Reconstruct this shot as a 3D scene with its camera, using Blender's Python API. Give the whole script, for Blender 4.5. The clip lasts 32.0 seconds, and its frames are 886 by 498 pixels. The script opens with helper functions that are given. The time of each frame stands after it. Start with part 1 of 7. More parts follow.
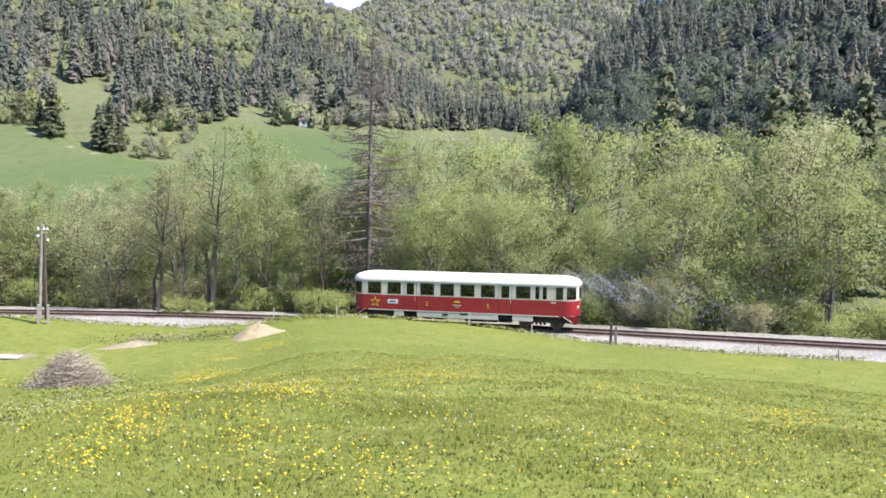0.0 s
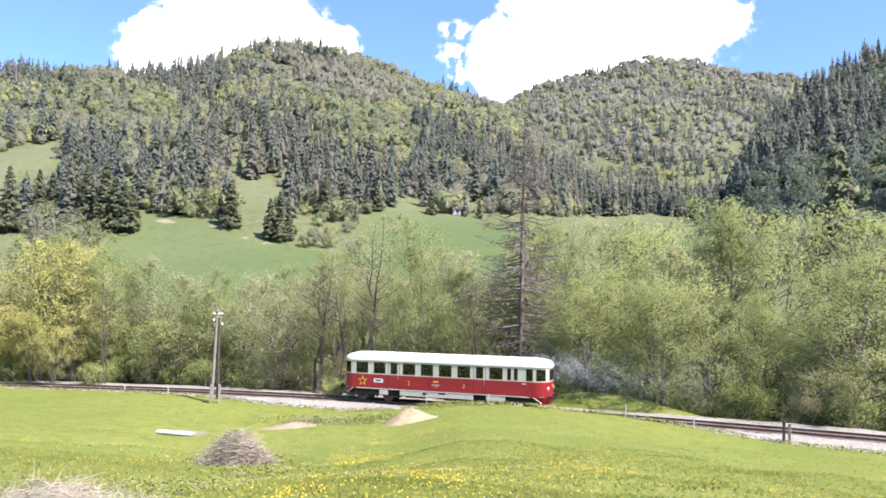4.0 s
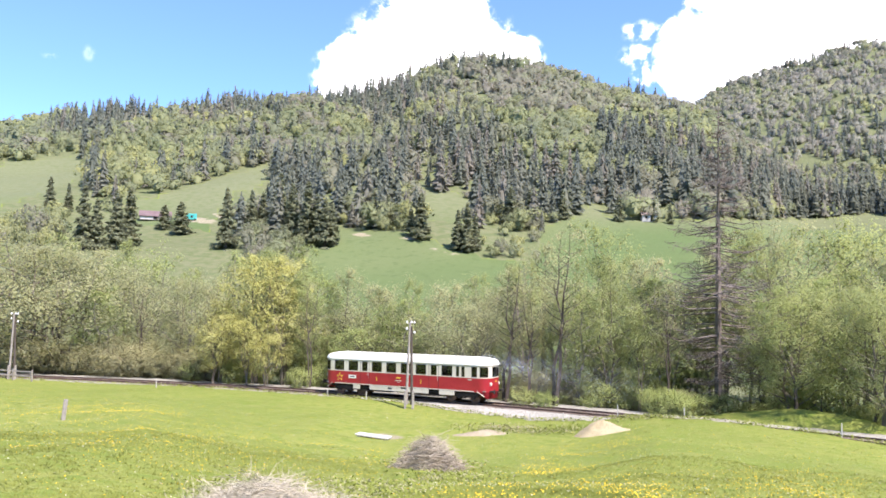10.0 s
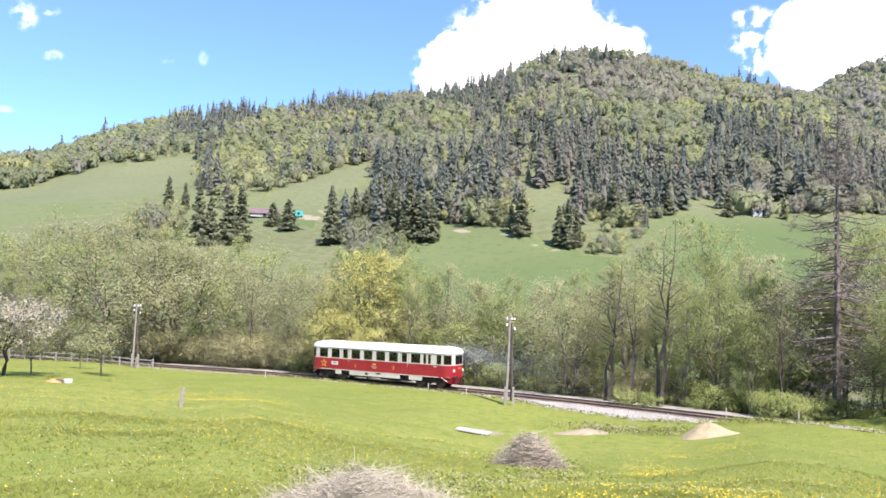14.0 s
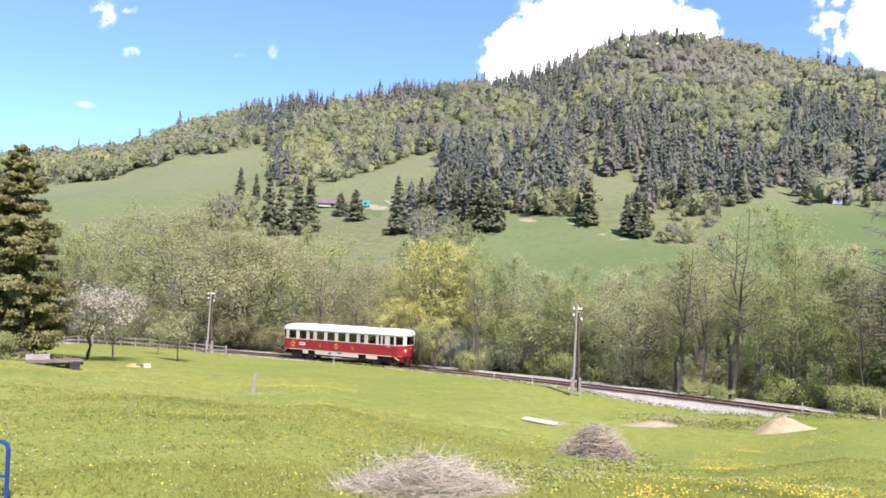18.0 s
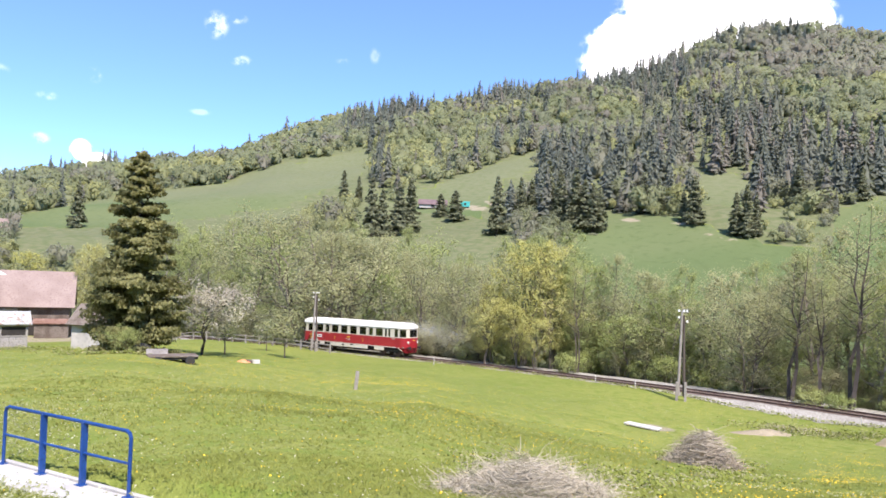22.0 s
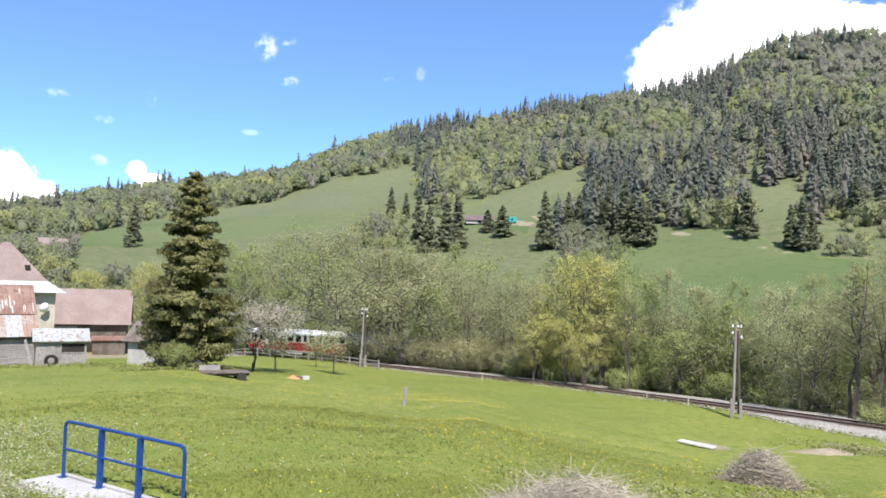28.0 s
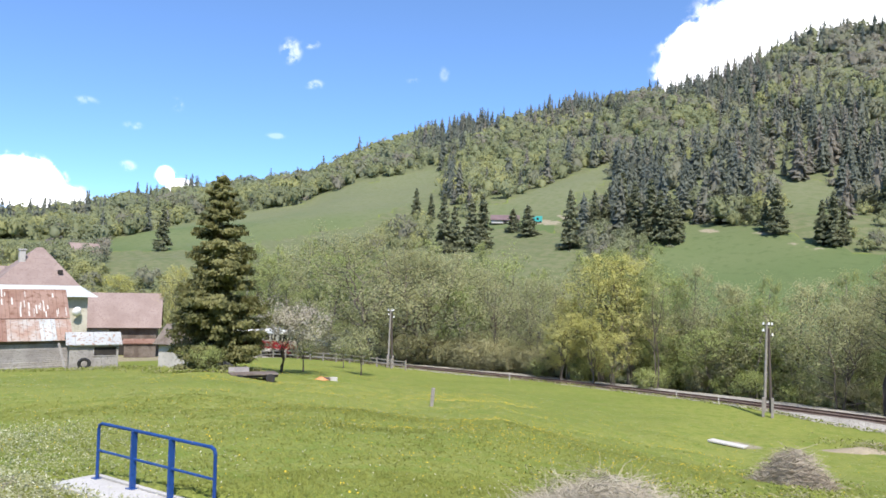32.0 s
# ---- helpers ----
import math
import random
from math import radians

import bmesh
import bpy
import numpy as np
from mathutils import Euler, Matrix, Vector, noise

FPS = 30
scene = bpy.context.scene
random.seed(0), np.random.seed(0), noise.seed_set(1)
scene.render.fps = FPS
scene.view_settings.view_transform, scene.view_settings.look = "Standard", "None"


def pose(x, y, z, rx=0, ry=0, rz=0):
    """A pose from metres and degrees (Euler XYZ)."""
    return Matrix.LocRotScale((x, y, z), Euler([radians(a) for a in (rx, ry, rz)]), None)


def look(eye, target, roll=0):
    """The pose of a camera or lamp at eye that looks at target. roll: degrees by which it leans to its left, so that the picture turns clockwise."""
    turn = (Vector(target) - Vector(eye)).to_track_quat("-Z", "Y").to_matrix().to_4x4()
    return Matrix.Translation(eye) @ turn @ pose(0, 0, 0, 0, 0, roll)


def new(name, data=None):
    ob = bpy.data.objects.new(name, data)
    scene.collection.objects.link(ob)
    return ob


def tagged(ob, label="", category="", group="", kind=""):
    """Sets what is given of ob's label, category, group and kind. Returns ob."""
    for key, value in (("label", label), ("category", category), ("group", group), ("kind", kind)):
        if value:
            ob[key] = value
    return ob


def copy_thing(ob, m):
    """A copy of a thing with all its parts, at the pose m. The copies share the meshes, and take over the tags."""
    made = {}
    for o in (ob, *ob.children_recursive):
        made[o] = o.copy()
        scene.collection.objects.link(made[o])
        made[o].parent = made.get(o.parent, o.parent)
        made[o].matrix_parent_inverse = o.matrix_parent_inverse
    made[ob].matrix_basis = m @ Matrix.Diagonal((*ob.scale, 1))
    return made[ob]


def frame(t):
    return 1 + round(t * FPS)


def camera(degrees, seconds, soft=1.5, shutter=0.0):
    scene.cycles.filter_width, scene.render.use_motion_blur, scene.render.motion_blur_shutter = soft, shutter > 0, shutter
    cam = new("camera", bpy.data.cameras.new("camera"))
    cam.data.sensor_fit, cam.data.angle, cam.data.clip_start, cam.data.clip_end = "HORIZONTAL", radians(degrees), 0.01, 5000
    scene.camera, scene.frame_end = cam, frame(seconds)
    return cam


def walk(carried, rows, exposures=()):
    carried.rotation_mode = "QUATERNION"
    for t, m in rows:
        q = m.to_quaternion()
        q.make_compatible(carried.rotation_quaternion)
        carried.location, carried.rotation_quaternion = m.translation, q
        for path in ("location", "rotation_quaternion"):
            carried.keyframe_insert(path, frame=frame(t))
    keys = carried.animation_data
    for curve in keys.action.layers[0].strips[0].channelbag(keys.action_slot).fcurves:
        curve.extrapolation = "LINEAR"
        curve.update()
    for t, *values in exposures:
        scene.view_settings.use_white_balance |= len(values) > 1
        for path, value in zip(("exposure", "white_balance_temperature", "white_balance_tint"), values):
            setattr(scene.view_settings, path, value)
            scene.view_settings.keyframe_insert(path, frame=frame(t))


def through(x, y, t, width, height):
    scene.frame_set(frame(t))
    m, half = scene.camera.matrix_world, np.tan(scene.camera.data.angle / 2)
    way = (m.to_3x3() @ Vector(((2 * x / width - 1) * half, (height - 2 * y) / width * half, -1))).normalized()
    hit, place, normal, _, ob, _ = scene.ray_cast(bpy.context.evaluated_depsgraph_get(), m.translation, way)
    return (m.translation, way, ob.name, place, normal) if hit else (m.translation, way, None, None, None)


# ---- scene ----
cam = camera(59.6, 32.0, 1.65)
EYE = 10.0
# seconds, pitch, roll, yaw: a standing person turns to the left with the railcar
ROWS = [
    (0.0, -3.06, -1.36, -1.66),
    (0.5, -3.36, -1.13, 0.28),
    (1.0, -2.43, -1.54, 2.18),
    (1.5, 0.40, -1.67, 2.54),
    (2.0, 1.89, -1.64, 3.94),
    (2.5, 2.47, -1.34, 5.83),
    (3.0, 2.69, -1.39, 6.59),
    (3.5, 3.12, -1.49, 8.08),
    (5.5, 2.78, -0.87, 13.21),
    (6.0, 2.95, -0.80, 14.65),
    (6.5, 3.26, -0.94, 15.96),
    (7.0, 3.10, -1.45, 17.00),
    (7.5, 3.13, -1.30, 18.28),
    (8.0, 3.77, -1.67, 19.50),
    (8.5, 3.59, -1.33, 21.88),
    (9.0, 3.45, -1.75, 22.60),
    (9.5, 2.95, -1.13, 22.55),
    (10.0, 3.44, -1.16, 23.33),
    (10.5, 3.83, -1.52, 24.17),
    (11.0, 3.76, -1.53, 24.93),
    (11.5, 3.20, -1.41, 25.72),
    (12.0, 3.67, -1.66, 26.77),
    (12.5, 3.85, -1.51, 28.46),
    (13.0, 3.49, -1.78, 29.16),
    (13.5, 3.15, -1.57, 30.22),
    (15.5, 2.79, -2.17, 31.74),
    (16.0, 2.69, -2.21, 32.57),
    (16.5, 2.55, -2.14, 33.16),
    (17.0, 2.49, -1.95, 34.28),
    (17.5, 2.25, -2.01, 35.40),
    (18.0, 2.04, -1.83, 35.59),
    (18.5, 2.21, -1.62, 36.63),
    (19.0, 2.20, -1.56, 35.78),
    (19.5, 2.60, -1.35, 35.47),
    (20.0, 2.77, -1.51, 36.49),
    (20.5, 2.21, -1.85, 38.26),
    (21.0, 2.06, -2.04, 40.11),
    (21.5, 1.70, -2.17, 41.30),
    (22.0, 1.83, -2.08, 42.96),
    (22.5, 1.64, -2.32, 44.07),
    (23.0, 1.90, -2.57, 44.40),
    (23.5, 2.08, -2.82, 43.67),
    (24.0, 2.56, -2.60, 43.57),
    (24.5, 2.69, -2.38, 44.12),
    (25.0, 3.33, -2.81, 44.64),
    (25.5, 3.20, -2.65, 44.95),
    (27.5, 2.70, -1.62, 46.73),
    (28.0, 2.89, -1.72, 46.47),
    (28.5, 3.11, -1.44, 46.69),
    (29.0, 3.15, -1.33, 47.01),
    (29.5, 3.36, -1.42, 47.20),
    (30.0, 3.13, -1.35, 47.62),
    (30.5, 3.09, -1.14, 48.08),
    (31.0, 3.01, -1.30, 48.19),
    (31.5, 3.00, -1.65, 47.95),
    (32.0, 2.87, -1.12, 48.40),
]
# the camera's own exposure and white balance drift as bright sky fills the picture
walk(cam, [(t, pose(0.03, -0.05, EYE, 90 + p, r, yaw)) for t, p, r, yaw in ROWS],
     [(0, 1.27, 6400, 18), (3, 1.41, 6480, 21), (6, 1.46, 6500, 20), (13, 1.41, 6480, 20), (18, 1.30, 6520, 24), (25, 1.05, 6440, 16), (32, 0.87, 6400, 14)])

# ---- light ----
SUN_AZ, SUN_EL = 118.0, 55.0
world = bpy.data.worlds.new("world")
scene.world = world
world.use_nodes = True


def ramp_between(nt, value, lo, hi):
    n = nt.nodes.new("ShaderNodeMapRange")
    n.interpolation_type = "SMOOTHSTEP"
    n.inputs["From Min"].default_value, n.inputs["From Max"].default_value = lo, hi
    nt.links.new(value, n.inputs["Value"])
    return n.outputs["Result"]


def maths(nt, op, a, b=None):
    n = nt.nodes.new("ShaderNodeMath")
    n.operation = op
    for i, v in enumerate((a, b)):
        if v is None:
            continue
        if isinstance(v, (int, float)):
            n.inputs[i].default_value = v
        else:
            nt.links.new(v, n.inputs[i])
    return n.outputs[0]


# cumulus clouds: azimuth, elevation, half width, half height (degrees), density
CLOUDS = [(-24.5, 17.0, 6.6, 4.6, 1.0), (-29.6, 15.6, 3.6, 3.4, 1.0), (-30.8, 17.2, 1.5, 1.6, 1.0), (-28.6, 18.0, 2.0, 1.8, 1.0), (-25.0, 21.0, 2.9, 1.7, 1.0), (-22.3, 20.3, 2.2, 2.0, 1.0), (-18.6, 17.4, 2.4, 1.7, 1.0),
          (2.5, 19.0, 9.2, 4.6, 1.1), (-5.2, 17.0, 3.2, 3.4, 1.1), (-9.2, 18.9, 1.7, 0.9, 0.62), (-9.4, 17.2, 1.5, 1.0, 0.7), (-8.6, 15.9, 1.6, 0.9, 0.7), (9.0, 18.8, 3.2, 1.9, 1.0), (-3.0, 21.5, 3.6, 2.6, 1.0), (2.0, 24.5, 9.0, 3.4, 1.0), (11.0, 22.0, 3.2, 1.9, 0.8),
          (-60.0, 16.7, 1.1, 1.2, 0.52), (-58.6, 17.3, 1.1, 0.6, 0.46), (-58.3, 14.5, 1.2, 0.6, 0.46), (-51.0, 15.1, 1.1, 0.5, 0.40), (-48.6, 15.6, 0.8, 1.0, 0.40),
          (-68.4, 7.4, 0.7, 0.7, 0.92), (-67.3, 6.6, 1.1, 0.8, 0.95), (-77.5, 6.3, 3.0, 1.9, 1.0), (-76.0, 5.4, 3.2, 1.2, 0.95), (-70.9, 7.9, 0.9, 0.6, 0.48), (-67.8, 12.3, 0.8, 1.0, 0.44), (-73.6, 12.0, 1.3, 0.6, 0.42), (-60.8, 10.7, 1.4, 0.4, 0.42), (-70.6, 10.7, 1.1, 0.5, 0.42)]


def build_sky():
    nt = world.node_tree
    out, bg = nt.nodes["World Output"], nt.nodes["Background"]
    sky = nt.nodes.new("ShaderNodeTexSky")
    sky.sky_type, sky.sun_disc = "NISHITA", False
    sky.sun_elevation, sky.sun_rotation = radians(SUN_EL), radians(SUN_AZ)
    sky.altitude, sky.air_density, sky.dust_density, sky.ozone_density = 2600, 0.8, 0.0, 1.2
    co = nt.nodes.new("ShaderNodeTexCoord")
    sep = nt.nodes.new("ShaderNodeSeparateXYZ")
    nt.links.new(co.outputs["Generated"], sep.inputs[0])
    az = maths(nt, "MULTIPLY", maths(nt, "ARCTAN2", sep.outputs[0], sep.outputs[1]), 57.2958)
    el = maths(nt, "MULTIPLY", maths(nt, "ARCSINE", sep.outputs[2]), 57.2958)
    total = thick = None
    for a, e, w, h, k in CLOUDS:
        u = maths(nt, "DIVIDE", maths(nt, "SUBTRACT", az, a), w)
        v = maths(nt, "DIVIDE", maths(nt, "SUBTRACT", el, e), h)
        d = maths(nt, "SQRT", maths(nt, "ADD", maths(nt, "MULTIPLY", u, u), maths(nt, "MULTIPLY", v, v)))
        m = maths(nt, "MULTIPLY", maths(nt, "MAXIMUM", maths(nt, "SUBTRACT", 1.3, d), 0.0), min(1.0, 0.12 + 0.88 * k))
        f = maths(nt, "MULTIPLY", maths(nt, "MINIMUM", maths(nt, "MULTIPLY", m, 2.2), 1.0), k)
        total = m if total is None else maths(nt, "MAXIMUM", total, m)
        thick = f if thick is None else maths(nt, "MAXIMUM", thick, f)
    big, fine = nt.nodes.new("ShaderNodeTexNoise"), nt.nodes.new("ShaderNodeTexNoise")
    for n, s, det in ((big, 16.0, 8.0), (fine, 60.0, 5.0)):
        n.inputs["Scale"].default_value, n.inputs["Detail"].default_value, n.inputs["Roughness"].default_value = s, det, 0.58
        nt.links.new(co.outputs["Generated"], n.inputs["Vector"])
    wisps = maths(nt, "ADD", maths(nt, "MULTIPLY", maths(nt, "SUBTRACT", big.outputs["Fac"], 0.5), 1.25), maths(nt, "MULTIPLY", maths(nt, "SUBTRACT", fine.outputs["Fac"], 0.5), 1.0))
    mask = ramp_between(nt, maths(nt, "ADD", total, wisps), 0.10, 0.58)
    mask = maths(nt, "MULTIPLY", mask, ramp_between(nt, total, 0.0, 0.22))
    mask = maths(nt, "MULTIPLY", mask, ramp_between(nt, thick, 0.25, 0.95))
    body = maths(nt, "MAXIMUM", ramp_between(nt, fine.outputs["Fac"], 0.42, 0.62), ramp_between(nt, thick, 0.7, 0.9))
    mask = maths(nt, "MULTIPLY", mask, body)                     # the small clouds are mere wisps
    mix = nt.nodes.new("ShaderNodeMix")
    mix.data_type = "RGBA"
    nt.links.new(mask, mix.inputs["Factor"])
    tint = nt.nodes.new("ShaderNodeMix")      # the deep azure of clear mountain air
    tint.data_type, tint.blend_type = "RGBA", "MULTIPLY"
    tint.inputs["Factor"].default_value = 1.0
    nt.links.new(mixed(nt, ramp_between(nt, el, -2.0, 34.0), (0.55, 0.755, 0.95), (0.84, 1.0, 1.08)), tint.inputs["B"])
    nt.links.new(sky.outputs[0], tint.inputs["A"])
    nt.links.new(tint.outputs["Result"], mix.inputs["A"])
    shade = nt.nodes.new("ShaderNodeMix")
    shade.data_type = "RGBA"
    shade.inputs["A"].default_value, shade.inputs["B"].default_value = (7.0, 7.3, 7.8, 1), (9.0, 9.0, 9.0, 1)
    nt.links.new(big.outputs["Fac"], shade.inputs["Factor"])
    nt.links.new(shade.outputs["Result"], mix.inputs["B"])
    nt.links.new(mix.outputs["Result"], bg.inputs["Color"])
    bg.inputs["Strength"].default_value = 0.15
    nt.links.new(bg.outputs[0], out.inputs[0])


sun = new("sun", bpy.data.lights.new("sun", "SUN"))
sun.data.energy, sun.data.angle, sun.data.color = 3.75, radians(0.53), (1.0, 0.945, 0.87)
a, e = radians(SUN_AZ), radians(SUN_EL)
sun.matrix_basis = look((0, 0, 60), (-math.sin(a) * math.cos(e), -math.cos(a) * math.cos(e), 60 - math.sin(e)))


# ---- materials ----
def base_material(name, rough=0.8, metal=0.0, spec=0.3):
    m = bpy.data.materials.new(name)
    m.use_nodes = True
    b = m.node_tree.nodes["Principled BSDF"]
    b.inputs["Roughness"].default_value, b.inputs["Metallic"].default_value = rough, metal
    b.inputs["Specular IOR Level"].default_value = spec
    return m, m.node_tree, b


def noise_node(nt, scale, detail=4.0, space="Object"):
    co, n = nt.nodes.new("ShaderNodeTexCoord"), nt.nodes.new("ShaderNodeTexNoise")
    n.inputs["Scale"].default_value, n.inputs["Detail"].default_value = scale, detail
    nt.links.new(co.outputs[space], n.inputs["Vector"])
    return n.outputs["Fac"]


def mixed(nt, fac, c1, c2):
    n = nt.nodes.new("ShaderNodeMix")
    n.data_type = "RGBA"
    nt.links.new(fac, n.inputs["Factor"])
    for key, c in (("A", c1), ("B", c2)):
        if isinstance(c, tuple):
            n.inputs[key].default_value = (*c, 1)
        else:
            nt.links.new(c, n.inputs[key])
    return n.outputs["Result"]


build_sky()


def surface(name, c1, c2, scale=2.0, fine=40.0, c3=None, rough=0.8, metal=0.0, bump=0.2, spec=0.3, depth=0.02, stain=(0.5, 0.72)):
    """Two tones in large patches, a third in fine grain, with relief."""
    m, nt, b = base_material(name, rough, metal, spec)
    big, grain = noise_node(nt, scale), noise_node(nt, fine, 6.0)
    col = mixed(nt, ramp_between(nt, big, 0.35, 0.65), c1, c2)
    c3 = c3 or tuple(0.72 * v for v in c1)
    col = mixed(nt, ramp_between(nt, grain, *stain), col, c3)
    nt.links.new(col, b.inputs["Base Color"])
    if bump:
        bn = nt.nodes.new("ShaderNodeBump")
        bn.inputs["Strength"].default_value, bn.inputs["Distance"].default_value = bump, depth
        nt.links.new(grain, bn.inputs["Height"])
        nt.links.new(bn.outputs[0], b.inputs["Normal"])
    return m


def foliage(name, c1, c2, c3, through=0.42, patch=None, scale=0.5, tones=None):
    """Leaves: colour differs from leaf to leaf and from tree to tree, some light comes through."""
    m, nt, b = base_material(name, 0.6, 0.0, 0.25)
    geo, info = nt.nodes.new("ShaderNodeNewGeometry"), nt.nodes.new("ShaderNodeObjectInfo")
    col = mixed(nt, geo.outputs["Random Per Island"], c1, c2)
    col = mixed(nt, maths(nt, "MULTIPLY", info.outputs["Random"], 0.8), col, c3)
    col = mixed(nt, ramp_between(nt, noise_node(nt, scale), 0.4, 0.7), col, tuple(0.8 * v for v in c1))
    if patch:                                 # whole trees of another tone among the rest
        col = mixed(nt, ramp_between(nt, noise_node(nt, 0.055, 2.0), 0.54, 0.64), col, patch)
    if tones:                                 # each tree of a joined wood has its own tone
        own = nt.nodes.new("ShaderNodeAttribute")
        own.attribute_name = "tone"
        col = mixed(nt, ramp_between(nt, own.outputs["Fac"], 0.02, 0.5), tones[0], col)
        col = mixed(nt, ramp_between(nt, own.outputs["Fac"], 0.55, 1.0), col, tones[1])
    nt.links.new(col, b.inputs["Base Color"])
    tr, mx = nt.nodes.new("ShaderNodeBsdfTranslucent"), nt.nodes.new("ShaderNodeMixShader")
    nt.links.new(col, tr.inputs["Color"])
    mx.inputs[0].default_value = through
    nt.links.new(b.outputs[0], mx.inputs[1])
    nt.links.new(tr.outputs[0], mx.inputs[2])
    nt.links.new(mx.outputs[0], nt.nodes["Material Output"].inputs[0])
    return m


def ground_material():
    """Meadow near by, pasture on the hill, leaf litter under the woods; the borders fray."""
    m, nt, b = base_material("valley_ground", 0.92, 0.0, 0.2)
    big, mid, fine = noise_node(nt, 0.06), noise_node(nt, 0.45, 6.0), noise_node(nt, 6.0, 8.0)

    def zone(attribute):
        n = nt.nodes.new("ShaderNodeAttribute")
        n.attribute_name = attribute
        return ramp_between(nt, maths(nt, "ADD", n.outputs["Fac"], maths(nt, "MULTIPLY", maths(nt, "SUBTRACT", mid, 0.5), 0.7)), 0.4, 0.6)

    meadow = mixed(nt, ramp_between(nt, big, 0.35, 0.65), (0.15, 0.187, 0.036), (0.22, 0.243, 0.052))
    meadow = mixed(nt, ramp_between(nt, mid, 0.45, 0.75), meadow, (0.205, 0.222, 0.055))
    meadow = mixed(nt, ramp_between(nt, fine, 0.5, 0.72), meadow, (0.128, 0.162, 0.033))
    meadow = mixed(nt, ramp_between(nt, noise_node(nt, 15.0, 3.0), 0.57, 0.66), meadow, (0.262, 0.288, 0.073))
    meadow = mixed(nt, ramp_between(nt, noise_node(nt, 1.3, 6.0), 0.45, 0.68), meadow, (0.145, 0.195, 0.032))
    hill = mixed(nt, ramp_between(nt, noise_node(nt, 0.011), 0.4, 0.62), (0.096, 0.138, 0.048), (0.128, 0.158, 0.064))
    hill = mixed(nt, ramp_between(nt, mid, 0.5, 0.75), hill, (0.085, 0.12, 0.042))
    where = nt.nodes.new("ShaderNodeSeparateXYZ")
    nt.links.new(nt.nodes.new("ShaderNodeTexCoord").outputs["Object"], where.inputs[0])
    dry = mixed(nt, ramp_between(nt, mid, 0.4, 0.7), (0.155, 0.17, 0.088), (0.128, 0.15, 0.066))
    hill = mixed(nt, ramp_between(nt, maths(nt, "ADD", where.outputs[2], maths(nt, "MULTIPLY", noise_node(nt, 0.03), 24.0)), 40.0, 58.0), hill, dry)
    litter = mixed(nt, ramp_between(nt, mid, 0.35, 0.65), (0.11, 0.135, 0.055), (0.155, 0.163, 0.083))
    bare = mixed(nt, ramp_between(nt, fine, 0.4, 0.6), (0.33, 0.29, 0.21), (0.24, 0.22, 0.13))
    col = mixed(nt, zone("pasture"), meadow, hill)
    col = mixed(nt, zone("litter"), col, litter)
    col = mixed(nt, zone("bare"), col, bare)
    nt.links.new(col, b.inputs["Base Color"])
    bn = nt.nodes.new("ShaderNodeBump")
    bn.inputs["Strength"].default_value, bn.inputs["Distance"].default_value = 0.7, 0.08
    nt.links.new(fine, bn.inputs["Height"])
    nt.links.new(bn.outputs[0], b.inputs["Normal"])
    return m


GROUND = ground_material()
BALLAST = surface("ballast_stone", (0.37, 0.355, 0.305), (0.46, 0.44, 0.385), 0.4, 9.0, (0.20, 0.185, 0.155), 0.9, bump=1.0, depth=0.06, stain=(0.42, 0.62))
STAINED_BALLAST = surface("rust_stained_ballast", (0.20, 0.165, 0.135), (0.27, 0.23, 0.195), 0.6, 9.0, (0.11, 0.085, 0.07), 0.9, bump=1.0, depth=0.06, stain=(0.42, 0.62))
RAIL_STEEL = surface("rusty_rail_steel", (0.13, 0.085, 0.065), (0.18, 0.125, 0.10), 1.5, 30, (0.085, 0.055, 0.04), 0.6, 0.4)
SLEEPER_WOOD = surface("dark_sleeper_wood", (0.14, 0.115, 0.09), (0.20, 0.17, 0.14), 2.0, 25, (0.05, 0.035, 0.03), 0.9)
BARK = surface("grey_brown_bark", (0.12, 0.10, 0.08), (0.20, 0.175, 0.145), 1.0, 14, (0.06, 0.045, 0.035), 0.95, bump=0.6)
PALE_BARK = surface("pale_alder_bark", (0.22, 0.20, 0.17), (0.32, 0.29, 0.25), 0.8, 10, (0.12, 0.10, 0.085), 0.95, bump=0.5)
DEAD_WOOD = surface("dead_spruce_wood", (0.15, 0.125, 0.105), (0.22, 0.19, 0.165), 0.8, 12, (0.065, 0.05, 0.042), 0.95)
GREEN = foliage("alder_leaves", (0.339, 0.397, 0.151), (0.273, 0.329, 0.128), (0.443, 0.468, 0.208), 0.52)
LIGHT = foliage("young_willow_leaves", (0.562, 0.545, 0.184), (0.432, 0.443, 0.149), (0.540, 0.524, 0.218), 0.45)
FRESH = foliage("fresh_spring_leaves", (0.367, 0.435, 0.156), (0.301, 0.368, 0.132), (0.452, 0.478, 0.199), 0.52)
GREY_GREEN = foliage("budding_leaves", (0.443, 0.458, 0.234), (0.356, 0.380, 0.192), (0.464, 0.463, 0.250), 0.52)
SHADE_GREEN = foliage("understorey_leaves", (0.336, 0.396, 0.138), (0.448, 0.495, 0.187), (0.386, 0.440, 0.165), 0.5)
TWIGS = foliage("bare_twigs", (0.40, 0.39, 0.205), (0.48, 0.455, 0.25), (0.45, 0.43, 0.235), 0.45)
# needles of the far woods: blue-grey distance haze is put into the colour
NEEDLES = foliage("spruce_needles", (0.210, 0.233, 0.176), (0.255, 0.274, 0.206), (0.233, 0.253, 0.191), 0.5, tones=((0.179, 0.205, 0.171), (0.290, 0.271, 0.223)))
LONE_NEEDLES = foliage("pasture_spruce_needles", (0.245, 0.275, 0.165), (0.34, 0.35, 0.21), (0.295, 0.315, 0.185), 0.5)
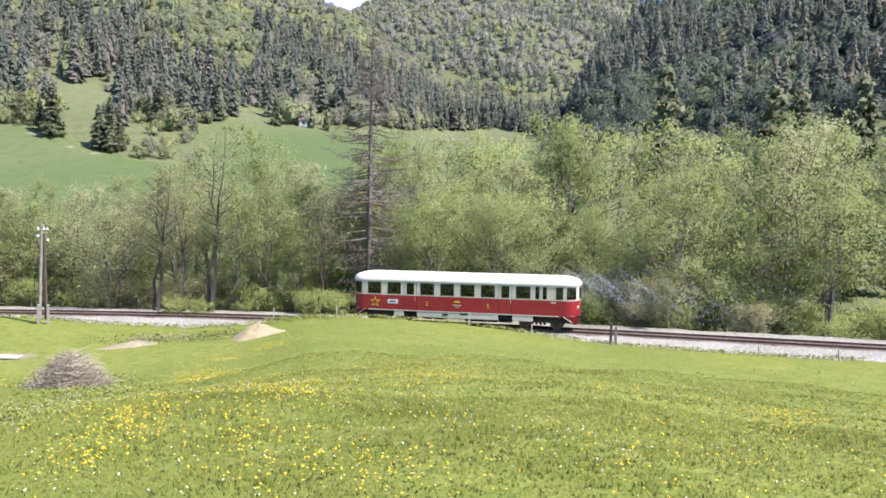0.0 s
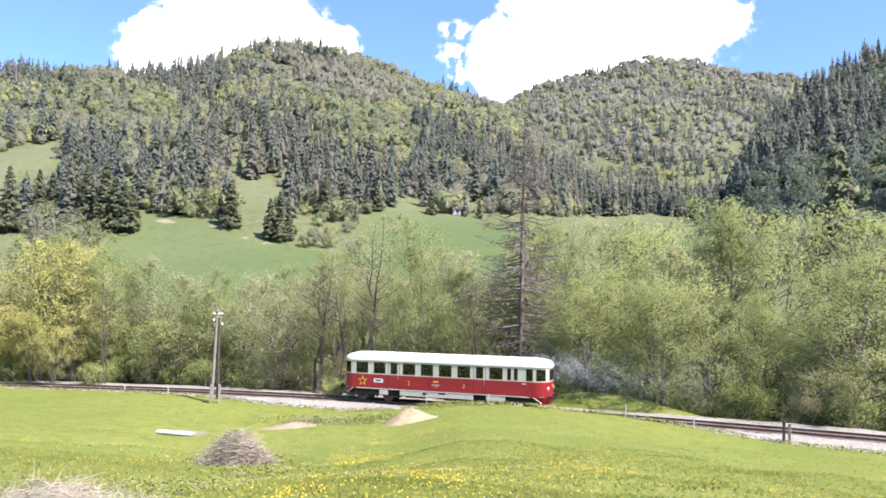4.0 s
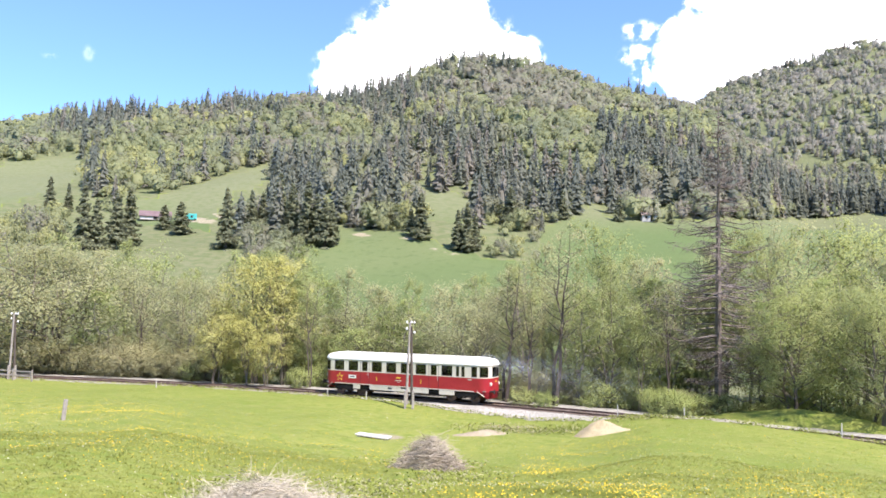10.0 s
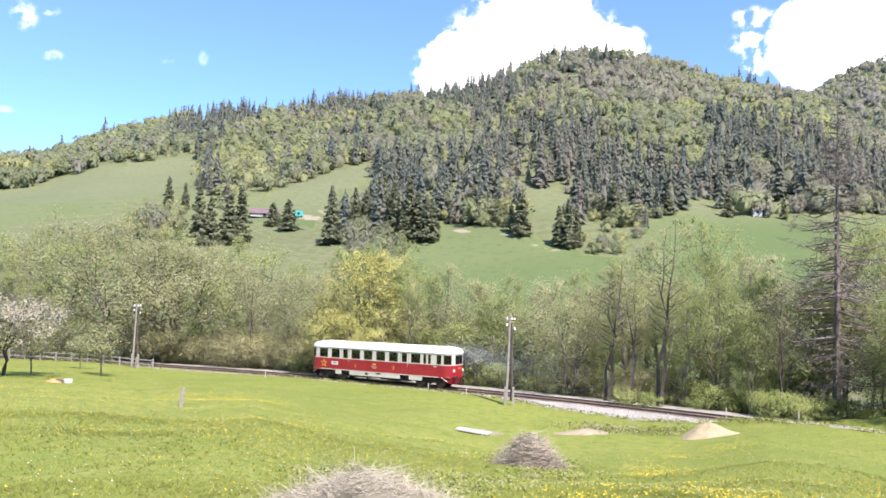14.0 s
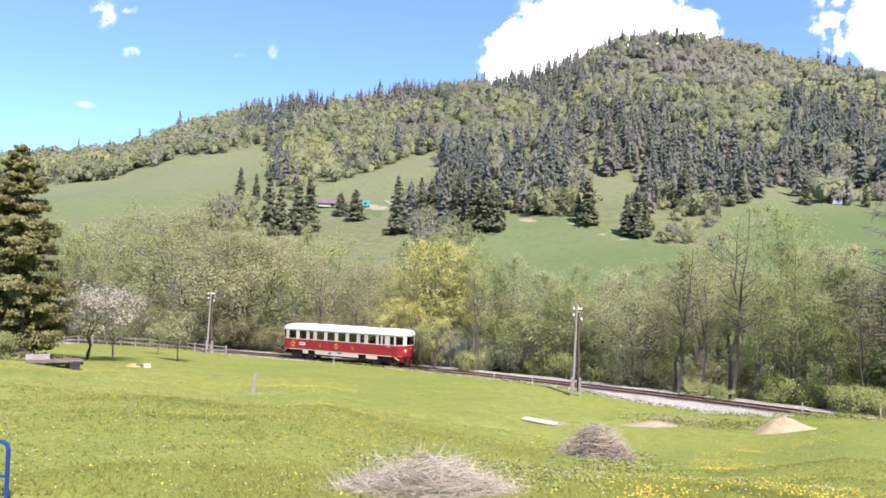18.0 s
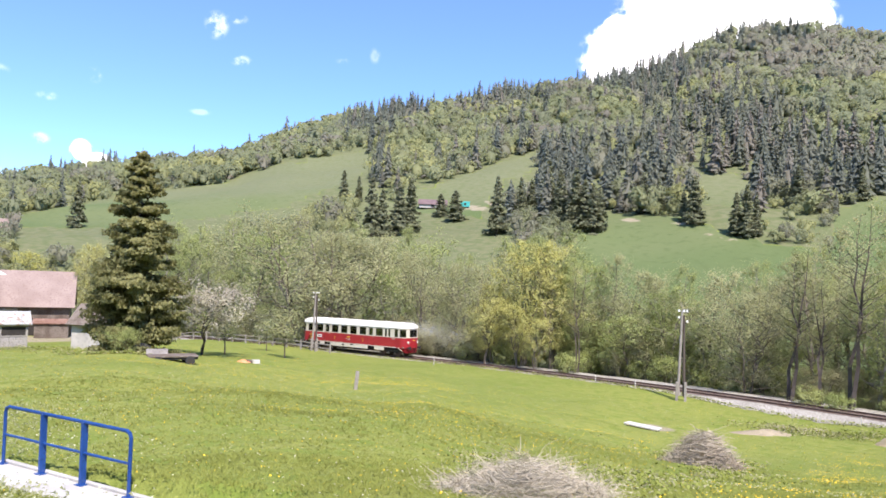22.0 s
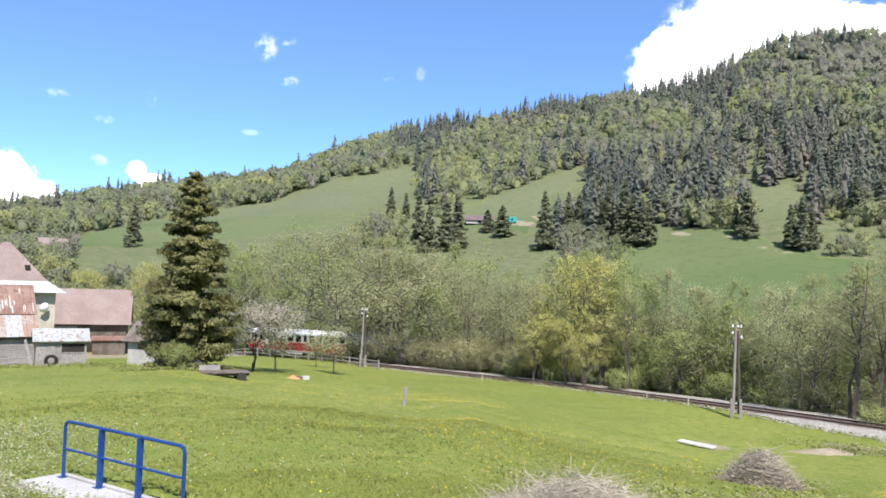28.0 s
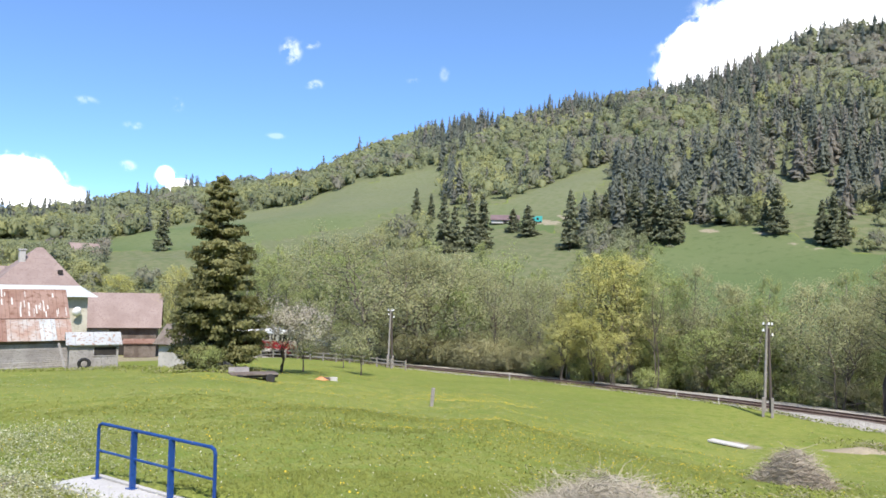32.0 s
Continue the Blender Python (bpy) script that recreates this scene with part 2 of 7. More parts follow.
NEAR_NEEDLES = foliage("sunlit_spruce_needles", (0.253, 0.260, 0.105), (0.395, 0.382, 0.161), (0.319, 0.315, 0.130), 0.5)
DEAD_TWIGS = foliage("dead_spruce_twigs", (0.15, 0.12, 0.09), (0.22, 0.185, 0.145), (0.18, 0.15, 0.115), 0.1)
BLOSSOM = foliage("apple_blossom", (0.53, 0.48, 0.405), (0.36, 0.365, 0.22), (0.46, 0.43, 0.33), 0.4)


# ---- building helpers ----
def mesh_from(name, verts, faces, mats, smooth=False, index=None, normals=None):
    """A mesh from numpy arrays: faces of equal length."""
    verts, faces = np.asarray(verts, np.float32), np.asarray(faces, np.int32)
    me = bpy.data.meshes.new(name)
    k = faces.shape[1]
    me.vertices.add(len(verts))
    me.vertices.foreach_set("co", verts.ravel())
    me.loops.add(faces.size)
    me.loops.foreach_set("vertex_index", faces.ravel())
    me.polygons.add(len(faces))
    me.polygons.foreach_set("loop_start", np.arange(0, faces.size, k, dtype=np.int32))
    for m in (mats if isinstance(mats, (list, tuple)) else [mats]):
        me.materials.append(m)
    if index is not None:
        me.polygons.foreach_set("material_index", np.asarray(index, np.int32))
    me.polygons.foreach_set("use_smooth", np.full(len(faces), smooth))
    me.update(calc_edges=True)
    if normals is not None:
        me.polygons.foreach_set("use_smooth", np.full(len(faces), True))
        me.normals_split_custom_set_from_vertices(normals)
    return me


def part(name, bm, material, parent, label="", smooth=False):
    me = bpy.data.meshes.new(name)
    bm.to_mesh(me)
    bm.free()
    for m in (material if isinstance(material, (list, tuple)) else [material]):
        me.materials.append(m)
    if smooth:
        me.polygons.foreach_set("use_smooth", np.full(len(me.polygons), True))
    ob = new(name, me)
    ob.parent = parent
    return tagged(ob, label)


def mesh_part(name, me, parent, label=""):
    ob = new(name, me)
    ob.parent = parent
    return tagged(ob, label)


def box(bm, x0, x1, y0, y1, z0, z1, bevel=0.0, m=None, taper=1.0):
    made = bmesh.ops.create_cube(bm, size=1)["verts"]
    c, s = Vector(((x0 + x1) / 2, (y0 + y1) / 2, (z0 + z1) / 2)), Vector((x1 - x0, y1 - y0, z1 - z0))
    for v in made:
        k = taper if v.co.z > 0 else 1.0
        v.co = Vector((v.co.x * s.x * k, v.co.y * s.y * k, v.co.z * s.z)) + c
    if bevel:
        edges = list({ed for v in made for ed in v.link_edges})
        made = [v for v in bmesh.ops.bevel(bm, geom=edges, offset=bevel, segments=1, affect="EDGES")["verts"]]
    if m is not None:
        bmesh.ops.transform(bm, matrix=m, verts=list({v for v in made}))
    return made


def tube(bm, p, q, r0, r1=None, seg=8):
    p, q = Vector(p), Vector(q)
    d = q - p
    m = Matrix.Translation((p + q) / 2) @ d.to_track_quat("Z", "Y").to_matrix().to_4x4()
    bmesh.ops.create_cone(bm, cap_ends=True, segments=seg, radius1=r0, radius2=r0 if r1 is None else r1, depth=d.length, matrix=m)


def wheel(bm, centre, radius, width, axis="Y", seg=20):
    t = Matrix.Translation(centre) @ (Matrix.Rotation(radians(90), 4, "X") if axis == "Y" else Matrix.Rotation(radians(90), 4, "Y"))
    bmesh.ops.create_cone(bm, cap_ends=True, segments=seg, radius1=radius, radius2=radius, depth=width, matrix=t)


# ---- the railway line ----
U = np.arange(-200.0, 140.0, 0.5)
UC = np.clip(U, -150, 55)
TH = -0.2297 - 0.006 * UC + 0.0035 * UC ** 2 / 100 + 0.0123 * UC ** 3 / 1e4 + 0.00822 * UC ** 4 / 1e6
TX, TY = np.cumsum(np.cos(TH) * 0.5), np.cumsum(np.sin(TH) * 0.5)
ZERO = int(np.argmin(abs(U)))
TX, TY = TX - TX[ZERO] - 4.51, TY - TY[ZERO] + 57.85
TZ = -8.536 + 0.0152 * U                      # top of rail, below the eye


def on_track(u):
    return np.array([np.interp(u, U, TX), np.interp(u, U, TY), np.interp(u, U, TZ)])


TAZ, TR = np.degrees(np.arctan2(TX, TY)), np.hypot(TX, TY)
ORDER = np.argsort(TAZ)
TRACK_MIN, TRACK_MAX = TAZ.min(), TAZ.max()

# ---- the ground: height below or above the eye ----
BALLAST_EDGE = [(-6.0, -1.5), (-4.9, -0.75), (-3.6, -0.42), (-1.85, -0.25)]
MEADOW_AZ = [-60, -54.7, -52.2, -47.4, -41.2, -34, -30, -27, -25, -22.5, -19.3, -17, -13.5, -11, -9.3, -7, -3.5, -1.7, 2.2, 5, 9.2, 12.9, 15, 19, 22.7, 26.3, 30, 34, 60]
MEADOW_EL = [-5.2, -5.56, -5.86, -6.31, -6.66, -7.22, -7.46, -7.70, -7.92, -8.3, -8.55, -8.8, -8.75, -8.45, -8.2, -8.12, -8.12, -8.25, -8.45, -8.68, -9.1, -9.49, -9.57, -9.59, -9.59, -9.48, -9.27, -9.1, -8.5]


def meadow_edge():
    """Where the meadow meets the stones, by azimuth: its distance and its elevation from the eye."""
    azs, rs, els = [], [], []
    for i in range(0, len(U), 4):
        az = math.degrees(math.atan2(TX[i], TY[i]))
        if not -60 < az < 60 or U[i] < -130:
            continue
        el, rt = float(np.interp(az, MEADOW_AZ, MEADOW_EL)), math.hypot(TX[i], TY[i])
        # how square the view meets the line
        across = abs(math.cos(TH[i]) * math.cos(radians(az)) + math.sin(TH[i]) * -math.sin(radians(az)))
        best = 2.3
        for off in np.arange(2.3, 5.4, 0.1):
            z = TZ[i] + float(np.interp(-off, [p[0] for p in BALLAST_EDGE], [p[1] for p in BALLAST_EDGE]))
            best = off
            if math.degrees(math.atan2(z, rt - off / max(across, 0.5))) < el:
                break
        azs.append(az)
        rs.append(rt - best / max(across, 0.5))
        els.append(el)
    k = np.argsort(azs)
    return np.array(azs)[k], np.array(rs)[k], np.array(els)[k]


EDGE_AZ, EDGE_R, EDGE_EL = meadow_edge()
RIDGE_AZ = [-180, -100, -78, -72, -66, -62, -58, -54, -48.5, -42, -38, -33.6, -29, -27, -24.3, -21, -17, -14, -11.7, -8.7, -5, -2, 2, 15, 40, 90, 180]
RIDGE_EL = [9, 6, 3.8, 5.0, 6.3, 7.2, 8.1, 9.8, 11.5, 12.6, 13.3, 13.9, 14.6, 15.3, 16.5, 16.9, 16.6, 16.1, 15.0, 14.1, 13.0, 10.8, 8.0, 7.0, 7.0, 8.0, 9]
FAR_AZ, FAR_EL = [-180, -16, -8, -4, -1.7, 2.2, 5, 8.6, 11.4, 14.5, 20, 30, 60, 180], [2, 4, 12.0, 14.4, 15.4, 16.1, 16.6, 16.3, 15.5, 14.8, 12, 9, 4, 2]
NEAR_AZ, NEAR_EL = [-180, 4, 8, 10.5, 12.6, 15.7, 18.2, 20.6, 23, 30, 45, 60, 90, 180], [-14, -14, -2, 6.5, 10.8, 13.6, 14.8, 15.8, 16.8, 19.0, 21, 19, 9, -5]


def step(x, lo, hi):
    k = np.clip((x - lo) / (hi - lo), 0, 1)
    return k * k * (3 - 2 * k)


def hill(r, ridge, rs, ks, fall):
    """Height on a hillside seen under the given elevation (degrees) at its ridge."""
    el = np.zeros_like(r) - 9.0
    for i in range(len(rs) - 1):
        k = np.clip((r - rs[i]) / (rs[i + 1] - rs[i]), 0, 1)
        lo, hi = ks[i](ridge), ks[i + 1](ridge)
        el = np.where(r >= rs[i], lo + (hi - lo) * k, el)
    z = np.minimum(r, rs[-1]) * np.tan(np.radians(el))
    return z - np.maximum(r - rs[-1], 0) * fall


def ground(x, y):
    x, y = np.asarray(x, float), np.asarray(y, float)
    shape = x.shape
    x, y = x.ravel(), y.ravel()
    r, az = np.hypot(x, y), np.degrees(np.arctan2(x, y))
    g = np.interp(r, [0, 16, 40, 60, 85, 120, 200], [-1.7, -3.9, -5.9, -7.4, -9.3, -10, -10])
    g = g * (1 - 0.14 * step(-az, 50, 65) * step(r, 10, 40))
    g -= 0.35 * np.exp(-((az + 36) / 8) ** 2) * np.exp(-((r - 17) / 6) ** 2)
    g += 0.05 * np.sin(x * 0.9 + 2 * np.sin(y * 0.31)) + 0.05 * np.sin(y * 0.7 + np.sin(x * 0.43) * 2)
    # the concrete path by the railing lies in a shallow cut
    px, py = (x + 15.99) * 0.9764 + (y - 5.16) * 0.2157, -(x + 15.99) * 0.2157 + (y - 5.16) * 0.9764
    cut = step(px, -1.0, -0.4) * (1 - step(px, 6.0, 7.5)) * step(py, -1.5, -0.8) * (1 - step(py, 0.1, 0.5))
    g = g * (1 - cut) + np.minimum(g, -4.02) * cut
    # distance to the line and the level of its formation
    d, zt = np.full(x.shape, 1e9), np.zeros(x.shape)
    near = np.where((r > 30) & (r < 260) & (az > TRACK_MIN - 2) & (az < TRACK_MAX + 2))[0]
    for chunk in np.array_split(near, max(1, len(near) // 4000)):
        dd = (x[chunk, None] - TX[None, ::4]) ** 2 + (y[chunk, None] - TY[None, ::4]) ** 2
        k = dd.argmin(1)
        d[chunk], zt[chunk] = np.sqrt(dd[np.arange(len(chunk)), k]), TZ[::4][k]
    zt = zt - np.interp(az, [-60, -27, -20, -10, -7, 6, 10, 40], [0.22, 0.22, 0.75, 0.75, 0.55, 0.55, 0.65, 0.65])
    beyond = (r > np.interp(az, TAZ[ORDER], TR[ORDER])) & (az > TRACK_MIN) & (az < TRACK_MAX)
    reach = 8.5 + 9 * (1 - np.exp(-((az + 1) / 8.5) ** 2))
    start = np.interp(az, [-27, -20, -10, -7.5, 6, 10], [2.0, 4.9, 4.9, 2.5, 2.5, 4.0])
    w = 1 - step(d, start, reach)
    bank = 1.7 * np.exp(-((az - 2.0) / 6.5) ** 2) * np.exp(-((d - 6.0) / 2.2) ** 2)
    side = np.where(beyond, zt - 1.6 * step(d, 3.2, 12) + bank, np.minimum(g, g * (1 - w) + zt * w))
    # the meadow before the line: it ends at the foot of the ballast, with a knoll in the middle and a dip beside it
    edge_r, edge_el = np.interp(az, EDGE_AZ, EDGE_R), np.interp(az, EDGE_AZ, EDGE_EL)
    f = np.clip((r - 14.0) / (edge_r - 14.0), 0, 1)
    start_el = np.degrees(np.arctan2(np.interp(14.0, [0, 16], [-1.7, -3.9]), 14.0))
    bend = np.interp(az, [-60, -44, -31, -27, -16, -8, 10, 18], [0.36, 0.36, 0.85, 1.12, 1.12, 0.75, 0.7, 0.75])
    lawn = r * np.tan(np.radians(start_el + (edge_el - start_el) * f ** bend))
    lawn += (g - np.interp(r, [0, 16, 40, 60, 85, 120, 200], [-1.7, -3.9, -5.9, -7.4, -9.3, -10, -10])) * np.minimum(1, (1 - f) * 3)
    lawn = np.where(r > edge_r, np.minimum(edge_r * np.tan(np.radians(edge_el)) - 0.5 * (r - edge_r), zt + 0.1), lawn)
    front = step(az, -66, -60) * step(r, 14, 22)
    side = np.where(beyond, side, side * (1 - front) + lawn * front)
    valley = np.where(beyond, np.where(d < 40, side, np.minimum(side, -10.4)), side)
    h1 = hill(r, np.interp(az, RIDGE_AZ, RIDGE_EL), [105, 150, 230, 320, 450, 600],
              [lambda q: -7.5 + 0 * q, lambda q: -3.2 + 0.06 * q, lambda q: 0.29 * q - 0.4, lambda q: 0.53 * q, lambda q: 0.80 * q, lambda q: q], 0.12)
    h2 = hill(r, np.interp(az, FAR_AZ, FAR_EL), [420, 600, 850, 1150], [lambda q: 0.25 * q, lambda q: 0.45 * q, lambda q: 0.78 * q, lambda q: q], 0.15)
    h3 = hill(r, np.interp(az, NEAR_AZ, NEAR_EL), [82, 130, 200, 300, 480], [lambda q: -7.5 + 0 * q, lambda q: -2.6 + 0.10 * q, lambda q: 0.32 * q, lambda q: 0.64 * q, lambda q: q], 0.2)
    hills = np.maximum(np.maximum(h1, h2), h3)
    hills += step(r, 130, 300) * (2.5 * np.sin(x * 0.031 + 1.3) * np.sin(y * 0.027) + 1.2 * np.sin(x * 0.083) * np.sin(y * 0.071 + 2))
    z = np.where(r > 70, np.where(d < 12, valley, np.maximum(valley, hills)), valley)
    return z.reshape(shape)


def ground_at(x, y):
    return float(ground(np.array([x]), np.array([y]))[0]) + EYE


def at(az, r):
    """The place at that azimuth (degrees to the right of straight ahead) and distance, on the ground."""
    x, y = r * math.sin(radians(az)), r * math.cos(radians(az))
    return x, y, ground_at(x, y)


# open pastures on the hill, as (azimuth, elevation) seen from the meadow
PASTURES = [
    [(-35, -9), (-34.5, 1.0), (-33, 3.4), (-31.2, 4.8), (-26, 4.6), (-20.7, 3.0), (-17, 2.4), (-13, 3.5), (-10, -9)],
    [(-17, -9), (-16, 5.2), (-13.5, 6.1), (-12.4, 7.0), (-11.6, 6.0), (-9, 5.6), (-5.7, 5.6), (2.2, 5.6), (5.5, 5.9), (9, 5.2), (9, -9)],
    [(-25.5, 5.6), (-25, 7.7), (-22.2, 7.5), (-20.2, 6.2), (-22, 5.4)],
    [(-45.3, 4.4), (-45.3, 6.0), (-40.4, 7.8), (-36.1, 9.3), (-36.1, 8.0), (-38.6, 7.0), (-40, 5.2), (-40, 4.2)],
    [(-72, 2.0), (-72, 2.8), (-66, 4.4), (-59.3, 5.8), (-54.7, 7.6), (-49, 8.8), (-48.6, 7.4), (-51.4, 6.0), (-55, 4.3), (-60, 3.4), (-66, 2.3)],
]


def inside(poly, a, e):
    hit = np.zeros(a.shape, bool)
    n = len(poly)
    for i in range(n):
        (x0, y0), (x1, y1) = poly[i], poly[(i + 1) % n]
        if y0 == y1:
            continue
        hit ^= ((y0 > e) != (y1 > e)) & (a < (x1 - x0) * (e - y0) / (y1 - y0) + x0)
    return hit


def pasture(a, e):
    m = np.zeros(a.shape, bool)
    for p in PASTURES:
        m |= inside(p, a, e)
    return m


def build_ground():
    azs = np.concatenate([np.arange(-180, -90, 4), np.arange(-90, 45, 0.5), np.arange(45, 180, 3.0)])
    rs = [0.02, 0.4]
    while rs[-1] < 3200:
        r = rs[-1]
        rs.append(r + (min(0.05 * r + 0.05, 1.2) if r < 45 else 1.0 if r < 130 else 0.024 * r if r < 1300 else 0.12 * r))
    rs = np.array(rs)
    A, Rr = np.meshgrid(np.radians(azs), rs)
    X, Y = Rr * np.sin(A), Rr * np.cos(A)
    Z = ground(X, Y) + EYE
    n, m = X.shape
    verts = np.stack([X, Y, Z], -1).reshape(-1, 3)
    i, j = np.meshgrid(np.arange(n - 1), np.arange(m), indexing="ij")
    k = (j + 1) % m
    faces = np.stack([i * m + j, (i + 1) * m + j, (i + 1) * m + k, i * m + k], -1).reshape(-1, 4)[:, ::-1]
    c = verts
    r = np.hypot(c[:, 0], c[:, 1])
    az, el = np.degrees(np.arctan2(c[:, 0], c[:, 1])), np.degrees(np.arctan2(c[:, 2] - EYE, r))
    rt = np.interp(az, TAZ[ORDER], TR[ORDER])
    over = (r > rt + 2) & (az > -58) & (az < TRACK_MAX)
    field = pasture(az, el) & (r > 110)
    over &= ~((az > -6) & (az < 10) & (r < rt + 8.5))
    me = mesh_from("ground", verts, faces, GROUND, True)
    bare = 0.62 * np.exp(-((az + 17.5) / 4.0) ** 2 - ((r - 54) / 3.5) ** 2) + 0.85 * np.exp(-((az + 24) / 1.6) ** 2 - ((r - 27.6) / 1.6) ** 2) + 0.8 * np.exp(-((az + 70) / 8) ** 2 - ((r - 88) / 7) ** 2)
    bare += 0.9 * np.exp(-((az + 78) / 5) ** 2 - ((r - 15) / 4) ** 2) + 0.7 * np.exp(-((az + 27) / 2.2) ** 2 - ((r - 48.5) / 2.0) ** 2)
    for pa, pe, sa, se in ((-26.0, 4.25, 1.8, 0.20), (-22.6, 3.15, 1.3, 0.18), (-24.3, 3.55, 1.0, 0.15), (-41.0, 4.95, 1.6, 0.2), (-39.6, 5.4, 0.6, 0.15), (-29.5, 4.35, 0.8, 0.15)):
        bare += 0.95 * np.exp(-((az - pa) / sa) ** 2 - ((el - pe) / se) ** 2) * (r > 120)
    bare += 0.5 * np.exp(-((az - 3.4) / 1.6) ** 2 - ((el - 14.2) / 0.9) ** 2) * (r > 500)
    for nm, w in (("pasture", field | (r > 1300)), ("litter", (((r > 125) & (az > -60)) | over | (r > 170)) & ~field & (r < 1300)), ("bare", bare)):
        me.attributes.new(nm, "FLOAT", "POINT").data.foreach_set("value", np.asarray(w, np.float32))
    tagged(new("ground", me), "grassy valley meadow rising to forested hills", "ground", kind="structure")


build_ground()


# ---- trees ----
def leaf_quads(centres, normals, size, rng, long=1.5, soft=None):
    """One leaf per centre, turned at random round its normal; soft: the crown's own outward direction there."""
    n = len(centres)
    h = rng.normal(size=(n, 3))
    u = np.cross(normals, h)
    u /= np.linalg.norm(u, axis=1)[:, None] + 1e-9
    v = np.cross(normals, u)
    v /= np.linalg.norm(v, axis=1)[:, None] + 1e-9
    s = (size * rng.uniform(0.6, 1.35, n))[:, None]
    u, v = u * s * long * 0.5, v * s * 0.5
    verts = np.stack([centres - 0.5 * u + v, centres + u, centres - 0.6 * u - v], 1).reshape(-1, 3)
    faces = np.arange(3 * n).reshape(n, 3)
    if soft is None:
        return verts, faces
    soft = soft / (np.linalg.norm(soft, axis=1)[:, None] + 1e-9)
    flip = np.einsum("ij,ij->i", np.cross(verts[1::3] - verts[::3], verts[2::3] - verts[::3]), soft) < 0
    faces[flip] = faces[flip][:, ::-1]
    return verts, faces, np.repeat(soft, 3, 0)


def branch_tubes(segments, sides=4):
    """Tapered tubes for a list of (p, q, r0, r1)."""
    vs, fs, base = [], [], 0
    ang = np.arange(sides) * 2 * np.pi / sides
    for p, q, r0, r1 in segments:
        d = q - p
        d = d / (np.linalg.norm(d) + 1e-9)
        h = np.array([1.0, 0, 0]) if abs(d[0]) < 0.8 else np.array([0, 1.0, 0])
        u = np.cross(d, h)
        u /= np.linalg.norm(u)
        w = np.cross(d, u)
        ring = np.cos(ang)[:, None] * u + np.sin(ang)[:, None] * w
        vs += [p + ring * r0, q + ring * r1]
        for i in range(sides):
            k = (i + 1) % sides
            fs.append((base + i, base + k, base + sides + k, base + sides + i))
        base += 2 * sides
    return np.concatenate(vs), np.array(fs)


def broadleaf(name, height, spread, seed, leaves, leaf, bark, crown_from=0.25, count=2600, stems=1, label="", lean=0.0):
    """A tree: tapered stems and limbs in one mesh, many single leaves in the crown."""
    rng = np.random.default_rng(seed)
    wood, tips = [], []
    for s in range(stems):
        a0 = rng.uniform(0, 6.28)
        off = np.array([math.cos(a0), math.sin(a0), 0]) * (0.35 * (stems > 1))
        top = height * rng.uniform(0.86, 1.0)
        tilt = np.array([math.cos(a0), math.sin(a0), 0]) * spread * (0.45 if stems > 1 else 0.08)
        tilt[0] += lean * height
        pts = []
        for k in range(9):
            f = k / 8
            p = off + tilt * f ** 1.4 + np.array([0, 0, top * f])
            p[:2] += rng.normal(size=2) * 0.05 * height * f * (1 - f) * 1.5
            pts.append(p)
        r0 = height * 0.015 / math.sqrt(stems) + 0.03
        for k in range(8):
            wood.append((pts[k], pts[k + 1], r0 * (1 - k / 8.4), r0 * (1 - (k + 1) / 8.4)))
        n = max(8, int(26 / stems ** 0.6)) if height > 4 else 5
        for b in range(n):
            f = crown_from + (0.96 - crown_from) * (b + rng.uniform()) / n
            i = min(7, int(f * 8))
            base = pts[i] + (pts[i + 1] - pts[i]) * (f * 8 - i)
            a = rng.uniform(0, 6.28)
            prof = math.sin(math.pi * min(1, (f - crown_from) / (1 - crown_from) * 0.86 + 0.14)) ** 0.7
            length = spread * prof * rng.uniform(0.6, 1.1) + 0.3
            d = np.array([math.cos(a), math.sin(a), rng.uniform(0.25, 0.9)])
            d /= np.linalg.norm(d)
            mid = base + d * length * 0.5
            end = base + d * length + np.array([0, 0, rng.uniform(-0.1, 0.3) * length])
            rb = r0 * (1 - f) * 0.45 + 0.012
            wood += [(base, mid, rb, rb * 0.6), (mid, end, rb * 0.6, 0.006)]
            for c in range(3):
                g = rng.uniform(0.35, 1.0)
                q = base + (end - base) * g
                e = q + rng.normal(size=3) * np.array([1, 1, 0.7]) * length * 0.28
                if c < 2:
                    wood.append((q, e, rb * 0.35, 0.004))
                tips.append((e, length * 0.2 + 0.25))
            tips.append((end, length * 0.22 + 0.25))
        tips.append((pts[-1], 0.5))
    me = mesh_from(name + "_wood", *branch_tubes(wood, 3), bark)
    pos = np.array([t[0] for t in tips])
    rad = np.array([t[1] for t in tips])
    k = rng.integers(0, len(tips), count)
    d = rng.normal(size=(count, 3))
    d /= np.linalg.norm(d, axis=1)[:, None]
    c = pos[k] + d * (rad[k] * rng.uniform(0.1, 1.25, count))[:, None]
    nrm = d + np.array([0, 0, 0.6])
    mid = np.array([lean * height * 0.5, 0, height * (crown_from + 1) * 0.45])
    away = (c - mid) / np.array([spread, spread, height * 0.4])
    away = away / (np.linalg.norm(away, axis=1)[:, None] + 1e-6) + 0.5 * d + np.array([0, 0, 0.7])
    v, f, soft = leaf_quads(c, nrm, leaf, rng, 1.5, away)
    cm = mesh_from(name + "_leaves", v, f, leaves, normals=soft)
    root = tagged(new(name), label, "tree")
    mesh_part("trunk", me, root)
    mesh_part("crown", cm, root)
    return root


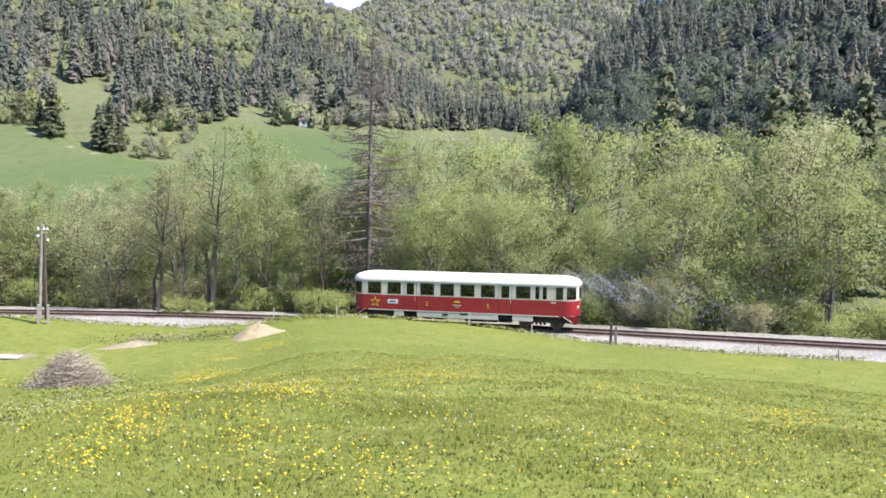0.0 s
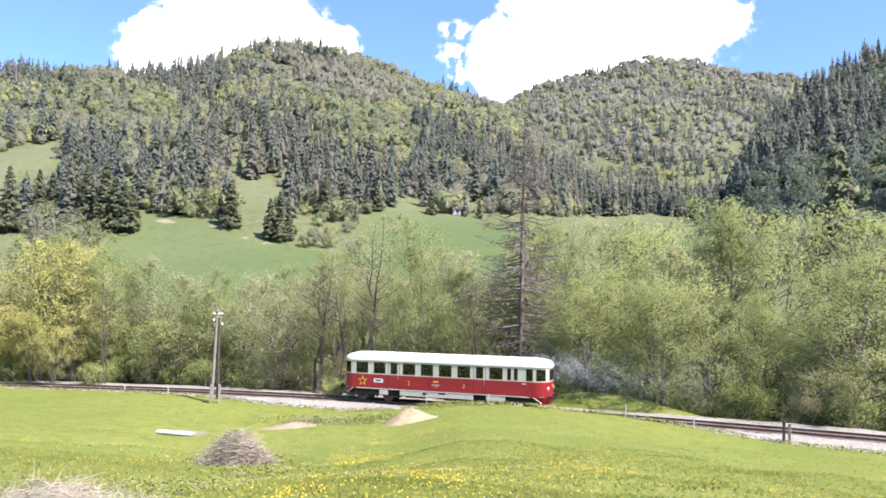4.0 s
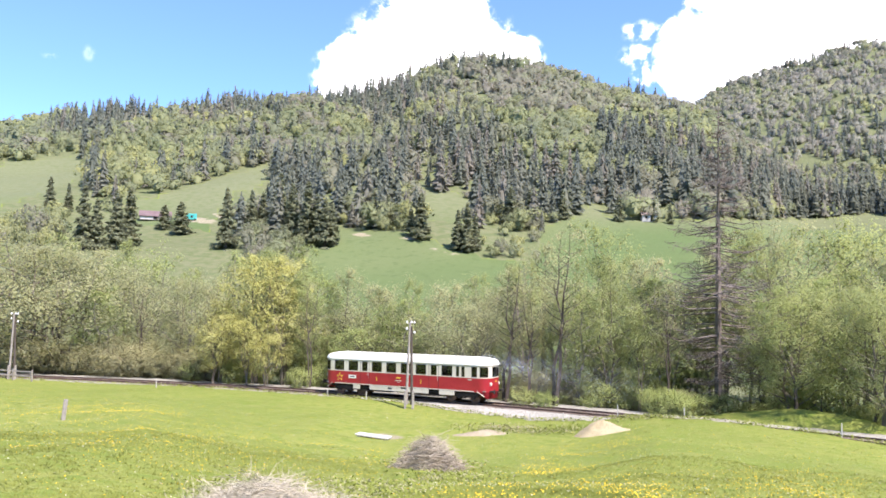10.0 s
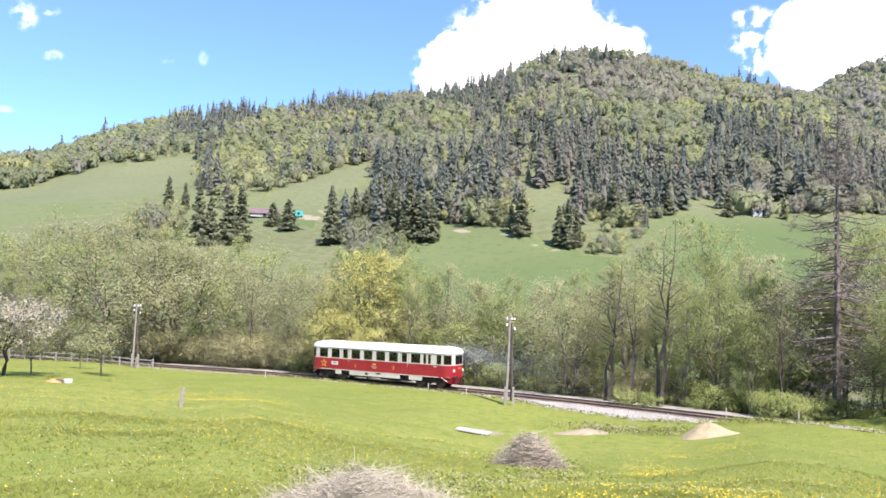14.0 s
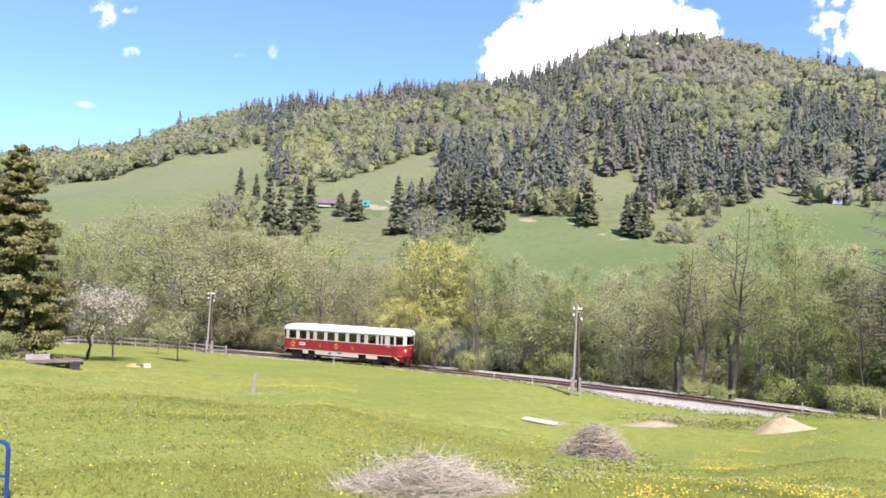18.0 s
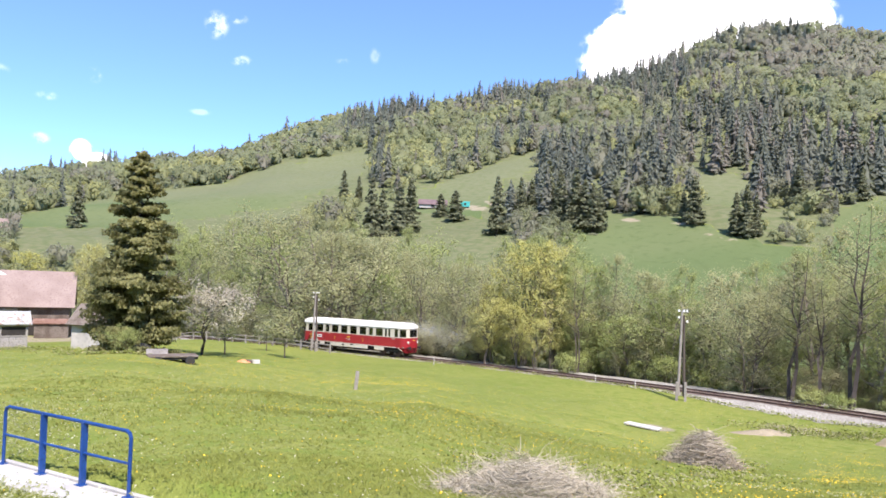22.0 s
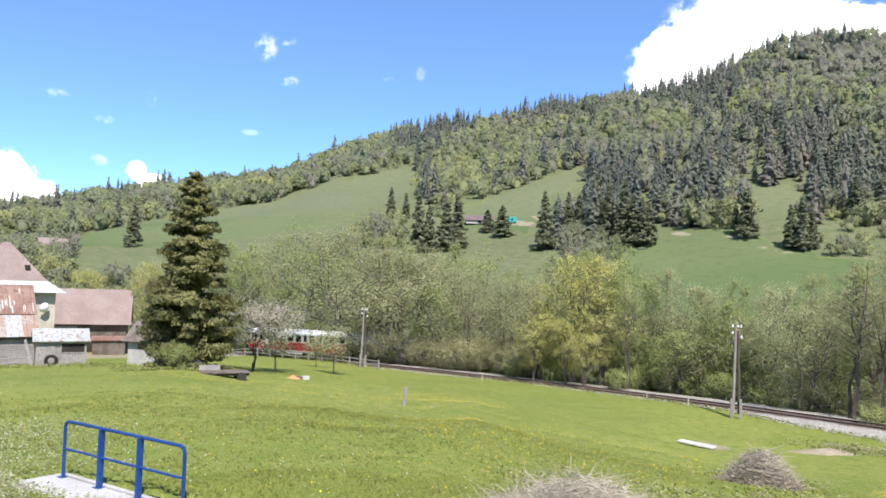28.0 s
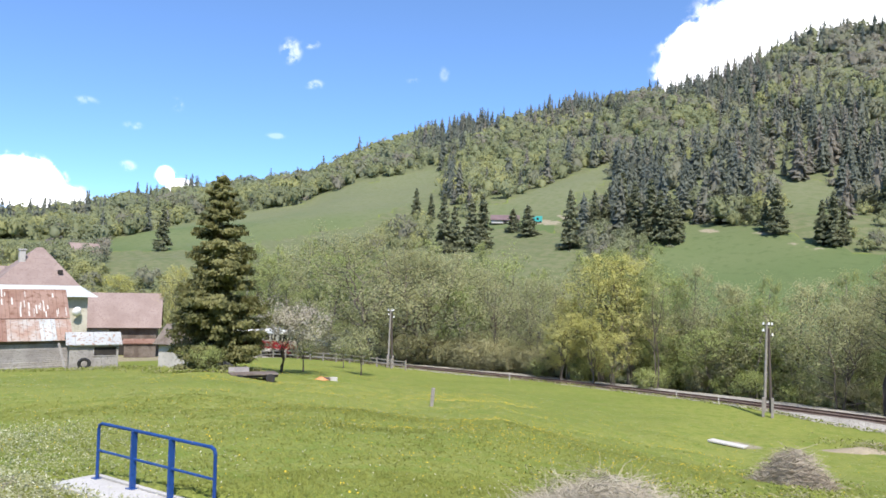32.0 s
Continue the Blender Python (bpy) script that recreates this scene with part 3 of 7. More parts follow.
def conifer(name, height, radius, seed, needles, bark, label, tiers=26, count=2600, dead=False, bare=0.06, spray=0.45, taper=0.82, cap=9.0, hang=0.0):
    """A spruce: straight trunk, whorls of drooping boughs with hanging sprays (or bare, when dead)."""
    rng = np.random.default_rng(seed)
    wood, centres, normals = [], [], []
    z = np.linspace(0, height, 12)
    for i in range(11):
        wood.append((np.array([0, 0, z[i]]), np.array([0, 0, z[i + 1]]), 0.013 * height * (1 - i / 11.5) + 0.01, 0.013 * height * (1 - (i + 1) / 11.5) + 0.01))
    for t in range(tiers):
        f = bare + (0.985 - bare) * (t + rng.uniform(0, 0.6)) / tiers
        reach = min(cap, radius * (1 - f) ** taper) * rng.uniform(0.78, 1.12) + 0.15
        n = rng.integers(6, 10) if not dead else rng.integers(4, 8)
        for b in range(n):
            a = rng.uniform(0, 6.28)
            L = reach * rng.uniform(0.6, 1.1)
            out = np.array([math.cos(a), math.sin(a), 0])
            p = np.array([0, 0, min(0.985, max(0.01, f + rng.uniform(-2.2, 2.2) * (1.1 - f) / tiers)) * height])
            droop = rng.uniform(-0.35, -0.12) if f < 0.75 else rng.uniform(-0.1, 0.35)
            if dead:
                droop = rng.uniform(-0.30, 0.0) if f < 0.7 else rng.uniform(-0.15, 0.25)
                L *= min(1.0, 0.42 + f * 1.7)
            mid = p + out * L * 0.55 + np.array([0, 0, droop * L * 0.6])
            end = p + out * L + np.array([0, 0, droop * L * 0.75 + (0.18 * L if dead else 0.06 * L)])
            rb = 0.012 + 0.012 * L if not dead else 0.020 + 0.009 * L
            wood += [(p, mid, rb, rb * 0.6), (mid, end, rb * 0.6, 0.006)]
            if dead:
                for c in range(16):
                    g = rng.uniform(0.2, 1)
                    q = p + (end - p) * g
                    side = np.array([-out[1], out[0], 0]) * rng.choice([-1, 1])
                    e = q + (side * 0.5 + out * 0.4 + np.array([0, 0, rng.uniform(-0.7, 0.1)])) * L * 0.36 * rng.uniform(0.3, 1)
                    wood.append((q, e, 0.014, 0.007))
            k = max(3, int(count * L * 0.9 / (tiers * 8 * radius * 0.55)))
            g = rng.uniform(0.12, 1.05, k) ** 0.8
            c = np.where((g < 0.55)[:, None], p + (mid - p) * (g / 0.55)[:, None], mid + (end - mid) * ((g - 0.55) / 0.45)[:, None])
            side = np.array([-out[1], out[0], 0])
            c = c + side * (rng.normal(size=k) * 0.16 * L * (1.1 - 0.6 * g))[:, None] + np.array([0, 0, -1]) * (rng.uniform(-0.03, 0.12, k) * (L + hang))[:, None]
            centres.append(c)
            normals.append(np.tile(np.array([0, 0, 0.6]) + out * 0.9, (k, 1)) + rng.normal(size=(k, 3)) * 0.5)
    root = tagged(new(name), label, "tree")
    mesh_part("trunk", mesh_from(name + "_wood", *branch_tubes(wood, 4 if dead or count > 50000 else 3), bark), root)
    if needles is not None:
        c, nn = np.concatenate(centres), np.concatenate(normals)
        away = c * np.array([1, 1, 0])
        away = away / (np.linalg.norm(away, axis=1)[:, None] + 1e-6) + np.array([0, 0, 0.6]) + rng.normal(size=c.shape) * 0.6
        v, f, soft = leaf_quads(c, nn, spray, rng, 2.3 if not dead else 7.0, away)
        cm = mesh_from(name + "_needles", v, f, needles, normals=soft)
        mesh_part("crown", cm, root)
    return root


def put(ob, az, r, scale=1.0, turn=0.0, sink=0.1):
    x, y, z = at(az, r)
    ob.matrix_basis = pose(x, y, z - sink, 0, 0, turn)
    ob.scale = (scale, scale, scale)
    return ob


def again(ob, az, r, scale=1.0, turn=0.0, wide=1.0):
    x, y, z = at(az, r)
    c = copy_thing(ob, pose(x, y, z - 0.1, 0, 0, turn))
    c.scale = (scale * wide, scale * wide, scale)
    return c


# the wood's upper outline along the line (azimuth, elevation)
CANOPY_AZ = [-80, -70, -63, -58, -55, -52, -49, -46, -43, -40, -38, -36, -33.5, -31, -28.5, -25, -22, -19, -15, -12, -9, -6, -2, 1, 6, 10, 14, 22, 26, 29, 34]
CANOPY_EL = [0.5, 1.0, 2.2, 3.6, 3.4, 3.4, 3.0, 2.8, 2.2, 2.4, 2.8, 3.4, 3.4, 1.6, 1.2, 1.9, 3.0, 4.2, 5.0, 4.7, 4.5, 4.6, 4.6, 5.0, 6.4, 6.9, 7.2, 7.8, 7.4, 6.8, 6.6]


def beside_line(u, gap):
    """Azimuth and distance of a place that far behind the line, measured square to it."""
    c, th = on_track(u), float(np.interp(u, U, TH))
    x, y = c[0] - math.sin(th) * gap, c[1] + math.cos(th) * gap
    return math.degrees(math.atan2(x, y)), math.hypot(x, y)


def build_woods():
    rng = np.random.default_rng(11)
    kinds = [
        broadleaf("alder_tree", 11, 2.6, 1, GREEN, 0.092, BARK, 0.22, 10150, 2, "broadleaf tree in fresh green leaf behind the railway line"),
        broadleaf("alder_tree", 12, 2.4, 2, GREY_GREEN, 0.080, BARK, 0.25, 8120, 1, "slender alder with thin budding leaves behind the railway line"),
        broadleaf("willow_tree", 9, 3.1, 3, FRESH, 0.092, BARK, 0.12, 10150, 3, "round willow in fresh green leaf"),
        broadleaf("alder_tree", 13, 2.2, 4, GREEN, 0.088, PALE_BARK, 0.3, 8120, 1, "tall alder with pale trunk and light green leaves"),
        broadleaf("willow_tree", 8, 3.0, 5, GREY_GREEN, 0.080, BARK, 0.08, 9280, 4, "bushy willow with grey-green leaves"),
        broadleaf("alder_tree", 11, 2.6, 6, FRESH, 0.088, PALE_BARK, 0.2, 8700, 2, "young tree in light yellow-green leaf"),
    ]
    lush = [
        broadleaf("alder_tree", 11, 3.5, 14, GREEN, 0.082, BARK, 0.06, 16500, 2, "lush full-crowned tree in bright spring green"),
        broadleaf("alder_tree", 10, 3.3, 15, FRESH, 0.080, BARK, 0.08, 15500, 2, "full-crowned tree in yellow-green young leaf"),
    ]
    kinds += lush
    behind = [
        broadleaf("alder_tree", 11, 2.6, 1, GREEN, 0.13, BARK, 0.22, 4200, 2, "broadleaf tree in fresh green leaf deeper in the wood"),
        broadleaf("alder_tree", 12, 2.4, 2, GREY_GREEN, 0.115, BARK, 0.25, 3600, 1, "slender alder with thin budding leaves deeper in the wood"),
        broadleaf("willow_tree", 9, 3.1, 3, FRESH, 0.13, BARK, 0.12, 4200, 3, "round willow in fresh green leaf deeper in the wood"),
        broadleaf("alder_tree", 13, 2.2, 4, GREEN, 0.12, PALE_BARK, 0.3, 3600, 1, "tall alder with pale trunk deeper in the wood"),
        broadleaf("willow_tree", 8, 3.0, 5, GREY_GREEN, 0.115, BARK, 0.08, 3800, 4, "bushy willow with grey-green leaves deeper in the wood"),
        broadleaf("alder_tree", 11, 2.6, 6, FRESH, 0.125, PALE_BARK, 0.2, 3800, 2, "young tree in light yellow-green leaf deeper in the wood"),
        broadleaf("alder_tree", 11, 3.5, 14, GREEN, 0.125, BARK, 0.06, 6000, 2, "full-crowned tree in spring green deeper in the wood"),
        broadleaf("alder_tree", 10, 3.3, 15, FRESH, 0.125, BARK, 0.08, 5600, 2, "full-crowned tree in yellow-green leaf deeper in the wood"),
    ]
    bush = broadleaf("bush", 2.6, 1.7, 7, SHADE_GREEN, 0.095, BARK, 0.02, 4000, 5, "leafy green bush at the edge of the wood")
    bush2 = broadleaf("bush", 3.4, 2.0, 8, TWIGS, 0.075, BARK, 0.02, 8200, 6, "brownish budding bush at the edge of the wood")
    for b in (bush, bush2):
        tagged(b, category="bush")
    size, reach = [11, 12, 9, 13, 8, 11, 11, 10], [2.6, 2.4, 3.1, 2.2, 3.0, 2.6, 3.5, 3.3]
    used = set()
    for row, (gap, spacing) in enumerate(((8.2, 5.4), (14.0, 5.6), (22.0, 6.2), (33.0, 7.2))):
        u = -128.0
        while u < 58:
            u += spacing * rng.uniform(0.75, 1.25)
            a, r = beside_line(u, gap + rng.uniform(-0.8, 2.2))
            if not -69 < a < 34:
                continue
            x, y, z = at(a, r)
            top = float(np.interp(a, CANOPY_AZ, CANOPY_EL)) - (0.0 if row > 1 else rng.uniform(0.0, 2.2)) + rng.uniform(-0.7, 0.5)
            h = r * math.tan(radians(top)) + EYE - z
            if row < 2 and (-32.6 < a < -23.4 or -51.5 < a < -42.6):
                continue                      # only low growth stands before the slope here
            if (-33.5 < a < -19 and (row > 1 or row == 1 and rng.uniform() < (0.5 if a < -26 else 0.15))) or (-19 <= a < -9 and row > 2):
                continue                      # the pasture shows between the thin trees
            if row < 2 and (12.4 < a < 21.6 or 26.5 < a < 30.5):
                continue                      # single broad trees stand here, with dark gaps beside them
            if row < 2 and a > 21.6 and math.sin(u * 12.9) > 0.1:
                continue
            h = min(h, 19.0) * (rng.uniform(0.6, 0.9) if row == 0 else 1.0)
            if h < 3.5:
                continue
            if a > -2:
                k = int(rng.choice(8, p=[0.16, 0.06, 0.1, 0.06, 0.04, 0.1, 0.33, 0.15]))
            elif a > -12:
                k = int(rng.choice(8, p=[0.2, 0.2, 0.08, 0.12, 0.12, 0.12, 0.08, 0.08]))
            else:
                k = int(rng.choice(6, p=[0.2, 0.3, 0.08, 0.14, 0.16, 0.12]))
            wide = min(1.35, max(0.75, (10.5 / h) ** 0.5)) * (1.2 if a > 3 else 1.0)
            if row == 0:
                wide = min(wide, 5.4 / (h / size[k] * reach[k]) * 0.8)
            pick = (kinds if row < 2 else behind)[k]
            if (k, row < 2) not in used:
                used.add((k, row < 2))
                put(pick, a, r, h / size[k], rng.uniform(0, 360))
                pick.scale = (h / size[k] * wide, h / size[k] * wide, h / size[k])
            else:
                again(pick, a, r, h / size[k], rng.uniform(0, 360), wide)
    for i, front in [(i, front) for i in range(8) for front in (True, False)]:
        if (i, front) not in used:
            a, r = beside_line(38.0 + 2.0 * i, 20.0)
            put((kinds if front else behind)[i], a, r, 11.0 / size[i])
    # a closer stand between the open slope and the dead spruce
    for u in np.arange(-27.0, 6.0, 1.9):
        a, r = beside_line(float(u), rng.uniform(8.5, 18.0))
        x, y, z = at(a, r)
        k = int(rng.choice([0, 1, 3, 4, 5, 1]))
        h = max(4.0, r * math.tan(radians(float(np.interp(a, CANOPY_AZ, CANOPY_EL)) - rng.uniform(2.2, 4.8))) + EYE - z)
        again(kinds[k], a, r, h / size[k], rng.uniform(0, 360), rng.uniform(0.9, 1.2))
    for a, r, h, k, wide in ((-11.1, 66.0, 13.2, 6, 0.75), (-13.2, 68.0, 11.0, 5, 1.0), (-9.0, 64.5, 8.0, 0, 1.0), (-21.5, 70.0, 8.6, 4, 1.2), (18.0, 60.5, 12.8, 6, 1.25), (13.6, 64.0, 10.5, 7, 1.0), (20.8, 66.0, 11.0, 0, 0.9), (16.0, 67.0, 12.5, 6, 1.0), (28.5, 62.0, 12.6, 0, 1.1), (6.5, 61.0, 9.0, 6, 1.2), (0.9, 64.0, 9.8, 7, 1.2)):
        again(kinds[k], a, r, h / size[k], a * 47, wide)
    first = [True, True]
    u = -112.0
    while u < 56:
        a, r = beside_line(u, 5.2 + rng.uniform(0, 1.6))
        k = 1 if (-53 < a < -42 or rng.uniform() < 0.15) else 0
        s = rng.uniform(0.45, 1.2)
        if -5.6 < a < 9.0:
            u += 3.0
            continue                          # a grassy bank
        if first[k]:
            first[k] = False
            put((bush, bush2)[k], a, r, s)
        else:
            again((bush, bush2)[k], a, r, s, rng.uniform(0, 360))
        if k == 1:
            a, r = beside_line(u + 1.0, 7.5 + rng.uniform(0, 2.5))
            again(bush2, a, r, rng.uniform(1.0, 1.5), rng.uniform(0, 360))
        if a > 0 and rng.uniform() < 0.65:
            a, r = beside_line(u + 1.2, 7.5 + rng.uniform(0, 3.0))
            again(bush, a, r, rng.uniform(0.9, 1.6), rng.uniform(0, 360))
            u += 1.5
        u += 3.1 * rng.uniform(0.6, 1.9)
    # young alders and scrub where the slope shows between the trees
    for u0, u1, gaps in ((-64.0, -28.0, ((6.5, 0.42), (9.0, 0.54), (13.0, 0.60), (19.0, 0.56), (34.0, 0.66), (52.0, 0.72))), (-100.0, -66.0, ((14.0, 0.40), (34.0, 0.66), (50.0, 0.85)))):
        for gap, s in gaps:
            u = u0
            while u < u1:
                u += rng.uniform(1.5, 3.6) * (1.0 + gap / 45)
                a, r = beside_line(u, gap + rng.uniform(-2.0, 5.0) * (0.5 + gap / 30))
                if not (-33.2 < a < -22.8 or -52 < a < -42.2):
                    continue
                k = int(rng.choice([1, 1, 3, 4, 5]))
                again(behind[k], a, r, s * rng.uniform(0.6, 1.1) * 11.0 / size[k], rng.uniform(0, 360), rng.uniform(0.95, 1.3))
    # slender trees that stand singly before the slope: azimuth, distance, top's elevation, kind, width
    for a, r, top, k, wide in ((-30.4, 86.0, 2.75, 1, 0.85), (-31.6, 90.0, 1.2, 5, 0.9), (-29.2, 84.0, 0.6, 4, 1.0), (-27.6, 82.0, 1.25, 1, 1.0), (-26.6, 78.0, 0.2, 5, 1.1), (-25.5, 80.0, 1.7, 3, 0.75), (-24.2, 78.0, 0.8, 4, 1.1),
                               (-34.1, 86.0, 2.9, 0, 1.25), (-33.0, 88.0, 2.2, 5, 1.2), (-42.2, 96.0, 1.6, 1, 0.8), (-43.8, 98.0, 1.2, 4, 1.2), (-45.6, 104.0, 2.3, 1, 1.0), (-48.0, 104.0, 1.5, 0, 1.1), (-49.5, 100.0, 2.6, 4, 1.5), (-51.2, 102.0, 3.6, 1, 1.6), (-53.0, 104.0, 4.0, 4, 1.5), (-46.8, 98.0, 0.6, 5, 1.2), (-40.8, 90.0, 0.8, 4, 1.1)):
        h = r * math.tan(radians(top)) + EYE - at(a, r)[2]
        again(kinds[k], a, r, h / size[k], a * 83, wide)
    # a low leafy fringe along the foot of the open slope
    for u in np.arange(-66.0, -26.0, 1.25):
        a, r = beside_line(float(u), rng.uniform(6.0, 17.0))
        if -34 < a < -22.5:
            k = int(rng.choice([2, 4, 5, 0]))
            h = max(2.2, r * math.tan(radians(rng.uniform(-3.0, -0.9))) + EYE - at(a, r)[2])
            again(behind[k], a, r, h / size[k], rng.uniform(0, 360), rng.uniform(1.1, 1.5))
    # thicket at the top of the grassy bank, round the dead spruce
    for az in np.arange(-8.0, 10.0, 0.62):
        r = (62.5 if az < -4.5 else 64.5) + rng.uniform(0, 4.5)
        again(bush, float(az), r, rng.uniform(0.45, 0.9), rng.uniform(0, 360), rng.uniform(1.0, 1.5))
    # sunlit brown scrub along the far end of the line
    for az in np.arange(-53.5, -41.5, 0.42):
        u = float(U[np.argmin(np.abs(TAZ - az))])
        a, r = beside_line(u, rng.uniform(4.6, 7.5))
        again(bush2, a, r, rng.uniform(0.7, 1.15), rng.uniform(0, 360), rng.uniform(1.1, 1.5))
    for az in np.arange(-24.0, -7.0, 0.5):
        u = float(U[np.argmin(np.abs(TAZ - az))])
        a, r = beside_line(u, rng.uniform(4.8, 9.0))
        again(bush2 if rng.uniform() < 0.35 else bush, a, r, rng.uniform(0.4, 0.95), rng.uniform(0, 360), rng.uniform(1.0, 1.4))
    # undergrowth among the trees
    for u in np.arange(-108, 58, 2.7):
        a, r = beside_line(float(u), 9.0 + rng.uniform(0, 4.5))
        if a > -66 and not -5.6 < a < 2.0:
            again(bush2 if a < -8 and rng.uniform() < 0.15 else bush, a, r, rng.uniform(0.8, 1.8), rng.uniform(0, 360), rng.uniform(0.9, 1.3))
    # the dead spruce stands alone above the wood
    dead = conifer("dead_spruce", 26.0, 8.8, 21, DEAD_TWIGS, DEAD_WOOD, "tall dead spruce with bare grey branches", 46, 11000, True, 0.10, 0.04, 0.92, 5.6)
    put(dead, -3.75, 66.5)


def crown_unit(seed, q, loose=0.0):
    """One loose crown, one unit high: leaves on a handful of lobes round a small closed heart; corners and their outward ways."""
    rng = np.random.default_rng(seed)
    n = int(rng.integers(7, 11))
    d = rng.normal(size=(n, 3))
    d[:, 2] = np.abs(d[:, 2]) * 0.9 - 0.25
    d /= np.linalg.norm(d, axis=1)[:, None]
    mid = d * np.array([0.22, 0.22, 0.25]) * rng.uniform(0.7, 1.15, (n, 1)) + np.array([0, 0, 0.56])
    rad = rng.uniform(0.13, 0.21, n)
    k = rng.integers(0, n, q)
    w = rng.normal(size=(q, 3)) + 0.8 * d[k] + np.array([0, 0, 0.35])
    w /= np.linalg.norm(w, axis=1)[:, None]
    c = mid[k] + w * (rad[k] * rng.uniform(0.92 - 0.38 * loose, 1.07 + 0.17 * loose, q))[:, None]
    v, f, soft = leaf_quads(c, w + rng.normal(size=(q, 3)) * (0.1 + 0.3 * loose), np.full(q, 0.10 * math.sqrt(110 / q)), rng, 1.3, w + 0.5 * d[k] + np.array([0, 0, 0.25]))
    bm = bmesh.new()
    bmesh.ops.create_icosphere(bm, subdivisions=1, radius=1.0)
    bmesh.ops.triangulate(bm, faces=bm.faces[:])
    hv = np.array([p.co[:] for p in bm.verts])
    hf = np.array([[p.index for p in fc.verts] for fc in bm.faces])
    bm.free()
    heart = hv * np.array([0.25, 0.25, 0.30]) * (1 - 0.35 * loose) * rng.uniform(0.8, 1.15, (len(hv), 1)) + np.array([0, 0, 0.5])
    return np.concatenate([v, heart]), np.concatenate([f, hf + len(v)]), np.concatenate([soft, hv + np.array([0, 0, 0.25])])


def spruce_unit(seed, tiers, boughs):
    """One spruce, one unit high: drooping boughs in whorls round a slim closed heart."""
    rng = np.random.default_rng(seed)
    vs, ns = [], []
    for t in range(tiers):
        f = (t + rng.uniform(-0.3, 0.3)) / tiers
        for k in range(boughs):
            an = rng.uniform(0, 6.28)
            reach = (0.165 * (1 - max(f, 0)) ** 0.8 + 0.012) * rng.uniform(0.72, 1.15)
            root_z = 0.15 + 0.85 * f
            tip_z = root_z - rng.uniform(0.07, 0.13) * (1 - 0.6 * f)
            w = 0.32 * reach + 0.006
            c, sn = math.cos(an), math.sin(an)
            tri = [(-c * 0.01, -sn * 0.01, min(1.0, root_z + 0.04)), (c * reach - sn * w, sn * reach + c * w, tip_z), (c * reach * 1.05 + sn * w, sn * reach * 1.05 - c * w, tip_z + rng.uniform(-0.015, 0.015))]
            n = np.cross(np.subtract(tri[1], tri[0]), np.subtract(tri[2], tri[0]))
            vs += tri if n[2] > 0 else tri[::-1]
            ns += [(c, sn, 0.75)] * 3
    heart, hn = [], []
    for k in range(6):
        a, b = k * math.pi / 3, (k + 1) * math.pi / 3
        heart += [(0.085 * math.cos(a), 0.085 * math.sin(a), 0.06), (0.085 * math.cos(b), 0.085 * math.sin(b), 0.06), (0, 0, 0.9)]
        hn += [(math.cos(a), math.sin(a), 0.3), (math.cos(b), math.sin(b), 0.3), (math.cos(a), math.sin(a), 0.5)]
    v = np.array(vs + heart)
    return v, np.arange(len(v)).reshape(-1, 3), np.array(ns + hn)


def forest(name, label, spots, heights, seed, material, units, wide=(0.8, 1.2)):
    """Far woods in one mesh: every tree a turned and stretched copy of one of the units, with a tone of its own."""
    rng = np.random.default_rng(seed)
    which = rng.integers(0, len(units), len(spots))
    va, fa, na, ta, base = [], [], [], [], 0
    for u, (v, f, nn) in enumerate(units):
        m = which == u
        n = int(m.sum())
        if not n:
            continue
        rot, w = rng.uniform(0, 6.28, n), rng.uniform(*wide, n)[:, None]
        c, sn = np.cos(rot)[:, None], np.sin(rot)[:, None]
        j = v[None] * (1 + rng.normal(size=(n, len(v), 3)) * np.array([0.07, 0.07, 0.025]))
        x, y = (j[..., 0] * c - j[..., 1] * sn) * w, (j[..., 0] * sn + j[..., 1] * c) * w
        va.append((np.stack([x, y, j[..., 2]], -1) * heights[m][:, None, None] + spots[m][:, None]).reshape(-1, 3))
        nx, ny = nn[None, :, 0] * c - nn[None, :, 1] * sn, nn[None, :, 0] * sn + nn[None, :, 1] * c
        nr = np.stack([nx, ny, np.broadcast_to(nn[None, :, 2], nx.shape)], -1) + rng.normal(size=(n, len(v), 3)) * 0.12
        na.append((nr + np.array([0, 0, 0.4])).reshape(-1, 3))
        fa.append((f[None] + (np.arange(n) * len(v))[:, None, None]).reshape(-1, 3) + base)
        x, y = spots[m][:, 0], spots[m][:, 1]
        tone = 0.5 + 0.17 * np.sin(x * 0.037 + y * 0.021) + 0.12 * np.sin(x * 0.011 - y * 0.05) + rng.normal(size=n) * 0.24
        ta.append(np.repeat(np.clip(tone, 0, 1), len(v)))
        base += n * len(v)
    nv = np.concatenate(na)
    me = mesh_from(name, np.concatenate(va), np.concatenate(fa), material, normals=nv / np.linalg.norm(nv, axis=1)[:, None])
    me.attributes.new("tone", "FLOAT", "POINT").data.foreach_set("value", np.concatenate(ta).astype(np.float32))
    return tagged(new(name, me), label, "forest", kind="stuff")


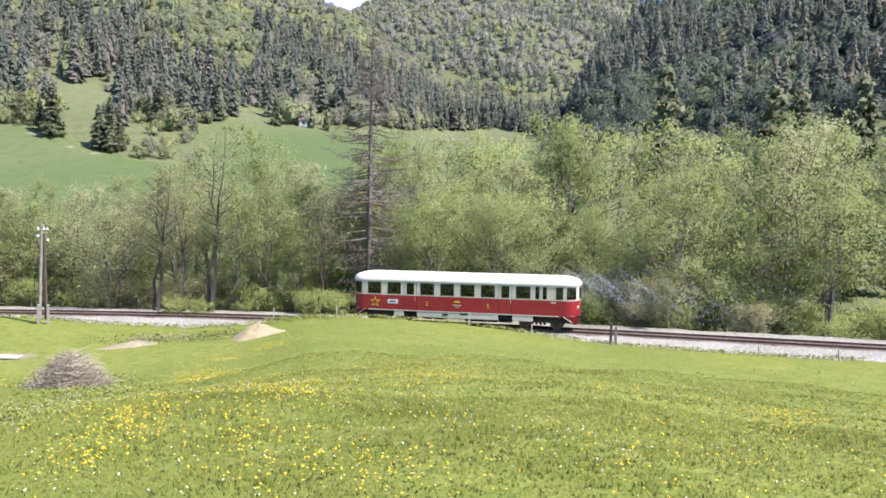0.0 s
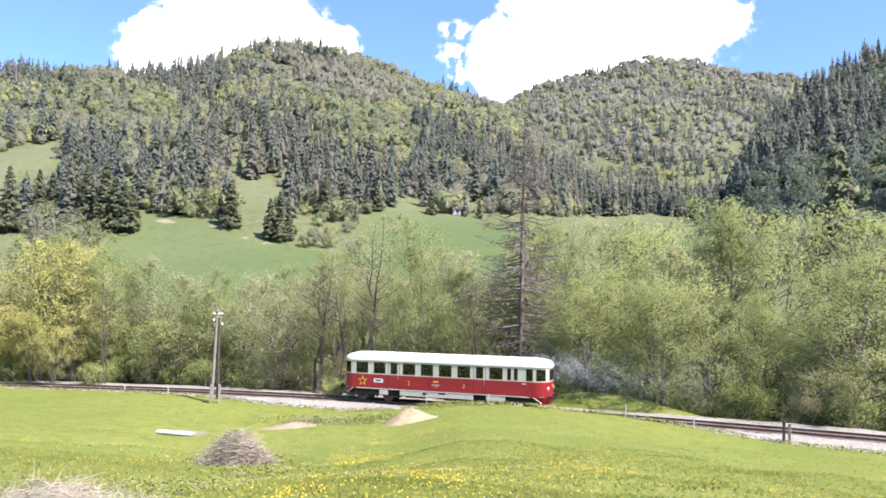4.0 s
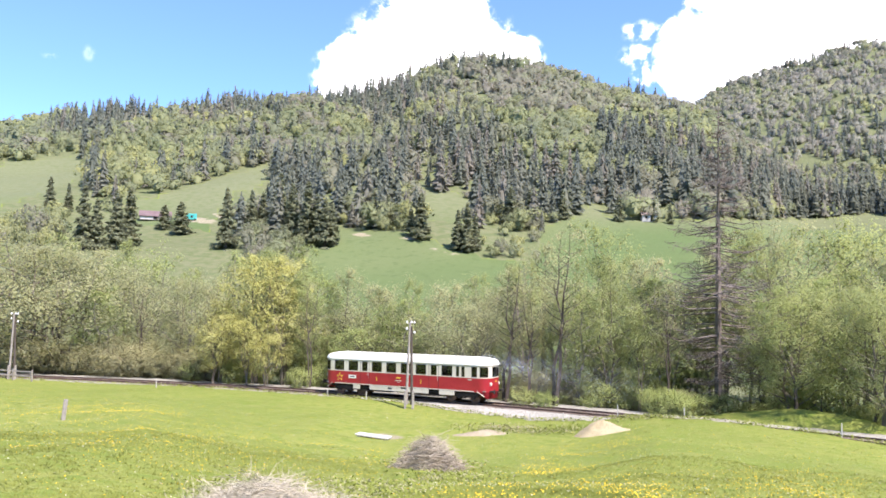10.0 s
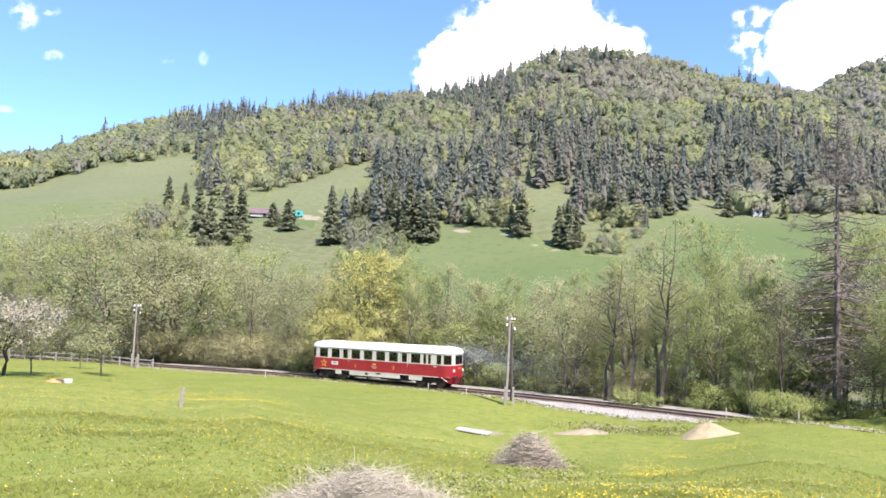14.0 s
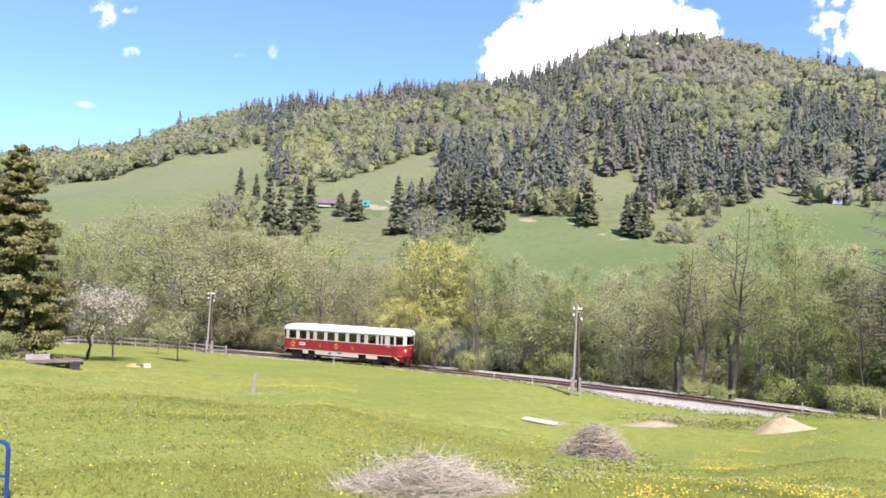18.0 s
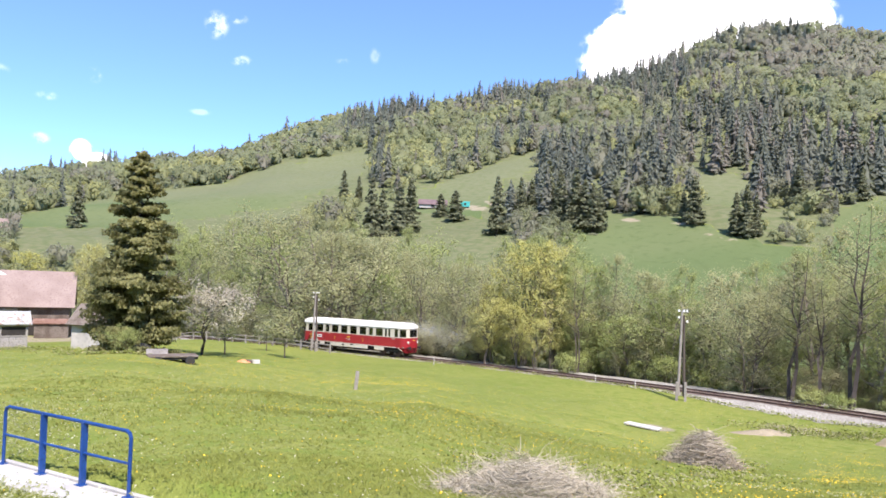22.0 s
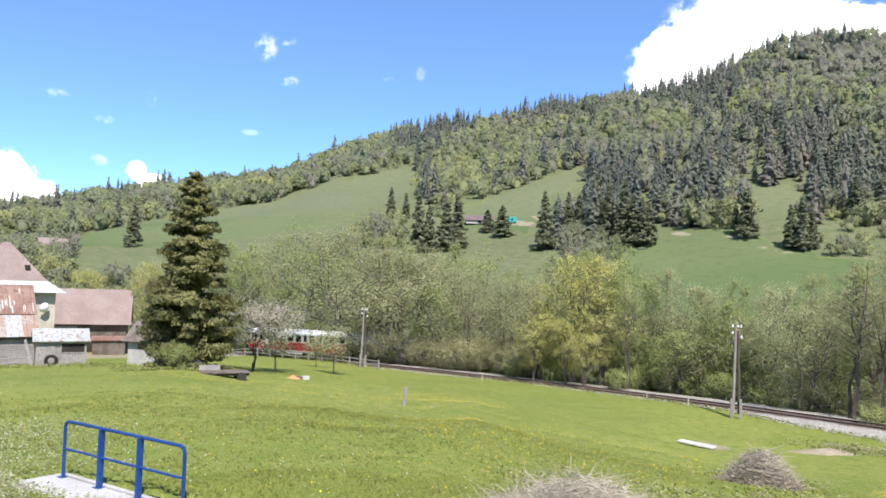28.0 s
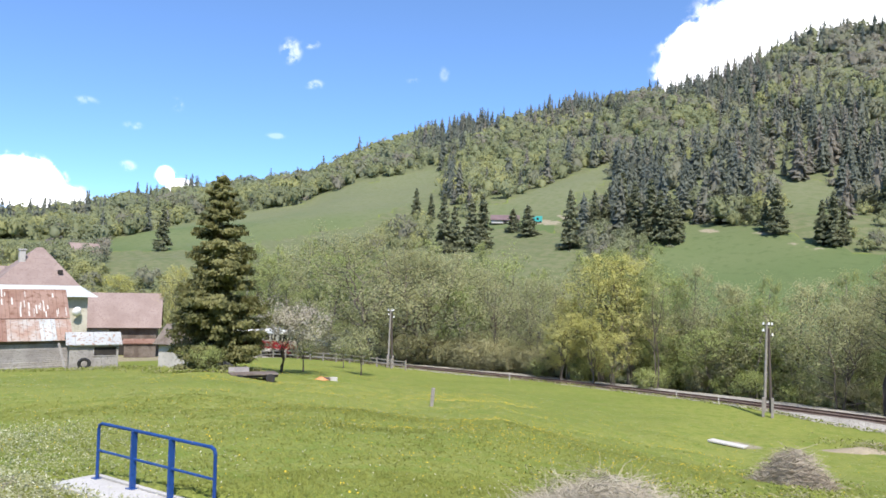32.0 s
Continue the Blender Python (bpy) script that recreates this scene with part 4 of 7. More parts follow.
def build_forests():
    rng = np.random.default_rng(5)
    spots, heights, sort = [], [], []

    def scatter(n, a0, a1, r0, r1, h, spruce_share, low=-90):
        a = rng.uniform(a0, a1, n)
        r = np.sqrt(rng.uniform(r0 ** 2, r1 ** 2, n))
        x, y = r * np.sin(np.radians(a)), r * np.cos(np.radians(a))
        z = ground(x, y)
        e = np.degrees(np.arctan2(z, r))
        ok = ~pasture(a, e) & (e > low) & ~pasture(a, e + np.degrees(0.45 * h / r)) & ~pasture(a, e + np.degrees(0.8 * h / r))
        # the spruces of the pasture stand clear of lower growth
        ok &= ~((a > -49.8) & (a < -38.2) & (r < 300) & (np.degrees(np.arctan2(z + 0.8 * h, r)) > 3.0))
        patch = np.sin(x * 0.021 + 1.0) * np.sin(y * 0.018 + x * 0.006) + 0.6 * np.sin(x * 0.05 + y * 0.043) + rng.normal(size=n) * 0.55
        sp = patch + spruce_share(a, e) > 0
        for i in np.where(ok)[0]:
            spots.append((x[i], y[i], z[i] + EYE - 0.3 - (0.0 if sp[i] else 0.16 * h)))
            heights.append(h * rng.uniform(0.55, 1.25) * (1.0 if sp[i] else 0.75))
            # broadleaf trees on the steep right slope get the cloud-shaded colour
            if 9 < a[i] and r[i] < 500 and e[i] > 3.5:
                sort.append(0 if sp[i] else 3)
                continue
            young = 0.95 if (-19 < a[i] < -4 and 8.5 < e[i] < 13.0) else 0.12 if e[i] > 14 or r[i] > 700 else 0.85 if a[i] < -43 else 0.75 if r[i] < 300 else 0.36 + 0.3 * math.sin(x[i] * 0.017)
            sort.append(0 if sp[i] else (1 if rng.uniform() < young else 2))

    # the hill in front: spruce low down and along the left crest, young beech on the right
    scatter(7600, -84, 6, 232, 640, 15, lambda a, e: np.where((e > 8.7) & (a > -19), -1.3, np.where((e > 9) & (a > -26), -0.7, -0.3)) + np.where(e < 8.0, 0.4, 0) - np.where(a < -49, np.where(e > 9.3, 0.5, 1.3), np.where(a < -43, 0.25, 0.0)), 2.6)
    scatter(420, -36, -12, 190, 300, 7, lambda a, e: np.full(a.shape, -1.2), 1.8)
    scatter(900, -12, 20, 300, 460, 16, lambda a, e: np.full(a.shape, 0.7), 5.0)
    scatter(3700, -9, 26, 520, 1190, 14, lambda a, e: np.where(e > 9, -0.75, 0.1), 5.5)
    scatter(1300, -9, 14, 700, 1190, 14, lambda a, e: np.where(a > 4, -0.5, -1.5), 8.5)
    scatter(2600, 8, 46, 120, 500, 14, lambda a, e: np.where(e > 11.5, 0.55, -0.35), 1.0)
    scatter(900, -84, -34, 190, 300, 10, lambda a, e: np.full(a.shape, -3.0), -1.0)
    scatter(520, -84, -55, 116, 195, 6.5, lambda a, e: np.full(a.shape, -3.0), -9.0)
    spots, heights, sort = np.array(spots), np.array(heights), np.array(sort)
    dist = np.hypot(spots[:, 0], spots[:, 1])
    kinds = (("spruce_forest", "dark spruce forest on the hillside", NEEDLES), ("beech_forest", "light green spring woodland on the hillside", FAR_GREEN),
             ("budding_forest", "brown-green budding woodland on the hillside", FAR_BROWN), ("alder_forest", "deep green woodland on the steep slope", FAR_CLOUD_SHADED))
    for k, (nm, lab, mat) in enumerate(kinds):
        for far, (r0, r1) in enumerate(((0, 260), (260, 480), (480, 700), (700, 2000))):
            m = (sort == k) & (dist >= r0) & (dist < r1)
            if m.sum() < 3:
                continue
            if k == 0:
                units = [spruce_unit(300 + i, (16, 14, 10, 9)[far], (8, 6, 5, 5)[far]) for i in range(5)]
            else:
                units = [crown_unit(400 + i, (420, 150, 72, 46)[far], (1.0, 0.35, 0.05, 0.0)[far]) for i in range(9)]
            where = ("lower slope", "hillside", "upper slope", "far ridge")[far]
            forest(nm if far else nm.replace("forest", "thicket"), lab.replace("hillside", where), spots[m], heights[m], 30 + 7 * k + far, RIDGE_HAZE_BROWN if k == 2 and far == 3 else mat, units)


# some blue haze of distance is mixed into this green
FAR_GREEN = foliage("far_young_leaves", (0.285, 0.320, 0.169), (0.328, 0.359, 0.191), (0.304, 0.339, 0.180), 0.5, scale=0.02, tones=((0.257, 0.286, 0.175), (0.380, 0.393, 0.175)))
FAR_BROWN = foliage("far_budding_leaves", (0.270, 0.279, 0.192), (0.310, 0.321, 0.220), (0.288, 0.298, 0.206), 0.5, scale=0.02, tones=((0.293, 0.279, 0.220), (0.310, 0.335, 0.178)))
# budding leaves again, paler: haze over the far ridge is put into the colour
RIDGE_HAZE_BROWN = foliage("far_ridge_hazy_leaves", (0.304, 0.303, 0.240), (0.352, 0.348, 0.278), (0.328, 0.324, 0.258), 0.5, scale=0.02, tones=((0.312, 0.299, 0.253), (0.336, 0.353, 0.211)))
# cloud shade over the right slope is put into this darker leaf colour
FAR_CLOUD_SHADED = foliage("far_cloud_shaded_leaves", (0.098, 0.132, 0.097), (0.132, 0.166, 0.113), (0.115, 0.149, 0.108), 0.4, scale=0.02, tones=((0.106, 0.111, 0.113), (0.140, 0.178, 0.103)))
build_woods()
build_forests()


# ---- the line: ballast, sleepers, rails ----
def swept(profile, u0, u1, du, lift=0.0):
    """Sweeps a closed or open profile of (across, up) along the line."""
    us = np.arange(u0, u1 + 0.01, du)
    c = np.array([on_track(u) for u in us])
    th = np.interp(us, U, TH)
    nrm = np.stack([-np.sin(th), np.cos(th), np.zeros_like(th)], 1)      # away from the meadow
    p = np.array(profile)
    v = c[:, None] + nrm[:, None] * p[None, :, 0, None] + np.array([0, 0, 1.0]) * (p[None, :, 1, None] + lift)
    v[..., 2] += EYE
    n, m = len(us), len(p)
    i, j = np.meshgrid(np.arange(n - 1), np.arange(m - 1), indexing="ij")
    f = np.stack([i * m + j, i * m + j + 1, (i + 1) * m + j + 1, (i + 1) * m + j], -1).reshape(-1, 4)
    return v.reshape(-1, 3), f[:, ::-1]


def build_line():
    rng = np.random.default_rng(3)
    prof = [(-6.0, -1.5), (-4.9, -0.75), (-3.6, -0.42), (-1.85, -0.22), (-1.3, -0.165), (0, -0.165), (1.3, -0.165), (1.9, -0.15), (3.7, -0.17), (5.2, -1.4)]
    v, f = swept(prof, -150, 110, 1.0)
    v[:, 2] += rng.normal(size=len(v)) * 0.02
    strip = np.tile(np.arange(len(prof) - 1), len(f) // (len(prof) - 1))
    tagged(new("ballast", mesh_from("ballast", v, f, [BALLAST, STAINED_BALLAST], True, np.isin(strip, (4, 5)))), "pale grey crushed-stone railway ballast", "ballast", kind="structure")
    for k, off in enumerate((-0.75, 0.75)):
        rail = [(off - 0.07, -0.16), (off - 0.012, -0.12), (off - 0.012, -0.045), (off - 0.036, -0.03), (off - 0.036, 0), (off + 0.036, 0), (off + 0.036, -0.03), (off + 0.012, -0.045), (off + 0.012, -0.12), (off + 0.07, -0.16)]
        v, f = swept(rail, -150, 110, 1.0)
        tagged(new("rail", mesh_from("rail", v, f, RAIL_STEEL)), "rusty brown steel rail on wooden sleepers", "rail", "rails of the line")
    bm = bmesh.new()
    box(bm, -0.125, 0.125, -1.3, 1.3, -0.27, -0.15, 0.012)
    me = bpy.data.meshes.new("sleeper")
    bm.to_mesh(me)
    bm.free()
    me.materials.append(SLEEPER_WOOD)
    for i, u in enumerate(np.arange(-130, 66, 0.66)):
        c, th = on_track(u), float(np.interp(u, U, TH))
        ob = new("sleeper", me)
        ob.matrix_basis = pose(c[0], c[1], c[2] + EYE, 0, 0, math.degrees(th) + rng.normal() * 0.6)
        tagged(ob, "dark wooden railway sleeper in the ballast", "sleeper", "sleepers of the line")


build_line()


# ---- the railcar ----
RED = surface("red_carriage_paint", (0.30, 0.016, 0.024), (0.36, 0.026, 0.032), 0.5, 8, (0.26, 0.016, 0.022), 0.35, bump=0.05, spec=0.5)
CREAM = surface("cream_carriage_paint", (0.58, 0.54, 0.44), (0.64, 0.60, 0.50), 0.5, 8, (0.50, 0.46, 0.37), 0.4, bump=0.05, spec=0.5)
WHITE = surface("white_roof_paint", (0.76, 0.745, 0.70), (0.82, 0.805, 0.76), 0.5, 6, (0.62, 0.60, 0.55), 0.5, bump=0.1)
BLACK = surface("sooty_underframe", (0.025, 0.023, 0.022), (0.05, 0.042, 0.036), 1.5, 18, (0.015, 0.014, 0.013), 0.7, bump=0.3)
SEATS = surface("brown_seat_vinyl", (0.12, 0.06, 0.035), (0.15, 0.08, 0.05), 2, 20, None, 0.5)
YELLOW = surface("yellow_signal_paint", (0.75, 0.50, 0.05), (0.80, 0.56, 0.08), 2, 20, None, 0.45, bump=0.05)
INSIDE = surface("pale_interior_panel", (0.22, 0.20, 0.17), (0.27, 0.25, 0.21), 1, 10, None, 0.7, bump=0.05)
LAMP_GLASS = surface("pale_lamp_glass", (0.75, 0.72, 0.62), (0.80, 0.77, 0.68), 4, 30, None, 0.1, bump=0.0, spec=0.8)


def glass_material():
    m, nt, b = base_material("window_glass", 0.03, 0.0, 0.5)
    tr, mx, fr = nt.nodes.new("ShaderNodeBsdfTransparent"), nt.nodes.new("ShaderNodeMixShader"), nt.nodes.new("ShaderNodeFresnel")
    tr.inputs["Color"].default_value = (0.58, 0.62, 0.61, 1)
    gl = nt.nodes.new("ShaderNodeBsdfGlossy")
    gl.inputs["Roughness"].default_value = 0.03
    fr.inputs["IOR"].default_value = 1.5
    nt.links.new(fr.outputs[0], mx.inputs[0])
    nt.links.new(tr.outputs[0], mx.inputs[1])
    nt.links.new(gl.outputs[0], mx.inputs[2])
    nt.links.new(mx.outputs[0], nt.nodes["Material Output"].inputs[0])
    return m


GLASS = glass_material()
# side windows along the car from its trailing end: from, to
OPENINGS = [(1.31, 2.32), (2.80, 3.80), (4.24, 4.80), (5.26, 6.28), (6.75, 7.74), (8.21, 9.22), (9.69, 10.68), (11.14, 11.70), (12.16, 13.17), (13.52, 13.80), (14.02, 14.30), (14.93, 15.42)]
SILL, LINTEL, WAIST, EAVE = 2.19, 3.02, 2.10, 3.17


def car_outline():
    """The near half of the plan from the trailing end to the leading end: points, and whether the stretch after each is a window."""
    arc = []
    for k in range(10):
        a = math.pi / 2 * k / 9
        arc.append((7.22 + 1.03 * max(0.0, math.cos(a)) ** 0.95, -1.45 * math.sin(a) ** 0.76))
    glazed = {0: True, 1: True, 4: True, 5: True, 6: True, 7: True}
    pts = [((-x, y), glazed.get(i, False)) for i, (x, y) in enumerate(arc)]
    for s0, s1 in OPENINGS:
        pts += [((s0 - 8.25, -1.45), True), ((s1 - 8.25, -1.45), False)]
    for i in range(9, -1, -1):
        pts.append((arc[i], glazed.get(i - 1, False)))
    return pts


def band(bm, pts, flags, z0, z1, thick=0.05, want=None, out=0.0, flip=1):
    """Upright wall strips along the plan, mitred at the corners, with an inner and an outer face."""
    nrm = []
    for p, q in zip(pts, pts[1:]):
        d = Vector((q[0] - p[0], q[1] - p[1]))
        nrm.append(Vector((d.y, -d.x)).normalized() if d.length > 1e-6 else None)
    last = next(n for n in nrm if n is not None)
    nrm = [last := n if n is not None else last for n in nrm]
    rows = {}

    def column(i):
        if i not in rows:
            n = (nrm[max(0, i - 1)] + nrm[min(len(nrm) - 1, i)]).normalized()
            rows[i] = [bm.verts.new((pts[i][0] + n.x * o, (pts[i][1] + n.y * o) * flip, z)) for z in (z0, z1) for o in (out, out - thick)]
        return rows[i]

    wanted = [(want is None or f == want) and (Vector(p) - Vector(q)).length > 1e-4 for p, q, f in zip(pts, pts[1:], flags)]
    for i, ok in enumerate(wanted):
        if not ok:
            continue
        (a, b, c, d), (e, f, g, h) = column(i), column(i + 1)
        bm.faces.new((a, e, g, c))
        bm.faces.new((f, b, d, h))
        bm.faces.new((c, g, h, d))
        bm.faces.new((e, a, b, f))
        if i == 0 or not wanted[i - 1]:
            bm.faces.new((b, a, c, d))
        if i == len(wanted) - 1 or not wanted[i + 1]:
            bm.faces.new((e, f, h, g))
    bmesh.ops.recalc_face_normals(bm, faces=bm.faces[:])


def loft(bm, outline, layers):
    """Rings of the whole plan, drawn in towards the middle layer by layer, closed on top."""
    rings = []
    for z, inset in layers:
        ring = []
        for x, y in outline:
            ring.append(bm.verts.new((math.copysign(max(0.0, abs(x) - inset * 1.25 * (abs(x) / 8.25) ** 6), x), y * max(0.02, 1 - inset / 1.45), z)))
        rings.append(ring)
    n = len(outline)
    for lo, hi in zip(rings, rings[1:]):
        for i in range(n):
            bm.faces.new((lo[i], lo[(i + 1) % n], hi[(i + 1) % n], hi[i]))
    bm.faces.new(rings[-1])


def star_shape(bm, r, inner, y, z, x, depth=0.008):
    ring = []
    for k in range(10):
        a, q = math.pi / 2 + k * math.pi / 5, r if k % 2 == 0 else inner
        ring.append(bm.verts.new((x + q * math.cos(a), y, z + q * math.sin(a))))
    f = bm.faces.new(ring)
    ex = bmesh.ops.extrude_face_region(bm, geom=[f])
    bmesh.ops.translate(bm, vec=(0, -depth, 0), verts=[v for v in ex["geom"] if isinstance(v, bmesh.types.BMVert)])


def build_railcar():
    car = tagged(new("railcar"), "red and cream diesel railcar with white roof on the railway line", "railcar")
    raw = car_outline()
    pts, flags = [p for p, _ in raw], [f for _, f in raw]
    whole = pts + [(x, -y) for x, y in reversed(pts[1:-1])]
    # lower red shell, window band, roof
    bm = bmesh.new()
    for flip in (1, -1):
        band(bm, pts, flags, 0.98, WAIST, 0.06, None, 0.0, flip)
    bmesh.ops.remove_doubles(bm, verts=bm.verts[:], dist=0.004)
    part("body", bm, RED, car, "glossy red lower body")
    bm = bmesh.new()
    for flip in (1, -1):
        band(bm, pts, flags, WAIST + 0.005, SILL, 0.05, None, 0.0, flip)
        band(bm, pts, flags, LINTEL, EAVE, 0.05, None, 0.0, flip)
        band(bm, pts, flags, SILL, LINTEL, 0.05, False, 0.0, flip)
    bmesh.ops.remove_doubles(bm, verts=bm.verts[:], dist=0.004)
    part("window_band", bm, CREAM, car, "cream window band")
    bm = bmesh.new()
    loft(bm, whole, [(EAVE - 0.02, -0.05), (EAVE + 0.07, -0.05), (EAVE + 0.25, 0.02), (EAVE + 0.41, 0.22), (EAVE + 0.51, 0.55), (EAVE + 0.56, 0.95), (EAVE + 0.57, 1.25)])
    part("roof", bm, WHITE, car, "white rounded roof", True)
    for k, x in enumerate((-6.2, -4.1, -2.0, 0.2, 2.3, 4.4, 6.3)):
        bm = bmesh.new()
        box(bm, x - 0.2, x + 0.2, -0.5, -0.22, EAVE + 0.48, EAVE + 0.61, 0.03)
        part("roof_vent", bm, WHITE, car)
    bm = bmesh.new()
    for flip in (1, -1):
        band(bm, [(-6.9, -1.452), (6.9, -1.452)], [False], 0.99, 1.06, 0.05, None, 0.006, flip)
    part("trim_line", bm, CREAM, car, "thin cream line")
    # end aprons, lower towards the nose
    for sx in (-1, 1):
        bm = bmesh.new()
        arc = [p for p in pts if p[0] * sx > 7.2]
        arc = arc + [(x, -y) for x, y in (reversed(arc[:-1]) if sx > 0 else reversed(arc[1:]))] if sx > 0 else [(x, -y) for x, y in reversed(arc[1:])] + arc
        lo, hi = [], []
        for x, y in arc:
            k = min(1.0, max(0.0, (abs(x) - 7.2) / 0.85))
            lo.append(bm.verts.new((x * (1 - 0.012 * k), y * 0.97, 0.95 - 0.52 * k)))
            hi.append(bm.verts.new((x, y, 1.0)))
        for i in range(len(arc) - 1):
            bm.faces.new((lo[i], lo[i + 1], hi[i + 1], hi[i]))
        bmesh.ops.solidify(bm, geom=bm.faces[:], thickness=0.03)
        part("apron", bm, RED, car, "red end apron")
        bm = bmesh.new()
        for fy in (-1, 1):
            p, q = Vector((sx * 7.2, fy * 1.455, 1.02)), Vector((sx * 7.8, fy * 1.33, 0.62))
            tube(bm, p, q, 0.03, 0.03, 6)
        part("apron_trim", bm, CREAM, car)
    # skirt between the bogies, broken by the door steps
    for flip in (1, -1):
        for s0, s1 in ((3.3, 4.02), (5.02, 10.92), (11.92, 13.35)):
            bm = bmesh.new()
            box(bm, s0 - 8.25, s1 - 8.25, -1.44, -1.38, 0.60, 0.975, 0.012)
            if flip < 0:
                bmesh.ops.scale(bm, vec=(1, -1, 1), verts=bm.verts)
            part("skirt", bm, CREAM, car, "cream side skirt")
        for s in (4.52, 11.42):
            bm = bmesh.new()
            box(bm, s - 8.25 - 0.45, s - 8.25 + 0.45, -1.40, -1.05, 0.45, 0.50, 0.01)
            box(bm, s - 8.25 - 0.45, s - 8.25 + 0.45, -1.36, -1.05, 0.72, 0.77, 0.01)
            box(bm, s - 8.25 - 0.48, s - 8.25 + 0.48, -1.08, -1.05, 0.45, 0.97, 0)
            if flip < 0:
                bmesh.ops.scale(bm, vec=(1, -1, 1), verts=bm.verts)
            part("door_step", bm, BLACK, car)
            bm = bmesh.new()
            for e in (-0.46, 0.46):
                box(bm, s - 8.25 + e - 0.012, s - 8.25 + e + 0.012, -1.458, -1.449, 0.99, 3.0, 0)
            box(bm, s - 8.25 - 0.46, s - 8.25 + 0.46, -1.458, -1.449, 3.0, 3.02, 0)
            if flip < 0:
                bmesh.ops.scale(bm, vec=(1, -1, 1), verts=bm.verts)
            door = part("door_edge", bm, BLACK, car, "dark joint round a passenger door")
            bm = bmesh.new()
            tube(bm, (s - 8.25 + 0.38, -1.50 * flip, 1.75), (s - 8.25 + 0.38, -1.50 * flip, 2.15), 0.009, None, 6)
            part("door_handle", bm, LAMP_GLASS, door, "pale metal grab handle")
        for lo, hi, y in ((6.9, 7.3, 0.74), (8.2, 8.75, 0.85)):
            bm = bmesh.new()
            box(bm, lo - 8.25, hi - 8.25, -1.452, -1.436, y, y + 0.16, 0.004)
            if flip < 0:
                bmesh.ops.scale(bm, vec=(1, -1, 1), verts=bm.verts)
            part("hatch", bm, BLACK, car, "dark hatch in the skirt")
    # windows: frame and pane
    for flip in (1, -1):
        i = 0
        while i < len(pts) - 1:
            if not flags[i]:
                i += 1
                continue
            j = i
            while flags[j]:
                j += 1
            run, rf = pts[i:j + 1], [True] * (j - i)
            bm = bmesh.new()
            band(bm, run, rf, SILL - 0.005, SILL + 0.045, 0.03, None, 0.006, flip)
            band(bm, run, rf, LINTEL - 0.045, LINTEL + 0.005, 0.03, None, 0.006, flip)
            for p, q in ((run[0], run[1]), (run[-1], run[-2])):
                d = Vector((q[0] - p[0], q[1] - p[1]))
                e = (p[0] + d.x * 0.045 / d.length, p[1] + d.y * 0.045 / d.length)
                band(bm, [p, e] if p == run[0] else [e, p], [True], SILL + 0.04, LINTEL - 0.04, 0.03, None, 0.006, flip)
            if len(run) == 2 and run[1][0] - run[0][0] > 0.8:
                band(bm, run, rf, LINTEL - 0.32, LINTEL - 0.29, 0.03, None, 0.004, flip)
            frame_ob = part("window", bm, BLACK, car, "dark window frame")
            bm = bmesh.new()
            band(bm, run, rf, SILL + 0.04, LINTEL - 0.04, 0.008, None, -0.02, flip)
            pane = part("pane", bm, GLASS, frame_ob, "clear window glass")
            pane.visible_shadow = False
            i = j
    # interior
    bm = bmesh.new()
    box(bm, -7.9, 7.9, -1.36, 1.36, 1.02, 1.10)
    part("floor_pan", bm, INSIDE, car)
    bm = bmesh.new()
    box(bm, -7.6, 7.6, -1.30, 1.30, EAVE - 0.04, EAVE - 0.01)
    part("ceiling_lining", bm, INSIDE, car)
    for k, s in enumerate((1.15, 2.56, 3.95, 5.05, 6.5, 7.97, 9.45, 10.85, 12.0, 13.3)):
        for fy in (-1, 1):
            bm = bmesh.new()
            box(bm, s - 8.25 - 0.07, s - 8.25 + 0.07, fy * 0.85 - 0.48, fy * 0.85 + 0.48, 1.1, 2.45, 0.04)
            box(bm, s - 8.25 - 0.42, s - 8.25 + 0.42, fy * 0.85 - 0.48, fy * 0.85 + 0.48, 1.45, 1.58, 0.04)
            part("bench_seat", bm, SEATS, car, "brown back-to-back bench seat")
    for sx in (-1, 1):
        bm = bmesh.new()
        box(bm, sx * 6.35 - 0.03, sx * 6.35 + 0.03, -1.36, -0.4, 1.1, EAVE - 0.04)
        box(bm, sx * 6.35 - 0.03, sx * 6.35 + 0.03, 0.4, 1.36, 1.1, EAVE - 0.04)
        part("cab_wall", bm, INSIDE, car)
    # underframe, bogies, buffers
    bm = bmesh.new()
    for y in (-0.9, 0.9):
        box(bm, -7.6, 7.6, y - 0.07, y + 0.07, 0.72, 1.0)
    box(bm, -2.9, -1.2, -1.15, 1.15, 0.42, 0.86, 0.05)
    box(bm, 0.2, 2.6, -1.1, 1.1, 0.38, 0.86, 0.05)
    part("underframe", bm, BLACK, car, "black underframe with engine and tanks")
    wheels = []
    for bx in (-5.6, 5.6):
        bm = bmesh.new()
        for y in (-1.0, 1.0):
            box(bm, bx - 1.55, bx + 1.55, y - 0.06, y + 0.06, 0.50, 0.74, 0.03)
            for wx in (-1.1, 1.1):
                box(bm, bx + wx - 0.14, bx + wx + 0.14, y - 0.13, y + 0.13, 0.32, 0.60, 0.04)
            for wx in (-0.28, 0.0, 0.28):
                tube(bm, (bx + wx, y, 0.36), (bx + wx, y, 0.52), 0.09, None, 8)
        box(bm, bx - 0.2, bx + 0.2, -1.0, 1.0, 0.55, 0.95)
        part("bogie", bm, BLACK, car, "dark bogie frame")
